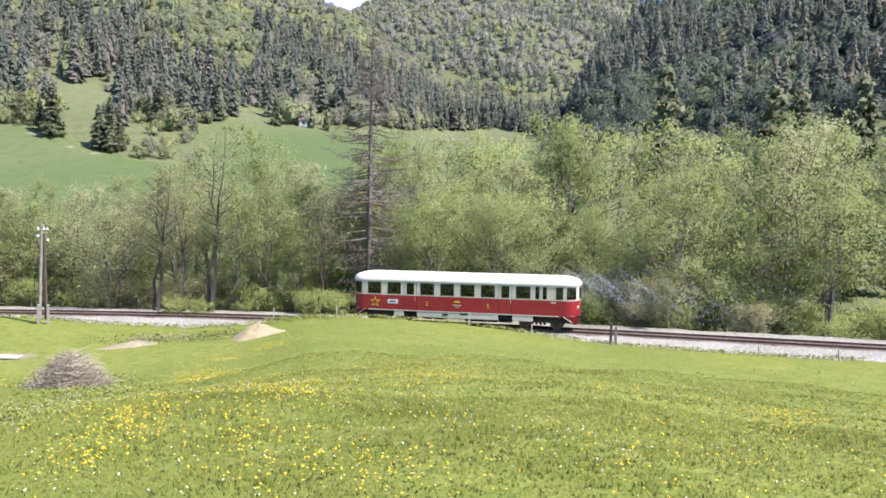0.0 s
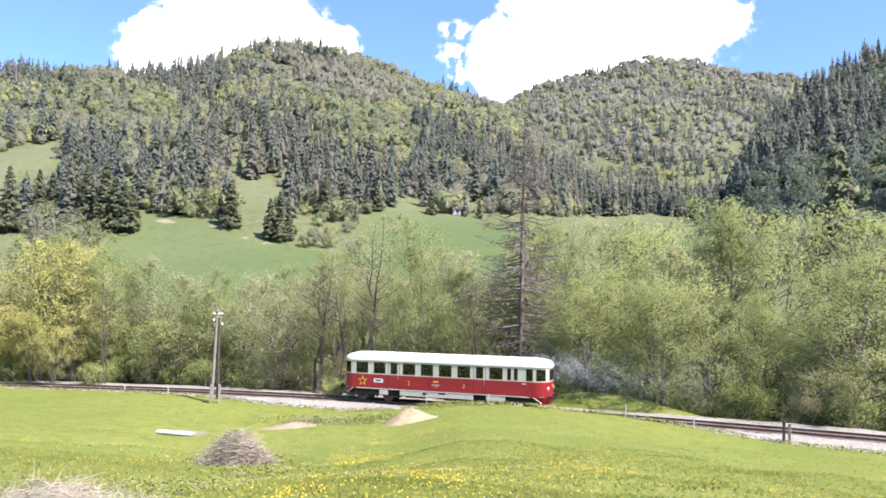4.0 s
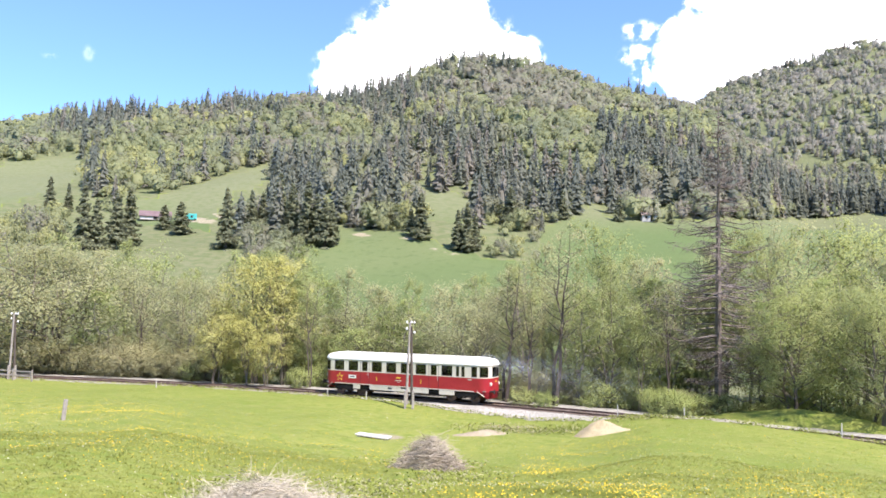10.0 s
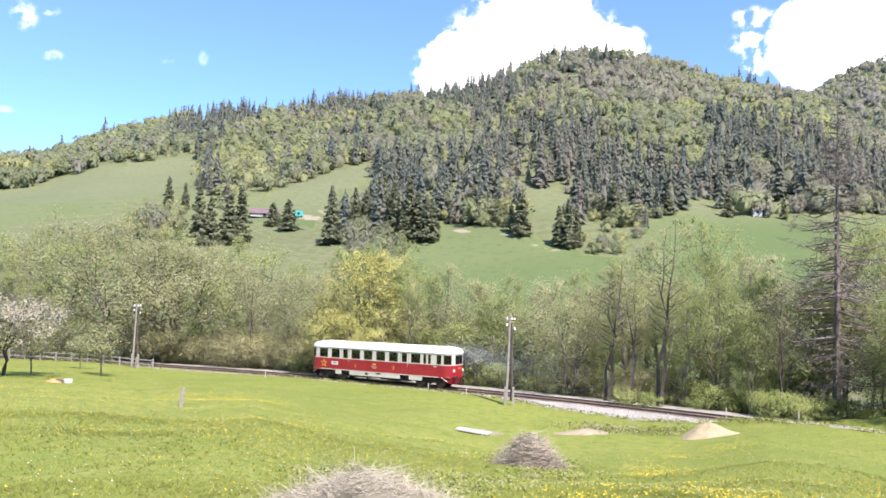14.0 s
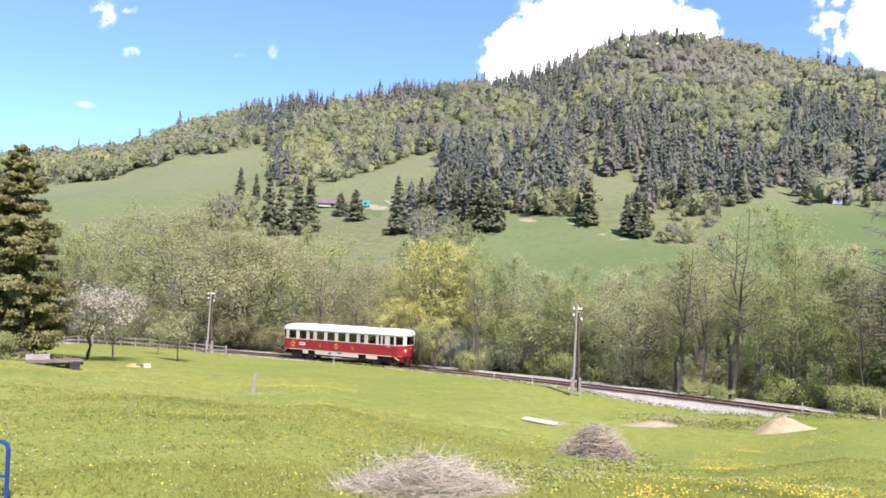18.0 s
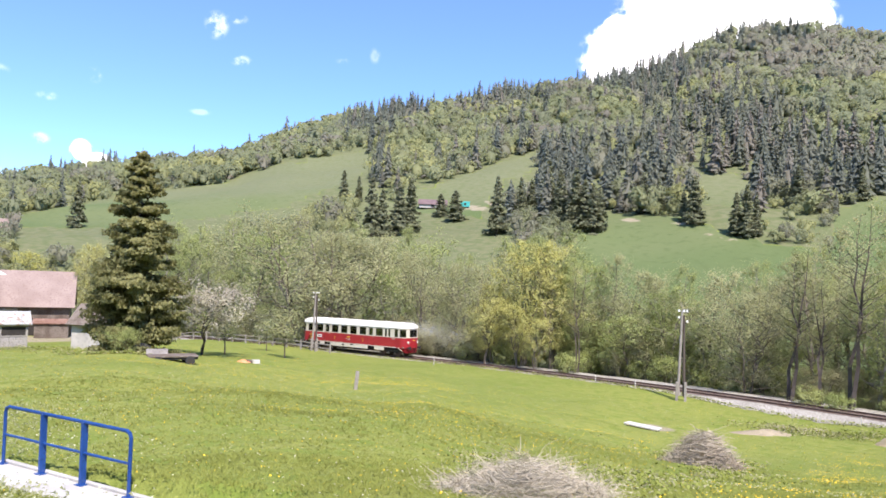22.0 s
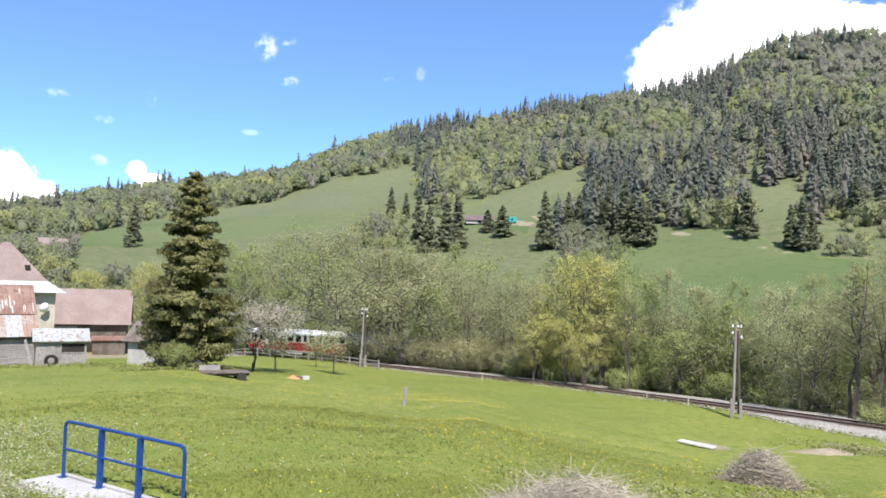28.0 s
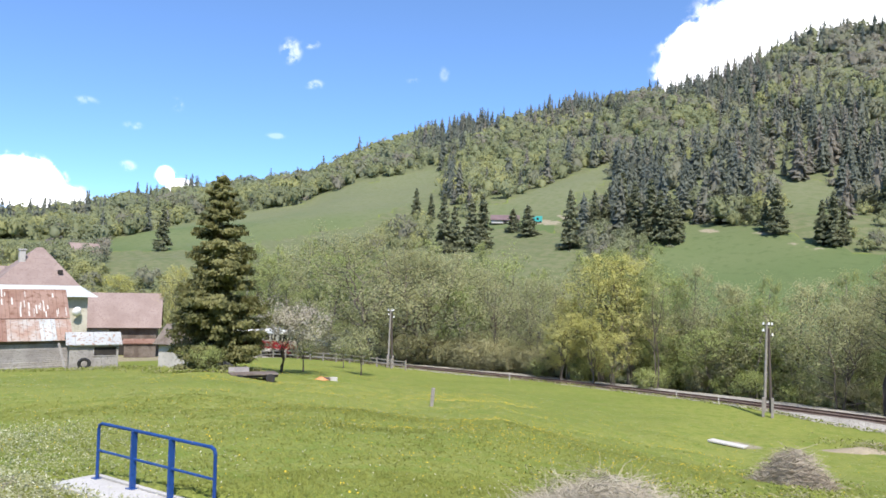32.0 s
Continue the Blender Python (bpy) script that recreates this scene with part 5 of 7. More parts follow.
        for wx in (-1.1, 1.1):
            bm = bmesh.new()
            for y in (-0.75, 0.75):
                wheel(bm, (0, y, 0), 0.45, 0.12)
                wheel(bm, (0, y * 0.92, 0), 0.48, 0.03)
                for k in range(5):
                    a = k * 1.2566
                    box(bm, 0.28 * math.cos(a) - 0.05, 0.28 * math.cos(a) + 0.05, y + (-0.075 if y < 0 else 0.06), y + (-0.06 if y < 0 else 0.075), 0.28 * math.sin(a) - 0.05, 0.28 * math.sin(a) + 0.05)
            wheel(bm, (0, 0, 0), 0.08, 1.7)
            w = part("wheelset", bm, RAIL_STEEL, car, "steel wheelset")
            w.matrix_basis = pose(bx + wx, 0, 0.45)
            wheels.append((w, bx + wx))
    for sx in (-1, 1):
        for y in (-0.87, 0.87):
            bm = bmesh.new()
            tube(bm, (sx * 7.75, y, 1.02), (sx * 8.45, y, 1.02), 0.085, None, 10)
            wheel(bm, (sx * 8.47, y, 1.02), 0.20, 0.05, "X", 16)
            part("buffer", bm, BLACK, car, "dark round buffer")
            bm = bmesh.new()
            xx = 8.10
            wheel(bm, (sx * xx, y * 0.9, 1.62), 0.15, 0.16, "X", 16)
            lamp = part("headlight", bm, CREAM, car, "round lamp in a cream ring")
            bm = bmesh.new()
            wheel(bm, (sx * (xx + 0.08), y * 0.9, 1.62), 0.115, 0.03, "X", 16)
            part("lens", bm, LAMP_GLASS, lamp)
        bm = bmesh.new()
        wheel(bm, (sx * 8.1, 0, 3.30), 0.13, 0.22, "X", 16)
        lamp = part("headlight", bm, WHITE, car, "round lamp over the windscreen")
        bm = bmesh.new()
        wheel(bm, (sx * 8.22, 0, 3.30), 0.095, 0.03, "X", 16)
        part("lens", bm, LAMP_GLASS, lamp)
        bm = bmesh.new()
        tube(bm, (sx * 7.9, 0, 0.95), (sx * 8.5, 0, 0.95), 0.045, None, 6)
        tube(bm, (sx * 8.42, 0, 0.95), (sx * 8.42, 0, 0.55), 0.03, None, 6)
        part("coupling_hook", bm, BLACK, car)
        bm = bmesh.new()
        box(bm, sx * 8.255 - 0.012, sx * 8.255 + 0.012, -0.18, 0.18, 1.80, 1.86)
        part("number_bar", bm, YELLOW, car)
    # emblem, plate and lettering on both sides
    for flip in (1, -1):
        items = [("star", YELLOW, lambda b: star_shape(b, 0.42, 0.17, -1.452, 1.58, -6.39)),
                 ("star_field", RED, lambda b: star_shape(b, 0.27, 0.11, -1.462, 1.58, -6.39)),
                 ("plate", WHITE, lambda b: box(b, -5.43, -4.65, -1.462, -1.449, 1.49, 1.79, 0.005)),
                 ("plate_bar", BLACK, lambda b: box(b, -5.28, -4.80, -1.468, -1.461, 1.60, 1.70)),
                 ("letter_bar", YELLOW, lambda b: box(b, -0.50, -0.08, -1.459, -1.449, 1.72, 1.82)),
                 ("letter_bar", CREAM, lambda b: box(b, -0.62, 0.02, -1.459, -1.449, 1.50, 1.56)),
                 ("letter_bar", CREAM, lambda b: box(b, -0.42, -0.12, -1.459, -1.449, 1.38, 1.42)),
                 ("number_bar", CREAM, lambda b: box(b, 6.35, 6.68, -1.459, -1.449, 1.92, 2.0))]
        for nm, mt, make in items:
            bm = bmesh.new()
            make(bm)
            if flip < 0:
                bmesh.ops.scale(bm, vec=(1, -1, 1), verts=bm.verts)
            part(nm, bm, mt, car)
        for s in (5.76, 10.18):
            cu = bpy.data.curves.new("class_number", "FONT")
            cu.body, cu.size, cu.extrude, cu.align_x = "2", 0.42, 0.004, "CENTER"
            cu.materials.append(YELLOW)
            ob = new("class_number", cu)
            ob.parent = car
            ob.matrix_basis = pose(s - 8.25, -1.456 * flip, 1.42, 90, 0, 0 if flip > 0 else 180)
    return car, wheels


railcar, wheelsets = build_railcar()


# ---- beside the line ----
TIMBER = surface("weathered_timber", (0.26, 0.235, 0.205), (0.34, 0.315, 0.28), 1.2, 18, (0.16, 0.135, 0.11), 0.9, bump=0.4)
CONCRETE = surface("grey_concrete", (0.40, 0.39, 0.36), (0.48, 0.47, 0.44), 1.0, 16, (0.34, 0.33, 0.30), 0.9, bump=0.3)
PORCELAIN = surface("white_porcelain", (0.82, 0.82, 0.80), (0.86, 0.86, 0.85), 3, 20, None, 0.2, bump=0.0, spec=0.6)
TAR = surface("tarred_timber", (0.075, 0.06, 0.05), (0.11, 0.09, 0.075), 1.2, 18, None, 0.85, bump=0.3)
SAND = surface("yellow_sand", (0.32, 0.265, 0.155), (0.39, 0.33, 0.205), 0.9, 14, (0.26, 0.21, 0.12), 0.95, bump=0.5, depth=0.05)
GRAVEL = surface("grey_gravel", (0.34, 0.33, 0.31), (0.42, 0.41, 0.39), 0.9, 10, (0.22, 0.21, 0.20), 0.95, bump=0.9, depth=0.06)
SOIL = surface("dry_soil", (0.27, 0.225, 0.155), (0.34, 0.29, 0.20), 0.9, 10, (0.20, 0.19, 0.09), 0.95, bump=0.7, depth=0.05)
BLUE = surface("blue_railing_paint", (0.011, 0.052, 0.205), (0.016, 0.068, 0.25), 1.5, 25, (0.01, 0.04, 0.16), 0.35, bump=0.05, spec=0.5)
BRUSH = foliage("dry_brushwood", (0.408, 0.358, 0.261), (0.532, 0.480, 0.375), (0.465, 0.412, 0.309), 0.0, scale=0.8)
BRUSH2 = foliage("old_brushwood", (0.369, 0.310, 0.228), (0.475, 0.415, 0.318), (0.417, 0.360, 0.271), 0.0, scale=0.8)
BOARD = surface("pale_board", (0.50, 0.48, 0.43), (0.57, 0.55, 0.51), 0.9, 10, (0.40, 0.37, 0.32), 0.8, bump=0.1)
WHITE_STAKE = surface("whitewashed_stake", (0.46, 0.44, 0.40), (0.54, 0.52, 0.47), 2, 18, (0.42, 0.39, 0.34), 0.9)


def facing(az):
    """The turn that brings a thing's front (its -y side) towards the middle of the meadow."""
    return -az


def telegraph_pole(az, r, height, label):
    x, y, z = at(az, r)
    root = tagged(new("telegraph_pole"), label, "telegraph pole", "telegraph poles along the line")
    root.matrix_basis = pose(x, y, z, 0, 0, facing(az))
    for sx, mat in ((-0.24, TIMBER), (0.24, TAR)):
        bm = bmesh.new()
        tube(bm, (sx * 0.95, 0, 0.35), (sx * 0.25, 0.02, height if sx < 0 else height - 0.35), 0.12, 0.085, 10)
        part("pole", bm, mat, root, "weathered timber pole")
        bm = bmesh.new()
        box(bm, sx * 1.3 - 0.10, sx * 1.3 + 0.10, -0.24, -0.06, -0.3, 1.45, 0.02)
        part("stub", bm, TIMBER, root, "weathered ground stub")
    bm = bmesh.new()
    box(bm, -0.2, 0.2, -0.05, 0.05, height * 0.45, height * 0.45 + 0.1, 0.01)
    part("brace", bm, TAR, root)
    for sx, dz in ((-0.30, 0.05), (-0.30, -0.45), (0.30, 0.05), (0.08, 0.05), (0.32, -0.75)):
        bm = bmesh.new()
        zz = height - 0.12 + dz
        tube(bm, (0, 0, zz - 0.10), (sx, -0.02, zz - 0.08), 0.018, None, 6)
        tube(bm, (sx, -0.02, zz - 0.1), (sx, -0.02, zz), 0.015, None, 6)
        hook = part("bracket", bm, BLACK, root, "iron insulator bracket")
        bm = bmesh.new()
        tube(bm, (sx, -0.02, zz - 0.02), (sx, -0.02, zz + 0.16), 0.085, 0.05, 10)
        part("insulator", bm, PORCELAIN, hook, "white porcelain insulator")
    return root


def post(name, label, az, r, h, w, mat, lean=0.0, group="", category="post"):
    x, y, z = at(az, r)
    bm = bmesh.new()
    box(bm, -w / 2, w / 2, -w / 2, w / 2, -0.25, h, w * 0.12)
    ob = part(name, bm, mat, None, label)
    ob.matrix_basis = pose(x, y, z, 0, lean, facing(az))
    return tagged(ob, category=category, group=group)


def heap(name, label, category, az, r, w, d, h, mat, seed, rough=0.12):
    """A poured heap: a mound with an uneven flank and foot."""
    rng = np.random.default_rng(seed)
    n, m = 36, 14
    vs = [(0, 0, h)]
    ph = rng.uniform(0, 6.28, 6)
    x0, y0, z0 = at(az, r)
    turn = radians(facing(az))
    for j in range(1, m + 1):
        f = j / m
        for i in range(n):
            a = 2 * math.pi * i / n
            k = 1 + rough * (math.sin(2 * a + ph[0]) + 0.6 * math.sin(3 * a + ph[1]) + 0.4 * math.sin(7 * a + ph[2]))
            x, y = f * k * w / 2 * math.cos(a), f * k * d / 2 * math.sin(a)
            gx, gy = x0 + x * math.cos(turn) - y * math.sin(turn), y0 + x * math.sin(turn) + y * math.cos(turn)
            z = h * (1 - f ** 1.6) ** 1.4 * (1 + 0.25 * rough * math.sin(5 * a + ph[3])) + rng.normal() * 0.025 * h * (j < m)
            vs.append((x, y, z + (ground_at(gx, gy) - z0) * f - 0.06 * (j == m)))
    bm = bmesh.new()
    v = [bm.verts.new(p) for p in vs]
    for i in range(n):
        bm.faces.new((v[0], v[1 + i], v[1 + (i + 1) % n]))
        for j in range(m - 1):
            a, b = 1 + j * n + i, 1 + j * n + (i + 1) % n
            bm.faces.new((v[a], v[a + n], v[b + n], v[b]))
    ob = part(name, bm, mat, None, label, True)
    ob.matrix_basis = pose(x0, y0, z0, 0, 0, facing(az))
    return tagged(ob, category=category)


def brush_pile(label, az, r, w, h, n, seed, mat, thick=0.011, peak=1.9, loose=0.06):
    """A heap of cut branches: crooked twigs laid over one another."""
    rng = np.random.default_rng(seed)
    seg = []
    for k in range(n):
        a, f = rng.uniform(0, 6.28), rng.uniform() ** 0.6
        x, y = f * w / 2 * math.cos(a), f * w * 0.42 * math.sin(a)
        z = h * max(0.03, (1 - f ** peak)) * rng.uniform(0.12, 1.0)
        stray = rng.uniform() < loose
        L = rng.uniform(0.35, 1.1) * w * (0.15 if stray else 0.22)
        b = a + math.pi / 2 * rng.choice([-1, 1]) + rng.normal() * 0.6
        d = np.array([math.cos(b), math.sin(b), rng.uniform(0.2, 0.9) if stray else rng.uniform(-0.3, 0.28)])
        p = np.array([x, y, z])
        q = p + d * L * 0.5 + rng.normal(size=3) * 0.05
        e = q + (d + rng.normal(size=3) * 0.3) * L * 0.5
        p[2], q[2], e[2] = max(p[2], 0.01), max(q[2], 0.02), max(e[2], 0.02)
        t = thick * rng.uniform(0.5, 1.6) * (0.6 if stray else 1.0)
        seg += [(p, q, t, t * 0.8), (q, e, t * 0.8, t * 0.35)]
        if rng.uniform() < 0.5:
            g = q + rng.normal(size=3) * np.array([1, 1, 0.5]) * L * 0.3
            g[2] = max(g[2], 0.02)
            seg.append((q, g, t * 0.6, t * 0.25))
    v, f = branch_tubes(seg, 3)
    ob = new("brush_pile", mesh_from("brush_pile", v, f, mat))
    x, y, z = at(az, r)
    ob.matrix_basis = pose(x, y, z - 0.03, 0, 0, facing(az))
    return tagged(ob, label, "brush pile", "piles of cut branches", "stuff")


telegraph_pole(-25.66, 63.0, 6.95, "twin timber telegraph pole on short ground stubs beside the line")
telegraph_pole(-52.2, 92.0, 6.8, "twin timber telegraph pole at the end of the fence")
post("concrete_post", "short weathered concrete post in the meadow", -49.1, 43.0, 1.02, 0.2, TIMBER, 5)
post("wooden_post", "dark stub post beside the ballast", 14.25, 51.2, 1.3, 0.17, TAR, 0, "stub posts by the line")
post("wooden_post", "grey stub post beside the ballast", 14.6, 51.5, 1.3, 0.17, TIMBER, 0, "stub posts by the line")
for a, r, h in ((3.85, 52.9, 0.85), (8.5, 52.0, 0.65), (-10.55, 57.7, 0.85), (-6.0, 55.9, 0.7), (-16.8, 58.5, 0.55), (-14.4, 58.0, 0.65), (24.3, 50.3, 0.6), (29.2, 51.0, 0.6), (-31.6, 70.0, 0.6), (-28.8, 67.0, 0.7), (-43.4, 78.0, 0.8)):
    post("marker_stake", "thin whitewashed marker stake beside the line", a, r, h, 0.075, WHITE_STAKE, 0, "marker stakes along the line", "stake")
heap("sand_mound", "heap of yellow sand at the edge of the meadow", "sand", -11.7, 50.3, 3.3, 2.2, 0.85, SAND, 2)
heap("gravel_mound", "low heap of grey gravel beside the track", "gravel", -7.2, 62.0, 4.5, 2.5, 0.4, GRAVEL, 3)
heap("soil_mound", "low heap of dry grassy soil", "soil", -20.0, 51.2, 3.4, 2.0, 0.26, SOIL, 4, 0.4)
brush_pile("heap of grey cut branches in the meadow", -24.1, 31.3, 2.8, 1.35, 3000, 5, BRUSH2, 0.009)
brush_pile("wide heap of pale dry cut branches", -36.3, 12.9, 3.3, 0.82, 3600, 6, BRUSH, 0.004, 1.15, 0.16)


def white_board():
    x, y, z = at(-28.2, 47.3)
    bm = bmesh.new()
    box(bm, -1.05, 1.05, -0.36, 0.36, -0.02, 0.09, 0.02)
    box(bm, -0.95, -0.8, -0.3, 0.3, -0.14, -0.02)
    box(bm, 0.8, 0.95, -0.3, 0.3, -0.14, -0.02)
    ob = part("board", bm, BOARD, None, "pale board lying flat in the grass")
    ob.matrix_basis = pose(x, y, z + 0.12, -1, 3, facing(-27.9) - 22)
    tagged(ob, category="board")


white_board()


def railing():
    """A blue tubular railing of three bays on a concrete edge."""
    p, q = Vector((-15.99, 5.16)), Vector((-12.46, 5.94))
    zt = EYE - 2.78
    root = tagged(new("railing"), "blue painted steel railing on a concrete path edge", "railing")
    ang = math.degrees(math.atan2(q.y - p.y, q.x - p.x))
    root.matrix_basis = pose(p.x, p.y, zt - 1.1, 0, 0, ang)
    L = (q - p).length
    xs = [0, L * 0.335, L * 0.66, L]
    for k, x in enumerate(xs):
        bm = bmesh.new()
        if k in (1, 2):
            box(bm, x - 0.025, x + 0.025, -0.06, 0.06, 0.0, 1.08, 0.008)
            box(bm, x - 0.09, x + 0.09, -0.09, 0.09, 0.0, 0.015)
        else:
            tube(bm, (x, 0, 0.0), (x, 0, 0.98), 0.032, None, 10)
            s = 1 if k == 0 else -1
            tube(bm, (x, 0, 0.97), (x + s * 0.035, 0, 1.055), 0.032, None, 10)
            tube(bm, (x + s * 0.03, 0, 1.045), (x + s * 0.12, 0, 1.08), 0.032, None, 10)
            box(bm, x - 0.08, x + 0.08, -0.08, 0.08, 0.0, 0.015)
        part("post", bm, BLUE, root)
    for z, r in ((1.08, 0.032), (0.55, 0.024)):
        for k in range(3):
            bm = bmesh.new()
            a, b = xs[k] + (0.11 if k == 0 and z > 1 else 0.0), xs[k + 1] - (0.11 if k == 2 and z > 1 else 0.0)
            tube(bm, (a, 0, z), (b, 0, z), r, None, 10)
            for e in (a, b):
                bmesh.ops.create_icosphere(bm, subdivisions=2, radius=r, matrix=Matrix.Translation((e, 0, z)))
            part("top_rail" if z > 1 else "mid_rail", bm, BLUE, root)
    bm = bmesh.new()
    box(bm, -0.35, L + 2.2, -0.72, 0.14, -0.6, 0.0, 0.02)
    box(bm, -0.1, L + 2.2, 0.05, 0.14, 0.0, 0.05, 0.01)
    ob = part("path", bm, CONCRETE, None, "pale concrete path edge in the grass")
    ob.matrix_basis = pose(p.x, p.y, zt - 1.1, 0, 0, ang)
    tagged(ob, category="path", kind="structure")


railing()

# ---- the farmyard ----
TILE = surface("old_brown_roofing", (0.25, 0.19, 0.165), (0.30, 0.235, 0.205), 0.6, 6, (0.215, 0.155, 0.13), 0.85, bump=0.3)
OLD_TILE = surface("dark_brown_roofing", (0.15, 0.105, 0.105), (0.19, 0.135, 0.13), 0.6, 6, (0.12, 0.085, 0.085), 0.85, bump=0.3)
RUST = surface("rusty_roof_sheet", (0.22, 0.125, 0.09), (0.30, 0.20, 0.155), 0.45, 3.0, (0.17, 0.09, 0.06), 0.75, 0.1, bump=0.15, stain=(0.5, 0.7))
TIN = surface("pale_tin_sheet", (0.38, 0.40, 0.385), (0.46, 0.47, 0.45), 0.7, 4, (0.30, 0.215, 0.16), 0.6, 0.1, bump=0.1, stain=(0.52, 0.64))
PALE_TIN = surface("pale_blue_grey_roof_sheet", (0.46, 0.50, 0.49), (0.54, 0.57, 0.56), 0.5, 4, (0.42, 0.42, 0.39), 0.5, 0.1, bump=0.08)
RUST_TIN = surface("half_rusted_tin_sheet", (0.40, 0.37, 0.33), (0.33, 0.22, 0.165), 0.9, 5, (0.26, 0.165, 0.12), 0.65, 0.1, bump=0.12, stain=(0.5, 0.68))
PLASTER = surface("cream_plaster", (0.50, 0.47, 0.38), (0.57, 0.54, 0.45), 0.6, 5, (0.40, 0.36, 0.28), 0.9, bump=0.1)
LIME = surface("limewashed_wall", (0.43, 0.41, 0.375), (0.51, 0.49, 0.45), 0.6, 5, (0.36, 0.35, 0.32), 0.9, bump=0.1)
PLANK = surface("dark_old_planks", (0.12, 0.095, 0.075), (0.20, 0.17, 0.14), 1.0, 10, (0.08, 0.06, 0.05), 0.9, bump=0.3)
GREY_PLANK = surface("grey_old_planks", (0.28, 0.26, 0.24), (0.37, 0.35, 0.32), 1.0, 10, (0.19, 0.17, 0.15), 0.9, bump=0.3)
RUBBER = surface("black_rubber", (0.03, 0.03, 0.03), (0.05, 0.05, 0.048), 2, 20, None, 0.8)
ORANGE = surface("faded_orange_plastic", (0.62, 0.24, 0.10), (0.70, 0.31, 0.15), 2, 12, None, 0.6)
DARK = surface("dark_interior", (0.03, 0.027, 0.024), (0.045, 0.04, 0.035), 1, 8, None, 0.9)
TEAL = surface("teal_sheet_metal", (0.05, 0.38, 0.34), (0.07, 0.44, 0.40), 1, 8, None, 0.5)


def planks(parent, x0, x1, z0, z1, y, mat, across=False, w=0.2, seed=1):
    """Single boards on a wall face that looks towards -y."""
    rng = random.Random(seed)
    a, end = (z0, z1) if across else (x0, x1)
    while a < end - 0.03:
        b = min(end, a + w * rng.uniform(0.8, 1.15))
        bm = bmesh.new()
        e = rng.uniform(-0.04, 0.04)
        if across:
            box(bm, x0 + e, x1 + e, y - 0.03 - rng.uniform(0, 0.015), y, a, b - 0.015)
        else:
            box(bm, a, b - 0.015, y - 0.03 - rng.uniform(0, 0.015), y, z0, z1 + e)
        part("plank", bm, mat, parent)
        a = b


def opening(parent, name, x0, x1, z0, z1, y, frame_mat, fill, sill=True):
    """A framed door or window set on a wall face that looks towards -y."""
    bm = bmesh.new()
    f = 0.07
    for a, b, c, d in ((x0 - f, x0, z0 - f, z1 + f), (x1, x1 + f, z0 - f, z1 + f), (x0, x1, z1, z1 + f), (x0, x1, z0 - f, z0)):
        box(bm, a, b, y - 0.05, y + 0.02, c, d)
    ob = part(name, bm, frame_mat, parent)
    bm = bmesh.new()
    box(bm, x0, x1, y - 0.02, y + 0.02, z0, z1)
    part("pane" if name == "window" else "leaf", bm, fill, ob)
    return ob


def roof_plane(parent, name, quad, thick, mat, ribs=0, label=""):
    """A pitched slab from four corners (eave, eave, ridge, ridge), with standing seams."""
    p = [Vector(c) for c in quad]
    n = (p[1] - p[0]).cross(p[3] - p[0]).normalized()
    if n.z < 0:
        n = -n
    bm = bmesh.new()
    lo = [bm.verts.new(c) for c in p]
    hi = [bm.verts.new(c + n * thick) for c in p]
    bm.faces.new(lo)
    bm.faces.new(hi)
    for i in range(4):
        k = (i + 1) % 4
        bm.faces.new((lo[i], lo[k], hi[k], hi[i]))
    bmesh.ops.recalc_face_normals(bm, faces=bm.faces[:])
    ob = part(name, bm, mat, parent, label)
    for k in range(ribs):
        f = (k + 0.5) / ribs
        a, b = p[0].lerp(p[1], f) + n * thick, p[3].lerp(p[2], f) + n * thick
        bm = bmesh.new()
        tube(bm, a, b, 0.03, None, 4)
        part("seam", bm, mat, ob)
    return ob


def gable_house(name, label, az, r, width, depth, wall_h, roof_h, turn, wall_mat, roof_mat, over=0.35, ribs=0, base=0.4, category="building"):
    """A house with its ridge along x, gables at its ends; returns the root."""
    x, y, z = at(az, r)
    root = tagged(new(name), label, category)
    root.matrix_basis = pose(x, y, z, 0, 0, facing(az) + turn)
    w, d = width / 2, depth / 2
    bm = bmesh.new()
    t = 0.25
    for x0, x1, y0, y1 in ((-w, w, -d, -d + t), (-w, w, d - t, d), (-w, -w + t, -d + t, d - t), (w - t, w, -d + t, d - t)):
        box(bm, x0, x1, y0, y1, -base, wall_h)
    for sx in (-1, 1):
        a = [bm.verts.new((sx * w, -d, wall_h)), bm.verts.new((sx * w, d, wall_h)), bm.verts.new((sx * w, 0, wall_h + roof_h))]
        b = [bm.verts.new((sx * (w - t), q.co.y, q.co.z)) for q in a]
        bm.faces.new(a)
        bm.faces.new(b)
        for i in range(3):
            bm.faces.new((a[i], a[(i + 1) % 3], b[(i + 1) % 3], b[i]))
    bmesh.ops.recalc_face_normals(bm, faces=bm.faces[:])
    part("wall", bm, wall_mat, root)
    k = over * roof_h / d
    for sy in (-1, 1):
        roof_plane(root, "roof", [(-w - over, sy * (d + over), wall_h - k), (w + over, sy * (d + over), wall_h - k), (w + over, 0, wall_h + roof_h), (-w - over, 0, wall_h + roof_h)], 0.10, roof_mat, ribs if sy < 0 else 0)
    return root


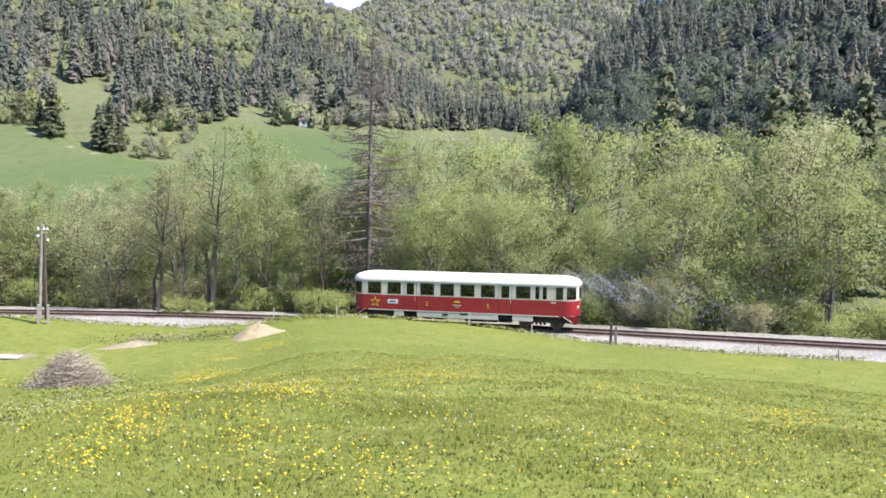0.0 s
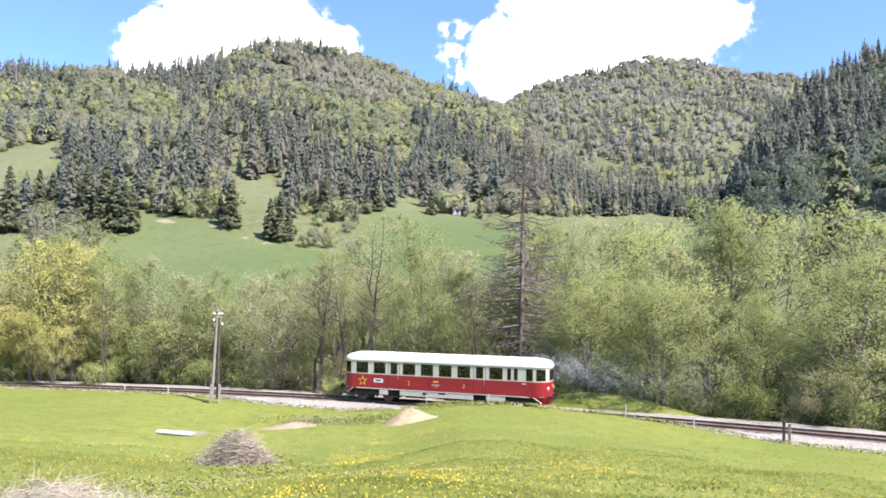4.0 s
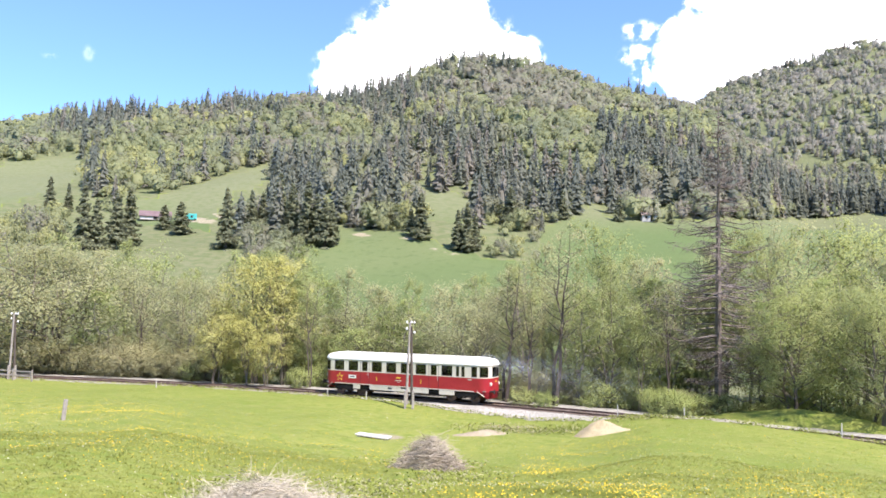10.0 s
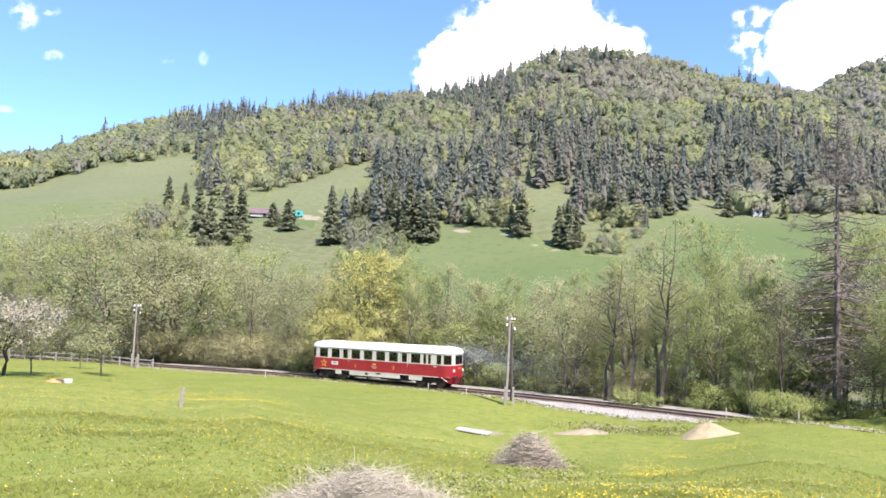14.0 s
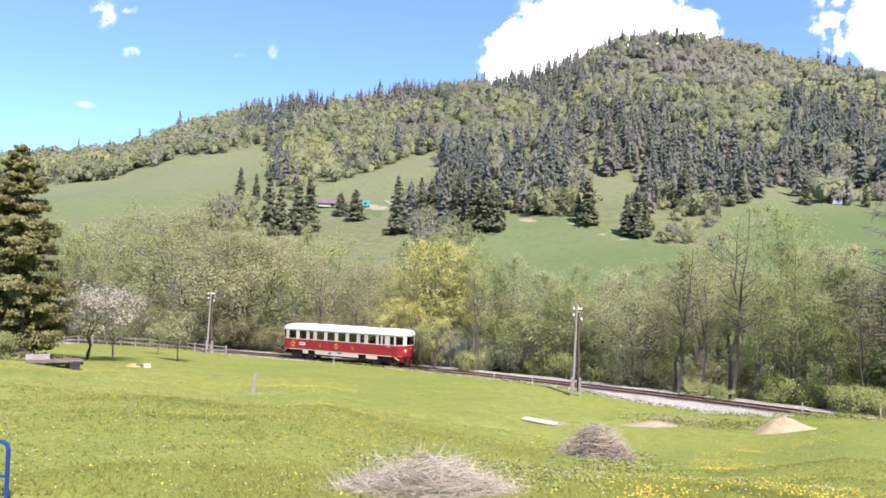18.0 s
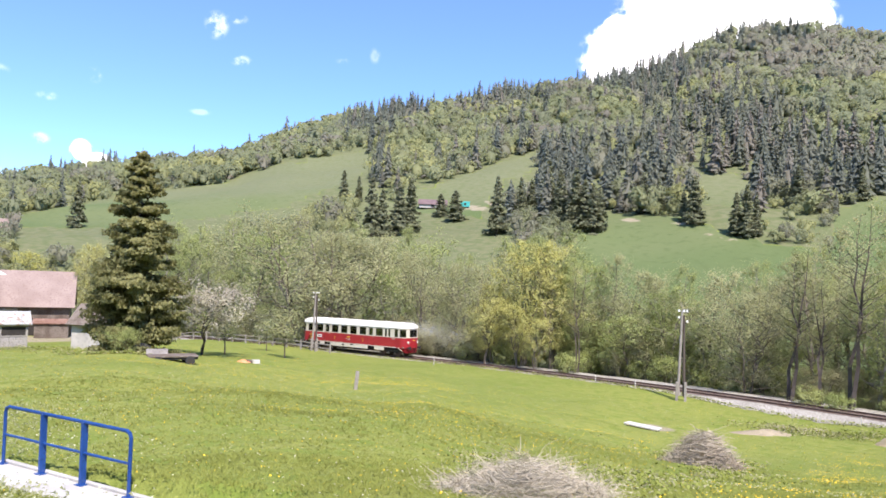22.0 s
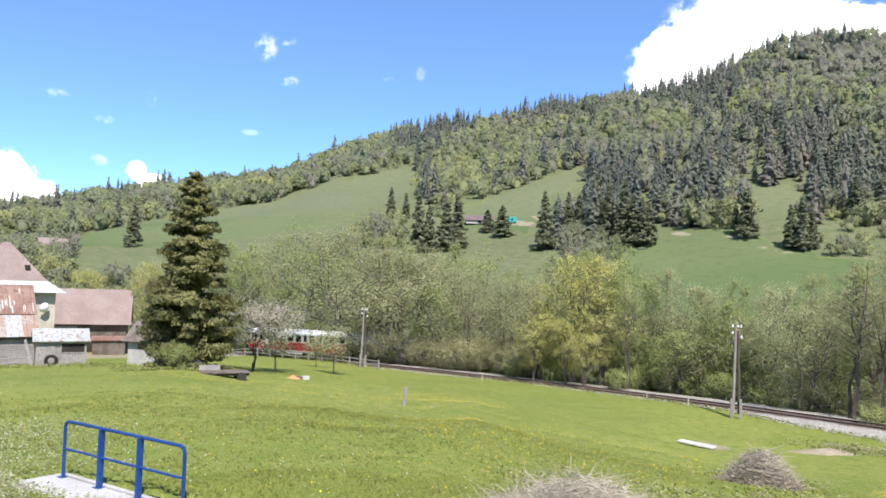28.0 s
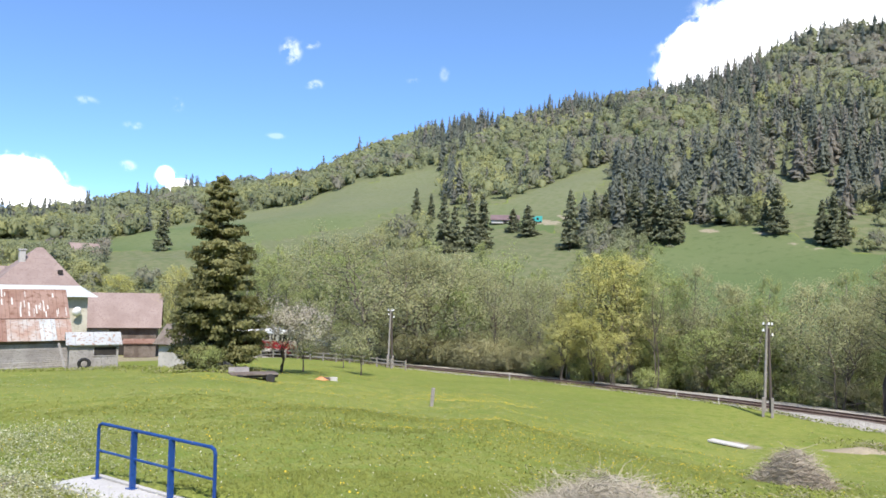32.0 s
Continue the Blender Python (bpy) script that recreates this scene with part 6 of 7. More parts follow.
def farm():
    # two-storey house under a steep hipped roof with a pale metal skirt
    x, y, z = at(-75.9, 86.0)
    house = tagged(new("house"), "cream farmhouse with a steep brown hipped roof", "house")
    house.matrix_basis = pose(x, y, z, 0, 0, facing(-75.9) + 10)
    top = EYE - 1.5 - z
    bm = bmesh.new()
    for x0, x1, y0, y1 in ((-5.2, 3.4, -4.5, -4.2), (-5.2, 3.4, 4.2, 4.5), (-5.2, -4.9, -4.2, 4.2), (3.1, 3.4, -4.2, 4.2)):
        box(bm, x0, x1, y0, y1, -0.6, top)
    part("wall", bm, PLASTER, house, "cream plastered wall")

    def frustum(z0, x0, x1, y0, y1, z1, a0, a1, b0, b1, mat, label, thick=0.12):
        bm = bmesh.new()
        lo = [bm.verts.new(c) for c in ((x0, y0, z0), (x1, y0, z0), (x1, y1, z0), (x0, y1, z0))]
        hi = [bm.verts.new(c) for c in ((a0, b0, z1), (a1, b0, z1), (a1, b1, z1), (a0, b1, z1))]
        for i in range(4):
            bm.faces.new((lo[i], lo[(i + 1) % 4], hi[(i + 1) % 4], hi[i]))
        bm.faces.new(lo[::-1])
        bm.faces.new(hi)
        bmesh.ops.remove_doubles(bm, verts=bm.verts[:], dist=0.001)
        return part("roof", bm, mat, house, label)

    frustum(top - 0.05, -5.9, 4.2, -5.2, 5.2, top + 1.0, -4.6, 2.8, -3.9, 3.9, PALE_TIN, "pale blue-grey metal lower roof")
    frustum(top + 1.002, -4.6, 2.8, -3.9, 3.9, top + 4.7, -0.45, 0.1, -0.05, 0.05, TILE, "steep brown tiled roof")
    bm = bmesh.new()
    box(bm, -2.2, -1.65, -1.6, -1.05, top + 2.0, top + 4.3, 0.02)
    box(bm, -2.27, -1.58, -1.67, -0.98, top + 4.3, top + 4.45, 0.02)
    part("chimney", bm, LIME, house, "pale plastered chimney")
    bm = bmesh.new()
    box(bm, 1.0, 1.4, -3.0, -2.2, top + 2.1, top + 2.5, 0.02)
    part("dormer", bm, DARK, house, "small dark dormer")
    opening(house, "window", 0.3, 1.3, top - 3.0, top - 1.6, -4.5, LIME, DARK)
    bm = bmesh.new()
    ring = bmesh.ops.create_uvsphere(bm, u_segments=18, v_segments=8, radius=0.52)["verts"]
    bmesh.ops.delete(bm, geom=[v for v in ring if v.co.z > -0.12], context="VERTS")
    bmesh.ops.solidify(bm, geom=bm.faces[:], thickness=0.02)
    dish = part("satellite_dish", bm, PORCELAIN, house, "white satellite dish")
    dish.matrix_basis = pose(2.3, -4.75, top - 1.4, -75, 0, 20)
    bm = bmesh.new()
    tube(bm, (2.3, -4.5, top - 1.4), (2.3, -5.1, top - 1.4), 0.02)
    part("dish_arm", bm, BLACK, house)

    # low barn under rusted sheets: its roof comes far down towards the yard
    x, y, z = at(-77.6, 71.0)
    barn = tagged(new("barn"), "low barn with patched rusty sheet-metal roof", "barn")
    barn.matrix_basis = pose(x, y, z, 0, 0, facing(-77.6) + 6)
    ridge, eave = EYE - 0.8 - z, EYE - 4.75 - z
    for k in range(8):
        x0 = -5.0 + k * 1.15
        bend = (ridge * 0.42 + eave * 0.58)
        roof_plane(barn, "roof_sheet", [(x0, -1.55, bend), (x0 + 1.14, -1.55, bend), (x0 + 1.14, 0.9, ridge), (x0, 0.9, ridge)], 0.03, RUST, 2, "rusty brown roof sheet")
        roof_plane(barn, "roof_sheet", [(x0, -3.4, eave), (x0 + 1.14, -3.4, eave), (x0 + 1.14, -1.6, bend - 0.06), (x0, -1.6, bend - 0.06)], 0.03, RUST if k in (0, 3) else TIN if k == 6 else RUST_TIN, 2, "patched half-rusted roof sheet")
        roof_plane(barn, "roof_sheet", [(x0, 3.6, eave), (x0 + 1.14, 3.6, eave), (x0 + 1.14, 0.9, ridge), (x0, 0.9, ridge)], 0.03, RUST, 0, "rusty brown roof sheet")
    rr = random.Random(12)
    for k in range(38):
        f, xx, L = rr.uniform(0.02, 0.75), rr.uniform(-4.9, 4.0), rr.uniform(0.12, 0.3)
        bend = (ridge * 0.42 + eave * 0.58)
        roof_plane(barn, "repair_strip", [(xx, -1.55 + 2.45 * f, bend + (ridge - bend) * f + 0.035), (xx + 0.1, -1.55 + 2.45 * f, bend + (ridge - bend) * f + 0.035), (xx + 0.1, -1.55 + 2.45 * min(1, f + L), bend + (ridge - bend) * min(1, f + L) + 0.035), (xx, -1.55 + 2.45 * min(1, f + L), bend + (ridge - bend) * min(1, f + L) + 0.035)], 0.012, BOARD, 0, "pale repair strip")
    bm = bmesh.new()
    box(bm, -4.8, 4.0, -3.0, 3.2, -0.6, eave + 0.05)
    part("wall", bm, PLANK, barn, "dark plank wall")
    for sx in (-4.8, 4.0):
        bm = bmesh.new()
        v = [bm.verts.new((sx + e, yy, zz)) for e in (0, -0.12 if sx > 0 else 0.12) for yy, zz in ((-3.0, eave + 0.05), (3.2, eave + 0.05), (0.9, ridge - 0.06), (-1.55, eave + 0.58 * 0 + (ridge - eave) * 0.40))]
        bm.faces.new(v[:4])
        bm.faces.new(v[4:])
        for i in range(4):
            bm.faces.new((v[i], v[(i + 1) % 4], v[4 + (i + 1) % 4], v[4 + i]))
        part("gable", bm, PLANK, barn, "dark plank gable")
    planks(barn, -4.8, -2.2, -0.2, eave - 0.75, -3.0, BOARD, False, 0.3, 4)
    planks(barn, -2.2, 4.0, 0.0, eave - 0.25, -3.0, GREY_PLANK, True, 0.17, 14)
    for k in range(2):
        bm = bmesh.new()
        tube(bm, (-2.2, -3.5, 0.35 + k * 0.35), (4.2, -3.5, 0.45 + k * 0.35), 0.04, None, 6)
        part("pole_rail", bm, GREY_PLANK, barn)
    for k in range(4):
        bm = bmesh.new()
        tube(bm, (-2.1 + k * 2.05, -3.5, -0.4), (-2.1 + k * 2.05, -3.5, 0.95), 0.05, None, 6)
        part("rail_post", bm, GREY_PLANK, barn)

    # open lean-to with a tin roof
    shack = gable_house("shed", "small plank shed with pale tin roof", -72.6, 67.5, 3.5, 2.8, 2.0, 0.75, 4, GREY_PLANK, TIN, 0.25, 3, category="shed")
    planks(shack, -0.2, 1.7, 0.0, 0.95, -1.4, GREY_PLANK, True, 0.2, 6)
    planks(shack, -1.7, -0.4, 0.0, 1.9, -1.4, GREY_PLANK, False, 0.2, 7)
    planks(shack, -0.4, 1.7, 1.82, 2.0, -1.4, GREY_PLANK, True, 0.18, 8)
    bm = bmesh.new()
    box(bm, -0.09, 0.09, -0.02, 0.02, 0.0, 2.3, 0.0, Matrix.Translation((-1.95, -1.75, -0.1)) @ Matrix.Rotation(radians(-14), 4, "Y") @ Matrix.Rotation(radians(-9), 4, "X"))
    part("leaning_board", bm, GREY_PLANK, shack, "grey board leaning on the wall")
    opening(shack, "window", 0.0, 1.6, 1.1, 1.75, -1.4, GREY_PLANK, DARK)
    x, y, z = at(-73.1, 65.2)
    bm = bmesh.new()
    for k in range(24):
        a, b = k * math.pi / 12, (k + 1) * math.pi / 12
        tube(bm, (0.36 * math.cos(a), 0, 0.36 * math.sin(a)), (0.36 * math.cos(b), 0, 0.36 * math.sin(b)), 0.13, None, 8)
    tyre = part("tyre", bm, RUBBER, None, "worn black tyre leaning by a shed", True)
    tyre.matrix_basis = pose(x, y, z + 0.46, 12, 0, facing(-73.1))
    tagged(tyre, category="tyre")

    # long barn with a brown roof across the yard
    # unlit openings under the eave are put into the dark wall and door colours
    long = gable_house("barn", "long barn with wide brown roof", -70.75, 96.0, 7.4, 7.0, 3.5, 3.3, -4, PLANK, TILE, 0.5, 0, category="barn")
    bm = bmesh.new()
    box(bm, -3.6, -1.2, -3.56, -3.502, -0.3, 2.9)
    part("plaster_panel", bm, LIME, long, "limewashed wall panel")
    opening(long, "door", -0.4, 1.2, -0.2, 1.9, -3.5, PLANK, DARK)
    planks(long, 1.6, 4.4, -0.2, 1.9, -3.5, PLANK, False, 0.25, 9)
    lean = gable_house("shed", "low brown plank lean-to by the barn", -69.6, 91.0, 3.2, 2.0, 1.55, 0.35, -4, PLANK, RUST, 0.2, 2, category="shed")
    planks(lean, -1.5, 1.5, -0.1, 1.45, -1.0, PLANK, False, 0.25, 10)

    # limewashed hut under the spruce
    hut = gable_house("hut", "small limewashed hut with dark gabled roof", -66.75, 66.0, 2.9, 2.6, 2.15, 1.25, -38, LIME, PLANK, 0.3, 0, category="hut")
    opening(hut, "window", -0.75, -0.25, 0.9, 1.65, -1.15, GREY_PLANK, DARK)

    wing = gable_house("house", "brown-roofed wing of the farmhouse", -79.6, 92.0, 9.0, 7.0, 4.6, 4.0, 4, PLASTER, TILE, 0.4, category="house")
    opening(wing, "window", 1.0, 2.0, 2.4, 3.6, -3.5, LIME, DARK)
    # distant village houses up the valley
    for az, r, w, t, wm, rm in ((-73.4, 262, 8, 20, GREY_PLANK, TILE), (-77.6, 190, 9, 5, LIME, TILE)):
        h = gable_house("house", "distant village house with pitched roof", az, r, w, 7, 3.2, 2.6, t, wm, rm, 0.4, category="house")
        opening(h, "window", -2.5, -1.4, 1.0, 2.2, -3.5, LIME, DARK)
        opening(h, "window", 0.8, 1.9, 1.0, 2.2, -3.5, LIME, DARK)


farm()


def trailer():
    """A flat farm trailer with a leaning grey side board."""
    x, y, z = at(-62.0, 53.6)
    root = tagged(new("trailer"), "old flat farm trailer with dark wooden deck in the grass", "trailer")
    root.matrix_basis = pose(x, y, z - 0.24, 0, 0, facing(-62.3) + 8)
    for k in range(6):
        bm = bmesh.new()
        box(bm, -1.55, 1.55, -0.85 + k * 0.285, -0.575 + k * 0.285, 0.52, 0.60, 0.008)
        part("deck_board", bm, PLANK, root)
    bm = bmesh.new()
    for yy in (-0.7, 0.7):
        box(bm, -1.5, 1.5, yy - 0.05, yy + 0.05, 0.36, 0.518)
    for xx in (-1.0, 1.0):
        box(bm, xx - 0.05, xx + 0.05, -0.8, 0.8, 0.26, 0.36)
    part("chassis", bm, BLACK, root)
    for xx in (-1.0, 1.0):
        for yy in (-0.82, 0.82):
            bm = bmesh.new()
            wheel(bm, (xx, yy, 0.29), 0.3, 0.16)
            w = part("wheel", bm, RUBBER, root)
            bm = bmesh.new()
            wheel(bm, (xx, yy + math.copysign(0.085, yy), 0.29), 0.16, 0.02)
            part("rim", bm, BLACK, w)
    bm = bmesh.new()
    box(bm, -1.55, -0.2, 0.5, 0.56, 0.60, 1.02, 0.01, Matrix.Rotation(radians(-8), 4, "X"))
    part("side_board", bm, GREY_PLANK, root, "grey board propped on the deck")


trailer()
heap("tarpaulin_heap", "heap under a black tarpaulin beside the trailer", "tarpaulin", -64.0, 56.2, 2.6, 1.4, 0.8, RUBBER, 8, 0.2)


def small_boxes():
    x, y, z = at(-57.2, 61.0)
    bm = bmesh.new()
    folds = random.Random(17)
    rows = []
    for i in range(9):                        # a cloth thrown down in folds
        row = []
        for j in range(7):
            u, v = i / 4 - 1, j / 3 - 1
            h = 0.26 * max(0.0, 1 - abs(u) ** 2.2) * max(0.0, 1 - abs(v) ** 2.2) * folds.uniform(0.55, 1.1)
            row.append(bm.verts.new((0.5 * u + folds.uniform(-0.04, 0.04), 0.32 * v + folds.uniform(-0.04, 0.04), h - 0.02)))
        rows.append(row)
    for i in range(8):
        for j in range(6):
            bm.faces.new((rows[i][j], rows[i + 1][j], rows[i + 1][j + 1], rows[i][j + 1]))
    ob = part("tarpaulin_heap", bm, ORANGE, None, "crumpled orange tarpaulin heap in the grass")
    ob.matrix_basis = pose(x, y, z, 0, 0, 20)
    tagged(ob, category="tarpaulin")
    x, y, z = at(-56.3, 61.2)
    bm = bmesh.new()
    box(bm, -0.27, 0.27, -0.2, 0.2, -0.03, 0.27, 0.02)
    box(bm, -0.28, 0.28, -0.21, 0.21, 0.22, 0.28, 0.01)
    ob = part("crate", bm, BOARD, None, "small white plastic crate in the grass")
    ob.matrix_basis = pose(x, y, z, 0, 0, facing(-56.3) + 15)
    tagged(ob, category="crate")
    bm = bmesh.new()
    box(bm, -0.28, 0.28, -0.15, 0.15, -0.03, 0.22, 0.03)
    x, y, z = at(-56.75, 61.3)
    ob = part("log", bm, PLANK, None, "dark log beside a crate")
    ob.matrix_basis = pose(x, y, z, 0, 0, 30)
    tagged(ob, category="log")


small_boxes()


def line_fence():
    """A wooden fence of posts and two rails along the near side of the line."""
    root = tagged(new("fence"), "grey wooden post-and-rail fence along the railway line", "fence")
    prev = None
    for k, u in enumerate(np.arange(-104, -65.5, 2.4)):
        c, th = on_track(u), float(np.interp(u, U, TH))
        x, y = c[0] + math.sin(th) * 4.6, c[1] - math.cos(th) * 4.6
        z = ground_at(x, y)
        bm = bmesh.new()
        box(bm, x - 0.07, x + 0.07, y - 0.07, y + 0.07, z - 0.3, z + 1.15, 0.015)
        part("post", bm, TIMBER, root)
        if prev is not None:
            for h in (0.5, 0.95):
                bm = bmesh.new()
                a, b = Vector((prev[0], prev[1], prev[2] + h)), Vector((x, y, z + h))
                d = (b - a)
                m = Matrix.Translation((a + b) / 2) @ d.to_track_quat("X", "Z").to_matrix().to_4x4()
                box(bm, -d.length / 2, d.length / 2, -0.025, 0.025, -0.06, 0.06, 0, m)
                part("rail_board", bm, TIMBER, root)
        prev = (x, y, z)


line_fence()


# ---- single trees ----
def seen_at(az, el, r0=135.0, r1=640.0):
    """The distance at which the hillside shows under that elevation."""
    rs = np.linspace(r0, r1, 400)
    z = ground(rs * math.sin(radians(az)), rs * math.cos(radians(az)))
    e = np.degrees(np.arctan2(z, rs))
    k = np.argmax(e > el)
    return float(rs[k]) if e[k] > el else r1 * 0.6


def single_trees():
    rng = np.random.default_rng(9)
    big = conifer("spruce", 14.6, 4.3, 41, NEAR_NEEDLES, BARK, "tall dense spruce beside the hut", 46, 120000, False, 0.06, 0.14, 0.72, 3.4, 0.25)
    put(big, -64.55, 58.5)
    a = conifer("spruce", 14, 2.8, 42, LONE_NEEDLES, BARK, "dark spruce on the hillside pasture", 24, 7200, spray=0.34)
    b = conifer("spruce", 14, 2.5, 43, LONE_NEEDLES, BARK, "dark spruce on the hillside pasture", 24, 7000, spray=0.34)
    lone = [(-39.1, 3.0, 7.5), (-37.4, 4.0, 7.4), (-36.6, 4.1, 7.2), (-45.5, 2.9, 7.0), (-46.4, 2.7, 6.8), (-48.4, 2.6, 7.0), (-47.6, 2.6, 6.1), (-50.5, 5.2, 7.4), (-49.4, 5.0, 7.0), (-43.3, 4.2, 5.95), (-42.2, 3.9, 6.25),
            (-33.4, 3.5, 8.2), (-32.7, 3.4, 7.3), (-35.4, 4.0, 8.7), (-34.5, 3.8, 8.0), (-31.6, 3.5, 6.6), (-32.1, 3.3, 7.0), (-25.1, 4.1, 7.6), (-25.8, 4.3, 6.6), (-28.6, 4.8, 7.8), (-27.5, 4.9, 7.4), (-22.3, 3.3, 6.4), (-21.6, 3.2, 7.0), (-21.0, 3.3, 6.2), (-18.4, 5.2, 8.2), (-17.0, 5.5, 8.0),
            (-68.4, 2.2, 5.4), (-8.1, 5.5, 7.2), (-7.0, 5.4, 6.9), (-14.6, 5.7, 8.0), (-10.6, 5.6, 7.6)]
    used = [False, False]
    for az, e0, e1 in lone:
        r = seen_at(az, e0)
        h = r * (math.tan(radians(e1)) - math.tan(radians(e0)))
        k = int(rng.integers(0, 2))
        if not used[k]:
            used[k] = True
            put((a, b)[k], az, r, h / 14, rng.uniform(0, 360), 0.3)
        else:
            again((a, b)[k], az, r, h / 14, rng.uniform(0, 360), rng.uniform(1.05, 1.3) * (1.55 if -43.6 < az < -42.0 else 1.0))
    # spruces over the wood on the right
    for az, r, top in ((17.5, 106.0, 10.4), (24.6, 108.0, 9.0), (26.2, 104.0, 8.6), (29.8, 100.0, 9.4)):
        x, y, z = at(az, r)
        h = r * math.tan(radians(top)) + EYE - z
        again((a, b)[int(az) % 2], az, r, h / 14, az * 40, 1.15)
    # orchard by the line
    apple = broadleaf("apple_tree", 5.4, 2.5, 51, BLOSSOM, 0.115, TAR, 0.40, 4800, 2, "apple tree in pale blossom with a leaning trunk", 0.16)
    put(apple, -60.1, 67.0)
    apple.scale = (1.28, 1.28, 1.02)
    young = broadleaf("fruit_tree", 4.2, 1.8, 52, GREY_GREEN, 0.10, BARK, 0.3, 3000, 1, "small fruit tree in thin grey-green leaf by the fence")
    put(young, -54.3, 74.0)
    for az, r, s in ((-58.5, 69.0, 0.95), (-55.6, 84.0, 0.75), (-66.2, 92.0, 1.2)):
        again(young, az, r, s, az * 31)
    shrub = broadleaf("bush", 2.9, 1.7, 53, FRESH, 0.11, BARK, 0.02, 4600, 6, "fresh green bush at the foot of the spruce")
    tagged(shrub, category="bush")
    put(shrub, -65.2, 55.8, 0.55)
    for az, r, k in ((-8.0, 64.0, 0.5), (-7.0, 63.2, 0.62), (-6.3, 63.0, 0.5), (-12.4, 65.4, 0.5), (-15.8, 64.0, 0.55), (-17.6, 65.2, 0.6), (-33.8, 77.0, 0.6), (-38.3, 82.5, 0.65), (-41.2, 86.0, 0.6)):
        again(shrub, az, r, k, az * 61)
    # bare tall trees that stand out against the wood
    bare = broadleaf("alder_tree", 16, 2.6, 54, TWIGS, 0.075, TAR, 0.35, 4200, 2, "tall half-bare alder with grey trunk")
    put(bare, -15.2, 65.0, 1.02)
    for az, r, s, w in ((-18.8, 67.0, 0.82, 1.15), (-7.3, 64.5, 0.72, 0.8), (-16.6, 66.0, 0.7, 1.0), (-45.5, 150.0, 0.72, 0.7), (-41.9, 90.0, 0.6, 0.5), (-22.2, 84.0, 0.7, 0.7), (-39.8, 88.0, 0.72, 0.6), (-49.8, 112.0, 0.8, 0.8), (-12.3, 76.0, 0.85, 1.0), (-10.2, 80.0, 0.8, 1.0), (-20.0, 78.0, 0.75, 0.9), (-17.0, 74.0, 0.7, 1.0), (-33.0, 78.0, 0.7, 0.7), (-1.2, 69.0, 0.62, 1.1), (0.6, 68.0, 0.55, 1.2), (-5.6, 70.0, 0.66, 1.0), (-44.6, 92.0, 0.7, 0.7)):
        again(bare, az, r, s, az * 57, w)
    willow = broadleaf("willow_tree", 12, 3.8, 55, LIGHT, 0.13, BARK, 0.2, 9000, 3, "broad yellow-green willow behind the railway line")
    put(willow, -36.9, 84.0, 1.12)
    again(willow, -34.7, 82.0, 0.92, 200)
    again(willow, -39.2, 84.0, 0.72, 120)
    for az, r, k in ((-37.2, 80.5, 0.55), (-36.0, 78.0, 0.45), (-39.8, 82.0, 0.6)):
        again(willow, az, r, k, az * 71, 1.15)
    again(willow, -67.7, 96.0, 0.85, 40, 0.55)
    again(willow, -70.5, 112.0, 0.8, 250)


single_trees()


def hill_buildings():
    r = seen_at(-43.6, 4.9)
    farm_b = gable_house("barn", "long hillside barn with brown roof", -43.9, r, 10.0, 6.0, 1.0, 1.9, 0, LIME, OLD_TILE, 0.4, category="barn")
    opening(farm_b, "door", -0.6, 0.6, -0.2, 0.8, -3.0, PLANK, DARK)
    x, y, z = at(-41.5, seen_at(-41.5, 4.9))
    bm = bmesh.new()
    box(bm, -1.6, 1.6, -1.1, 1.1, 0.3, 2.3, 0.05)
    ob = part("container", bm, TEAL, None, "teal metal trailer hut on the hillside")
    for xx in (-1.0, 1.0):
        bm = bmesh.new()
        wheel(bm, (xx, -1.0, 0.32), 0.35, 0.2)
        part("wheel", bm, RUBBER, ob)
    bm = bmesh.new()
    box(bm, -0.4, 0.4, -1.13, -1.095, 0.9, 1.7)
    part("window", bm, DARK, ob)
    ob.matrix_basis = pose(x, y, z, 0, 0, facing(-41.5))
    tagged(ob, category="hut")
    # walls, roof and door are made up; a small white heap belongs here
    hut = gable_house("cottage", "made-up cottage for a small white heap at the forest edge", -8.5, seen_at(-8.5, 5.6), 5.0, 4.0, 2.0, 1.6, 10, LIME, TILE, 0.3, category="cottage")
    opening(hut, "window", -1.5, -0.7, 0.7, 1.5, -2.0, LIME, DARK)
    opening(hut, "door", 0.4, 1.3, -0.2, 1.7, -2.0, PLANK, DARK)


hill_buildings()


# ---- the meadow: grass, dandelions ----
def visible_meadow(n, r0, r1, rng, power=2.0):
    a = rng.uniform(-82, 33, n)
    r = (rng.uniform(r0 ** power, r1 ** power, n)) ** (1 / power)
    rt = np.where(a > -38, np.interp(a, EDGE_AZ, EDGE_R) - 0.15, np.interp(a, TAZ[ORDER], TR[ORDER]) - 4.2)
    ok = r < rt
    # keep off the path and the yard
    x, y = r * np.sin(np.radians(a)), r * np.cos(np.radians(a))
    ok &= ~((x < -10.0) & (x > -16.4) & (y > 4.4 + (x + 16) * 0.22) & (y < 5.35 + (x + 16) * 0.22))
    return a[ok], r[ok], x[ok], y[ok]


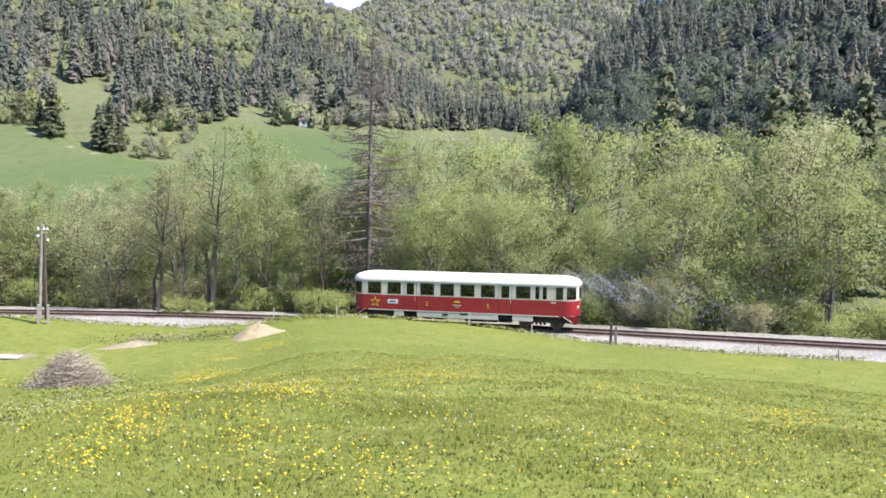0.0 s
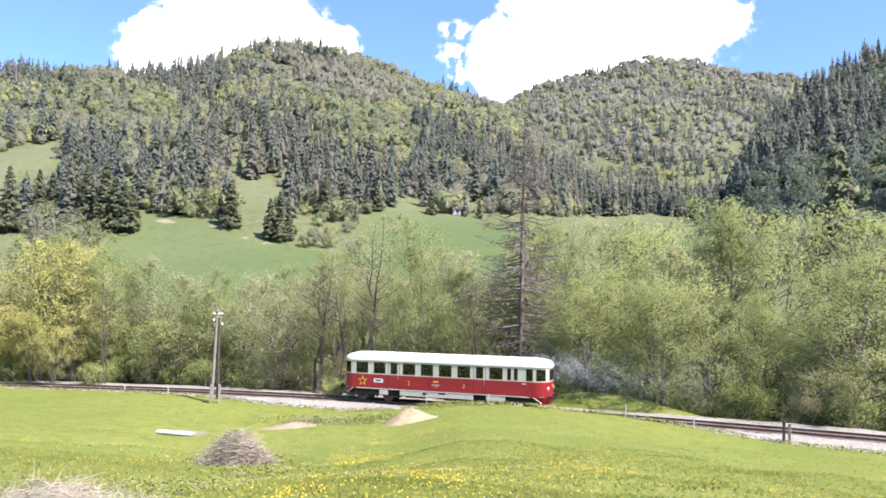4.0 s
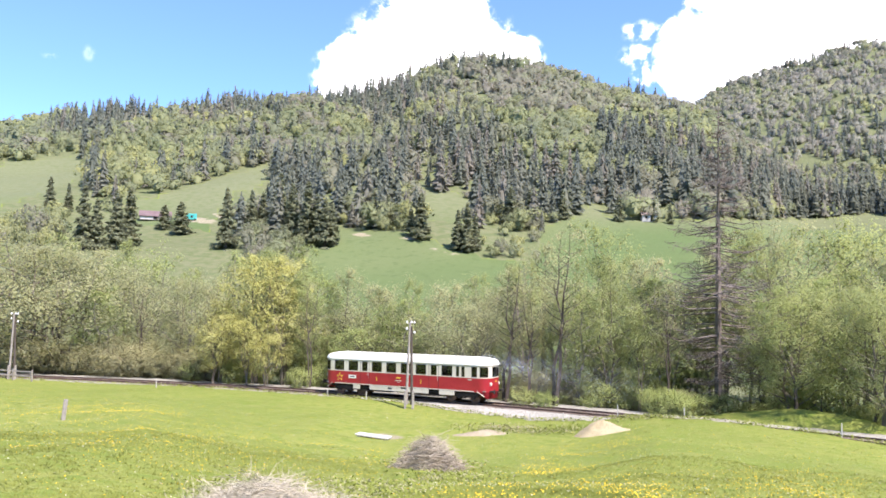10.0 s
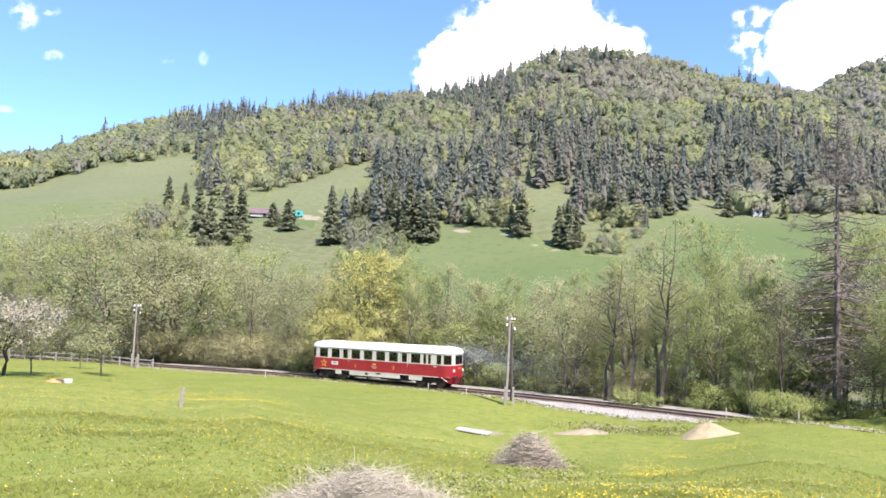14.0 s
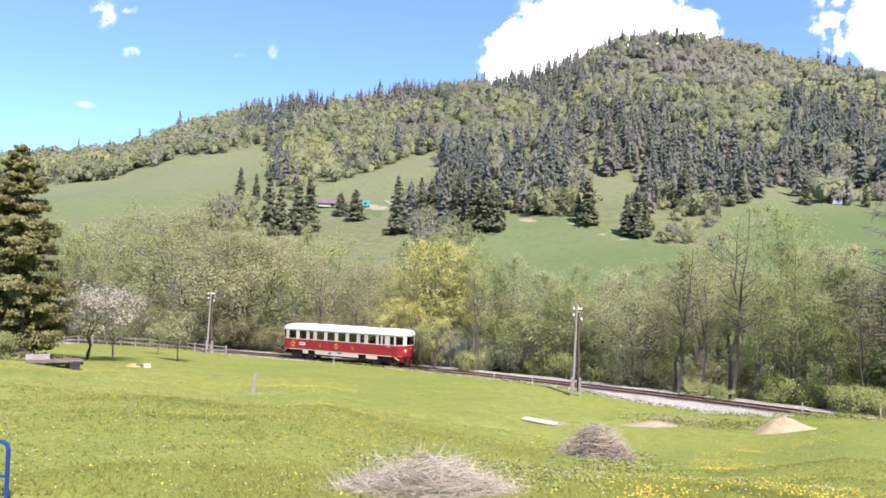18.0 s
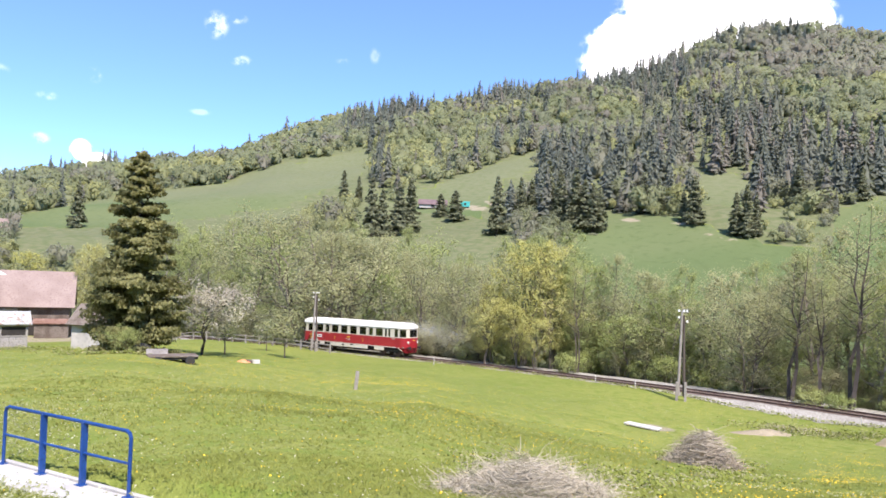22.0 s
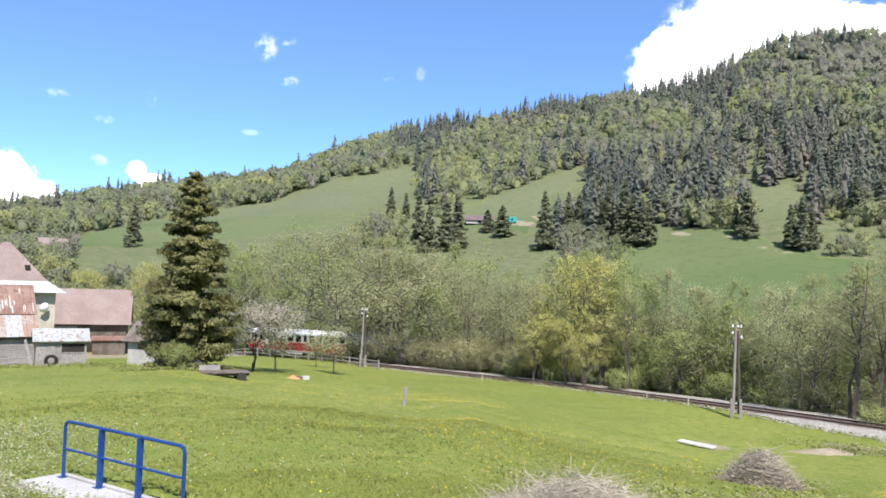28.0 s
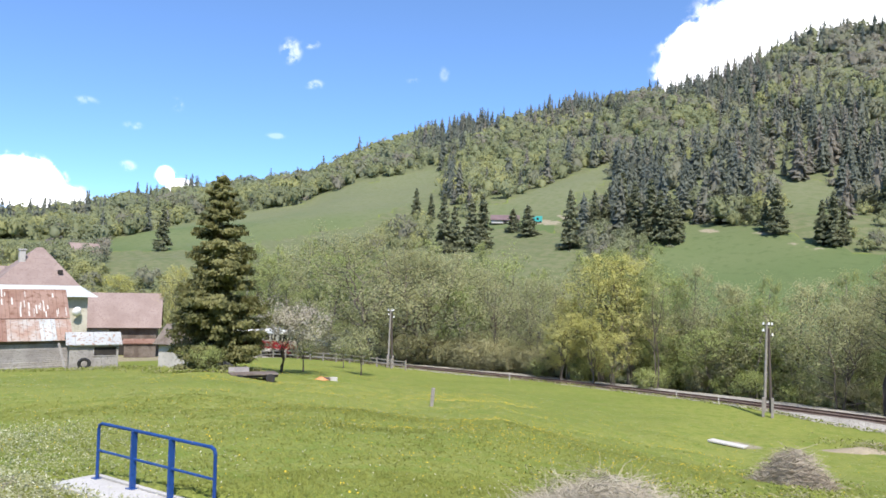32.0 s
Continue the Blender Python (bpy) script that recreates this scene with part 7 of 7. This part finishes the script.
def blades(name, label, n, r0, r1, height, width, per, material, seed, power=2.0):
    rng = np.random.default_rng(seed)
    a, r, x, y = visible_meadow(n, r0, r1, rng, power)
    clump = np.sin(x * 1.7 + np.sin(y * 0.9) * 2) * np.sin(y * 1.3 + 1) + rng.normal(size=len(x)) * 0.5
    keep = clump > -1.6
    x, y = x[keep], y[keep]
    z = ground(x, y) + EYE
    m = len(x)
    tall = height * np.clip(0.75 + 0.25 * clump[keep], 0.45, 1.4)
    p = np.repeat(np.stack([x, y, z], 1), per, 0) + rng.normal(size=(m * per, 3)) * np.array([0.06, 0.06, 0]) * (height / 0.16)
    h = np.repeat(tall, per) * rng.uniform(0.6, 1.2, m * per)
    ang = rng.uniform(0, 6.28, m * per)
    side = np.stack([np.cos(ang), np.sin(ang), np.zeros(m * per)], 1) * width * rng.uniform(0.7, 1.3, m * per)[:, None]
    bend = rng.normal(size=(m * per, 3)) * np.array([0.7, 0.7, 0]) * h[:, None]
    tip = p + bend + np.array([0, 0, 1.0]) * h[:, None]
    v = np.stack([p - side, p + side, tip], 1).reshape(-1, 3)
    v[:, 2] -= 0.01
    tri = v.reshape(-1, 3, 3)
    # every blade turns its upper face to the path
    down = np.einsum("ij,ij->i", np.cross(tri[:, 1] - tri[:, 0], tri[:, 2] - tri[:, 0]), np.array([0, 0, 5.0]) - tri[:, 0] * np.array([1, 1, 0])) < 0
    tri[down] = tri[down][:, ::-1]
    v = tri.reshape(-1, 3)
    soft = np.array([0, 0, 1.0]) + rng.normal(size=(len(v) // 3, 3)) * 0.25
    me = mesh_from(name, v, np.arange(len(v)).reshape(-1, 3), material, normals=np.repeat(soft, 3, 0))
    tagged(new(name, me), label, "grass", kind="stuff")


BLADE = foliage("grass_blades", (0.21, 0.25, 0.046), (0.30, 0.325, 0.08), (0.25, 0.285, 0.058), 0.3, scale=0.25)
PETAL = surface("dandelion_yellow", (0.74, 0.50, 0.02), (0.80, 0.57, 0.035), 3, 40, (0.66, 0.42, 0.02), 0.7, bump=0.2)
PUFF = surface("pale_seed_heads", (0.50, 0.51, 0.34), (0.60, 0.60, 0.44), 3, 40, None, 0.9, bump=0.0)
blades("grass", "short green meadow grass near the path", 42000, 5.5, 16, 0.085, 0.010, 4, BLADE, 61)
blades("grass", "green meadow grass across the slope", 46000, 16, 34, 0.08, 0.018, 3, BLADE, 62)
blades("grass", "green meadow grass towards the line", 44000, 34, 92, 0.06, 0.038, 2, BLADE, 63)
# drifts of dandelions: azimuth, distance, spread across, spread along, count
DRIFTS = [(-13.5, 40.0, 5.0, 8.0, 420), (-15.5, 33.0, 4.0, 6.0, 300), (-10.5, 43.0, 4.0, 4.0, 160), (-14.1, 34.7, 4.0, 13.1, 260), (-9.7, 14.4, 7.9, 6.5, 200), (-20.1, 12.6, 5.0, 4.0, 170), (-23.3, 10.2, 4.4, 3.2, 150), (-13.0, 10.1, 3.7, 3.0, 60), (-0.1, 25.4, 3.8, 13.2, 110), (-0.1, 8.4, 15.2, 1.9, 110),
          (-2.0, 18.0, 18.4, 26.0, 620), (24.5, 45.0, 5.4, 14.0, 380), (26.2, 16.6, 4.2, 5.6, 140), (19.9, 15.0, 17.7, 28.0, 340), (-29.7, 36.9, 4.6, 18.2, 150), (-12.2, 35.2, 4.9, 17.5, 260), (2.4, 24.7, 4.2, 9.7, 90), (-28.3, 36.7, 1.6, 8.1, 80), (-20.7, 14.2, 4.5, 2.6, 60), (-31.7, 35.6, 8.1, 18.6, 200),
          (-46.0, 50.4, 6.0, 7.0, 520), (-43.0, 47.0, 9.0, 9.0, 300), (-58.0, 48.0, 20.0, 6.0, 520), (-66.0, 46.0, 12.0, 5.0, 220), (-52.0, 60.0, 15.0, 14.0, 300), (-61.5, 65.0, 5.0, 5.0, 320), (-55.0, 72.0, 12.0, 8.0, 240), (-40.0, 30.0, 16.0, 20.0, 420), (-56.0, 36.0, 34.0, 26.0, 900), (-47.0, 32.0, 20.0, 22.0, 520)]


def flowers(name, label, spots, radius, material, seed, lift):
    rng = np.random.default_rng(seed)
    x, y = spots
    n, k = len(x), 5
    z = ground(x, y) + EYE + lift * rng.uniform(0.6, 1.2, n)
    ang = np.arange(k) * 2 * np.pi / k
    rad = radius * rng.uniform(0.7, 1.25, n)
    tilt = rng.normal(size=(n, 2)) * 0.35
    ring = np.stack([np.cos(ang), np.sin(ang)], 1)
    v = np.zeros((n, k + 1, 3))
    v[:, :k, 0], v[:, :k, 1] = x[:, None] + ring[None, :, 0] * rad[:, None], y[:, None] + ring[None, :, 1] * rad[:, None]
    v[:, :k, 2] = z[:, None] + (ring[None, :, 0] * tilt[:, :1] + ring[None, :, 1] * tilt[:, 1:]) * rad[:, None]
    v[:, k] = np.stack([x, y, z + rad * 0.55], 1)
    i = np.arange(k)
    f = np.stack([i, (i + 1) % k, np.full(k, k)], 1)[None] + (np.arange(n) * (k + 1))[:, None, None]
    tagged(new(name, mesh_from(name, v.reshape(-1, 3), f.reshape(-1, 3), material)), label, "flowers", kind="stuff")


def build_flowers():
    rng = np.random.default_rng(71)
    xs, ys = [], []
    for a, r, sa, sr, n in DRIFTS:
        n = int(n * 2.2)
        aa, rr = a + rng.normal(size=n) * sa * 0.34, np.abs(r + rng.normal(size=n) * sr * 0.34)
        x, y = rr * np.sin(np.radians(aa)), rr * np.cos(np.radians(aa))
        tufts = np.sin(x * 1.1 + 2 * np.sin(y * 0.5)) * np.sin(y * 0.8 + 1.5 * np.sin(x * 0.6)) + rng.normal(size=n) * 0.5
        ok = (tufts > -0.1) & (rr > 6) & (rr < np.where(aa > -38, np.interp(aa, EDGE_AZ, EDGE_R) - 0.5, np.interp(aa, TAZ[ORDER], TR[ORDER]) - 5))
        xs.append((rr * np.sin(np.radians(aa)))[ok])
        ys.append((rr * np.cos(np.radians(aa)))[ok])
    a, r, x, y = visible_meadow(4200, 7, 60, rng, 1.5)
    xs.append(x)
    ys.append(y)
    flowers("dandelions", "yellow dandelions in drifts across the meadow", (np.concatenate(xs), np.concatenate(ys)), 0.0155, PETAL, 72, 0.11)
    a, r, x, y = visible_meadow(11000, 6.5, 60, rng, 1.5)
    flowers("daisies", "small pale flowers and seed heads in the meadow", (x, y), 0.0125, PUFF, 73, 0.11)


build_flowers()


def build_weeds():
    """Rank weeds with pale flowers beside the path."""
    rng = np.random.default_rng(81)
    n = 15000
    a, r = rng.normal(size=n) * 5.0 - 78.5, rng.uniform(8.5, 26, n)
    x, y = r * np.sin(np.radians(a)), r * np.cos(np.radians(a))
    ok = ~((x > -16.2) & (x < -9.5) & (y > 4.5 + (x + 16) * 0.22) & (y < 5.4 + (x + 16) * 0.22))
    x, y = x[ok], y[ok]
    z = ground(x, y) + EYE + rng.uniform(0.02, 0.28, len(x))
    c = np.stack([x, y, z], 1)
    up = np.array([0, 0, 1.0]) + rng.normal(size=c.shape) * 0.5
    v, f, soft = leaf_quads(c, up, 0.036, rng, 2.6, up)
    tagged(new("weeds", mesh_from("weeds", v, f, GREY_GREEN, normals=soft)), "rank grey-green weeds beside the path", "weeds", kind="stuff")
    k = rng.choice(len(x), 2600)
    flowers("weed_flowers", "small pale weed flowers beside the path", (x[k], y[k]), 0.015, PUFF, 83, 0.3)




def build_rank_grass():
    """Coarse weeds and dry stalks in the dip, round the brush piles and on the disturbed soil."""
    rng = np.random.default_rng(85)
    xs, ys = [], []
    for a, r, sa, sr, n in ((-28.5, 17.0, 3.5, 3.0, 900), (-22.5, 27.0, 3.0, 2.0, 500), (-24.5, 34.0, 4.0, 2.0, 350), (-18.0, 53.5, 3.5, 2.0, 900), (-14.0, 53.0, 2.0, 2.0, 350), (-36.0, 17.5, 5.0, 1.8, 600), (-8.0, 56.0, 2.5, 1.2, 400), (-74.0, 63.0, 8.0, 1.6, 700), (-66.3, 55.0, 3.0, 1.0, 500), (-69.5, 64.0, 5.0, 2.5, 400)):
        aa, rr = a + rng.normal(size=n) * sa * 0.6, r + rng.normal(size=n) * sr * 0.6
        xs.append(rr * np.sin(np.radians(aa)))
        ys.append(rr * np.cos(np.radians(aa)))
    aa = rng.uniform(-58, 31, 5200)
    rr = np.interp(aa, EDGE_AZ, EDGE_R) + rng.normal(size=5200) * 0.45 - 0.1 + 0.35 * np.sin(aa * 2.3) * np.sin(aa * 0.9)
    xs.append(rr * np.sin(np.radians(aa)))
    ys.append(rr * np.cos(np.radians(aa)))
    x, y = np.concatenate(xs), np.concatenate(ys)
    x, y = np.repeat(x, 2) + rng.normal(size=2 * len(x)) * 0.12, np.repeat(y, 2) + rng.normal(size=2 * len(y)) * 0.12
    tall = np.hypot(x, y) / 30
    c = np.stack([x, y, ground(x, y) + EYE + rng.uniform(0.02, 0.16, len(x)) * np.minimum(1.3, tall + 0.5)], 1)
    up = np.array([0, 0, 1.0]) + rng.normal(size=c.shape) * 0.5
    green = rng.uniform(size=len(x)) < 0.75
    for name, label, mat, pick, size in (("weeds", "green rank weeds in the dip of the meadow", BLADE, green, 0.055), ("dry_stalks", "pale dry grass stalks on disturbed soil", TWIGS, ~green, 0.045)):
        v, f, soft = leaf_quads(c[pick], up[pick], size * np.minimum(1.8, tall[pick] + 0.5), rng, 2.6 if name == "dry_stalks" else 1.7, up[pick])
        tagged(new(name, mesh_from(name, v, f, mat, normals=soft)), label, "weeds", kind="stuff")


build_weeds()
build_rank_grass()


# ---- exhaust smoke behind the railcar's leading cab ----
def smoke_material():
    m, nt, b = base_material("thin_blue_smoke", 1.0, 0.0, 0.0)
    b.inputs["Base Color"].default_value = (0.50, 0.56, 0.64, 1)
    clear, mx = nt.nodes.new("ShaderNodeBsdfTransparent"), nt.nodes.new("ShaderNodeMixShader")
    mx.inputs[0].default_value = 0.13
    nt.links.new(clear.outputs[0], mx.inputs[1])
    nt.links.new(b.outputs[0], mx.inputs[2])
    nt.links.new(mx.outputs[0], nt.nodes["Material Output"].inputs[0])
    return m


def build_smoke():
    """Loose flecks in a few drifting puffs, thinner and wider farther from the roof."""
    rng = np.random.default_rng(91)
    root = tagged(new("exhaust_smoke"), "thin bluish exhaust smoke trailing from a railcar", "smoke")
    mat = smoke_material()
    for x, y, z, sx, sz, n in ((0.6, 0.3, 3.4, 0.6, 0.35, 1500), (2.4, 1.2, 3.1, 1.2, 0.55, 4000), (5.2, 2.2, 2.6, 1.9, 0.85, 5000), (9.5, 3.0, 2.0, 2.4, 1.0, 3500)):
        c = rng.normal(size=(n, 3)) * np.array([sx, sx * 0.6, sz])
        c *= (1 + 0.25 * np.sin(c[:, :1] * 3.1 + c[:, 2:] * 4.0))
        v, f, soft = leaf_quads(c, rng.normal(size=(n, 3)), np.full(n, 0.075), rng, 1.2, np.tile(np.array([0, -0.3, 1.0]), (n, 1)))
        puff = mesh_part("puff", mesh_from("smoke_puff", v, f, mat, normals=soft), root)
        puff.matrix_basis = pose(x, y, z)
    return root


smoke = build_smoke()

# ---- what moves ----
RUN = [(0, 0), (3, -9.95), (6, -19.92), (9.5, -31.9), (13, -43.86), (16, -53.9), (19, -63.81), (21, -70.4), (23, -76.86), (25, -83.77), (27.5, -91.4), (28, -93.0), (29, -96.4), (30, -99.86), (31, -103.4), (32, -107)]


def motions():
    rows = []
    for t in np.arange(0, 32.01, 0.5):
        u = float(np.interp(t, [k[0] for k in RUN], [k[1] for k in RUN]))
        a, b = on_track(u + 2.5), on_track(u + 14.0)
        d = (b - a) / np.linalg.norm(b - a)
        c = (a + b) / 2
        rows.append((float(t), pose(c[0], c[1], c[2] + EYE, 0, -math.degrees(math.asin(d[2])), math.degrees(math.atan2(d[1], d[0])))))
    walk(railcar, rows)
    trail = []
    for t, m in rows:
        u = float(np.interp(t, [k[0] for k in RUN], [k[1] for k in RUN]))
        c, th = on_track(u + 15.0), float(np.interp(u + 15.0, U, TH))
        trail.append((t, pose(c[0], c[1], c[2] + EYE, 0, 0, math.degrees(th))))
    walk(smoke, trail)
    for w, x in wheelsets:
        turns = []
        for k in range(161):
            t = k * 0.2
            u = float(np.interp(t, [q[0] for q in RUN], [q[1] for q in RUN]))
            turns.append((t, Matrix.Translation((x, 0, 0.45)) @ Matrix.Rotation(u / 0.45, 4, "Y")))
        walk(w, turns)


motions()
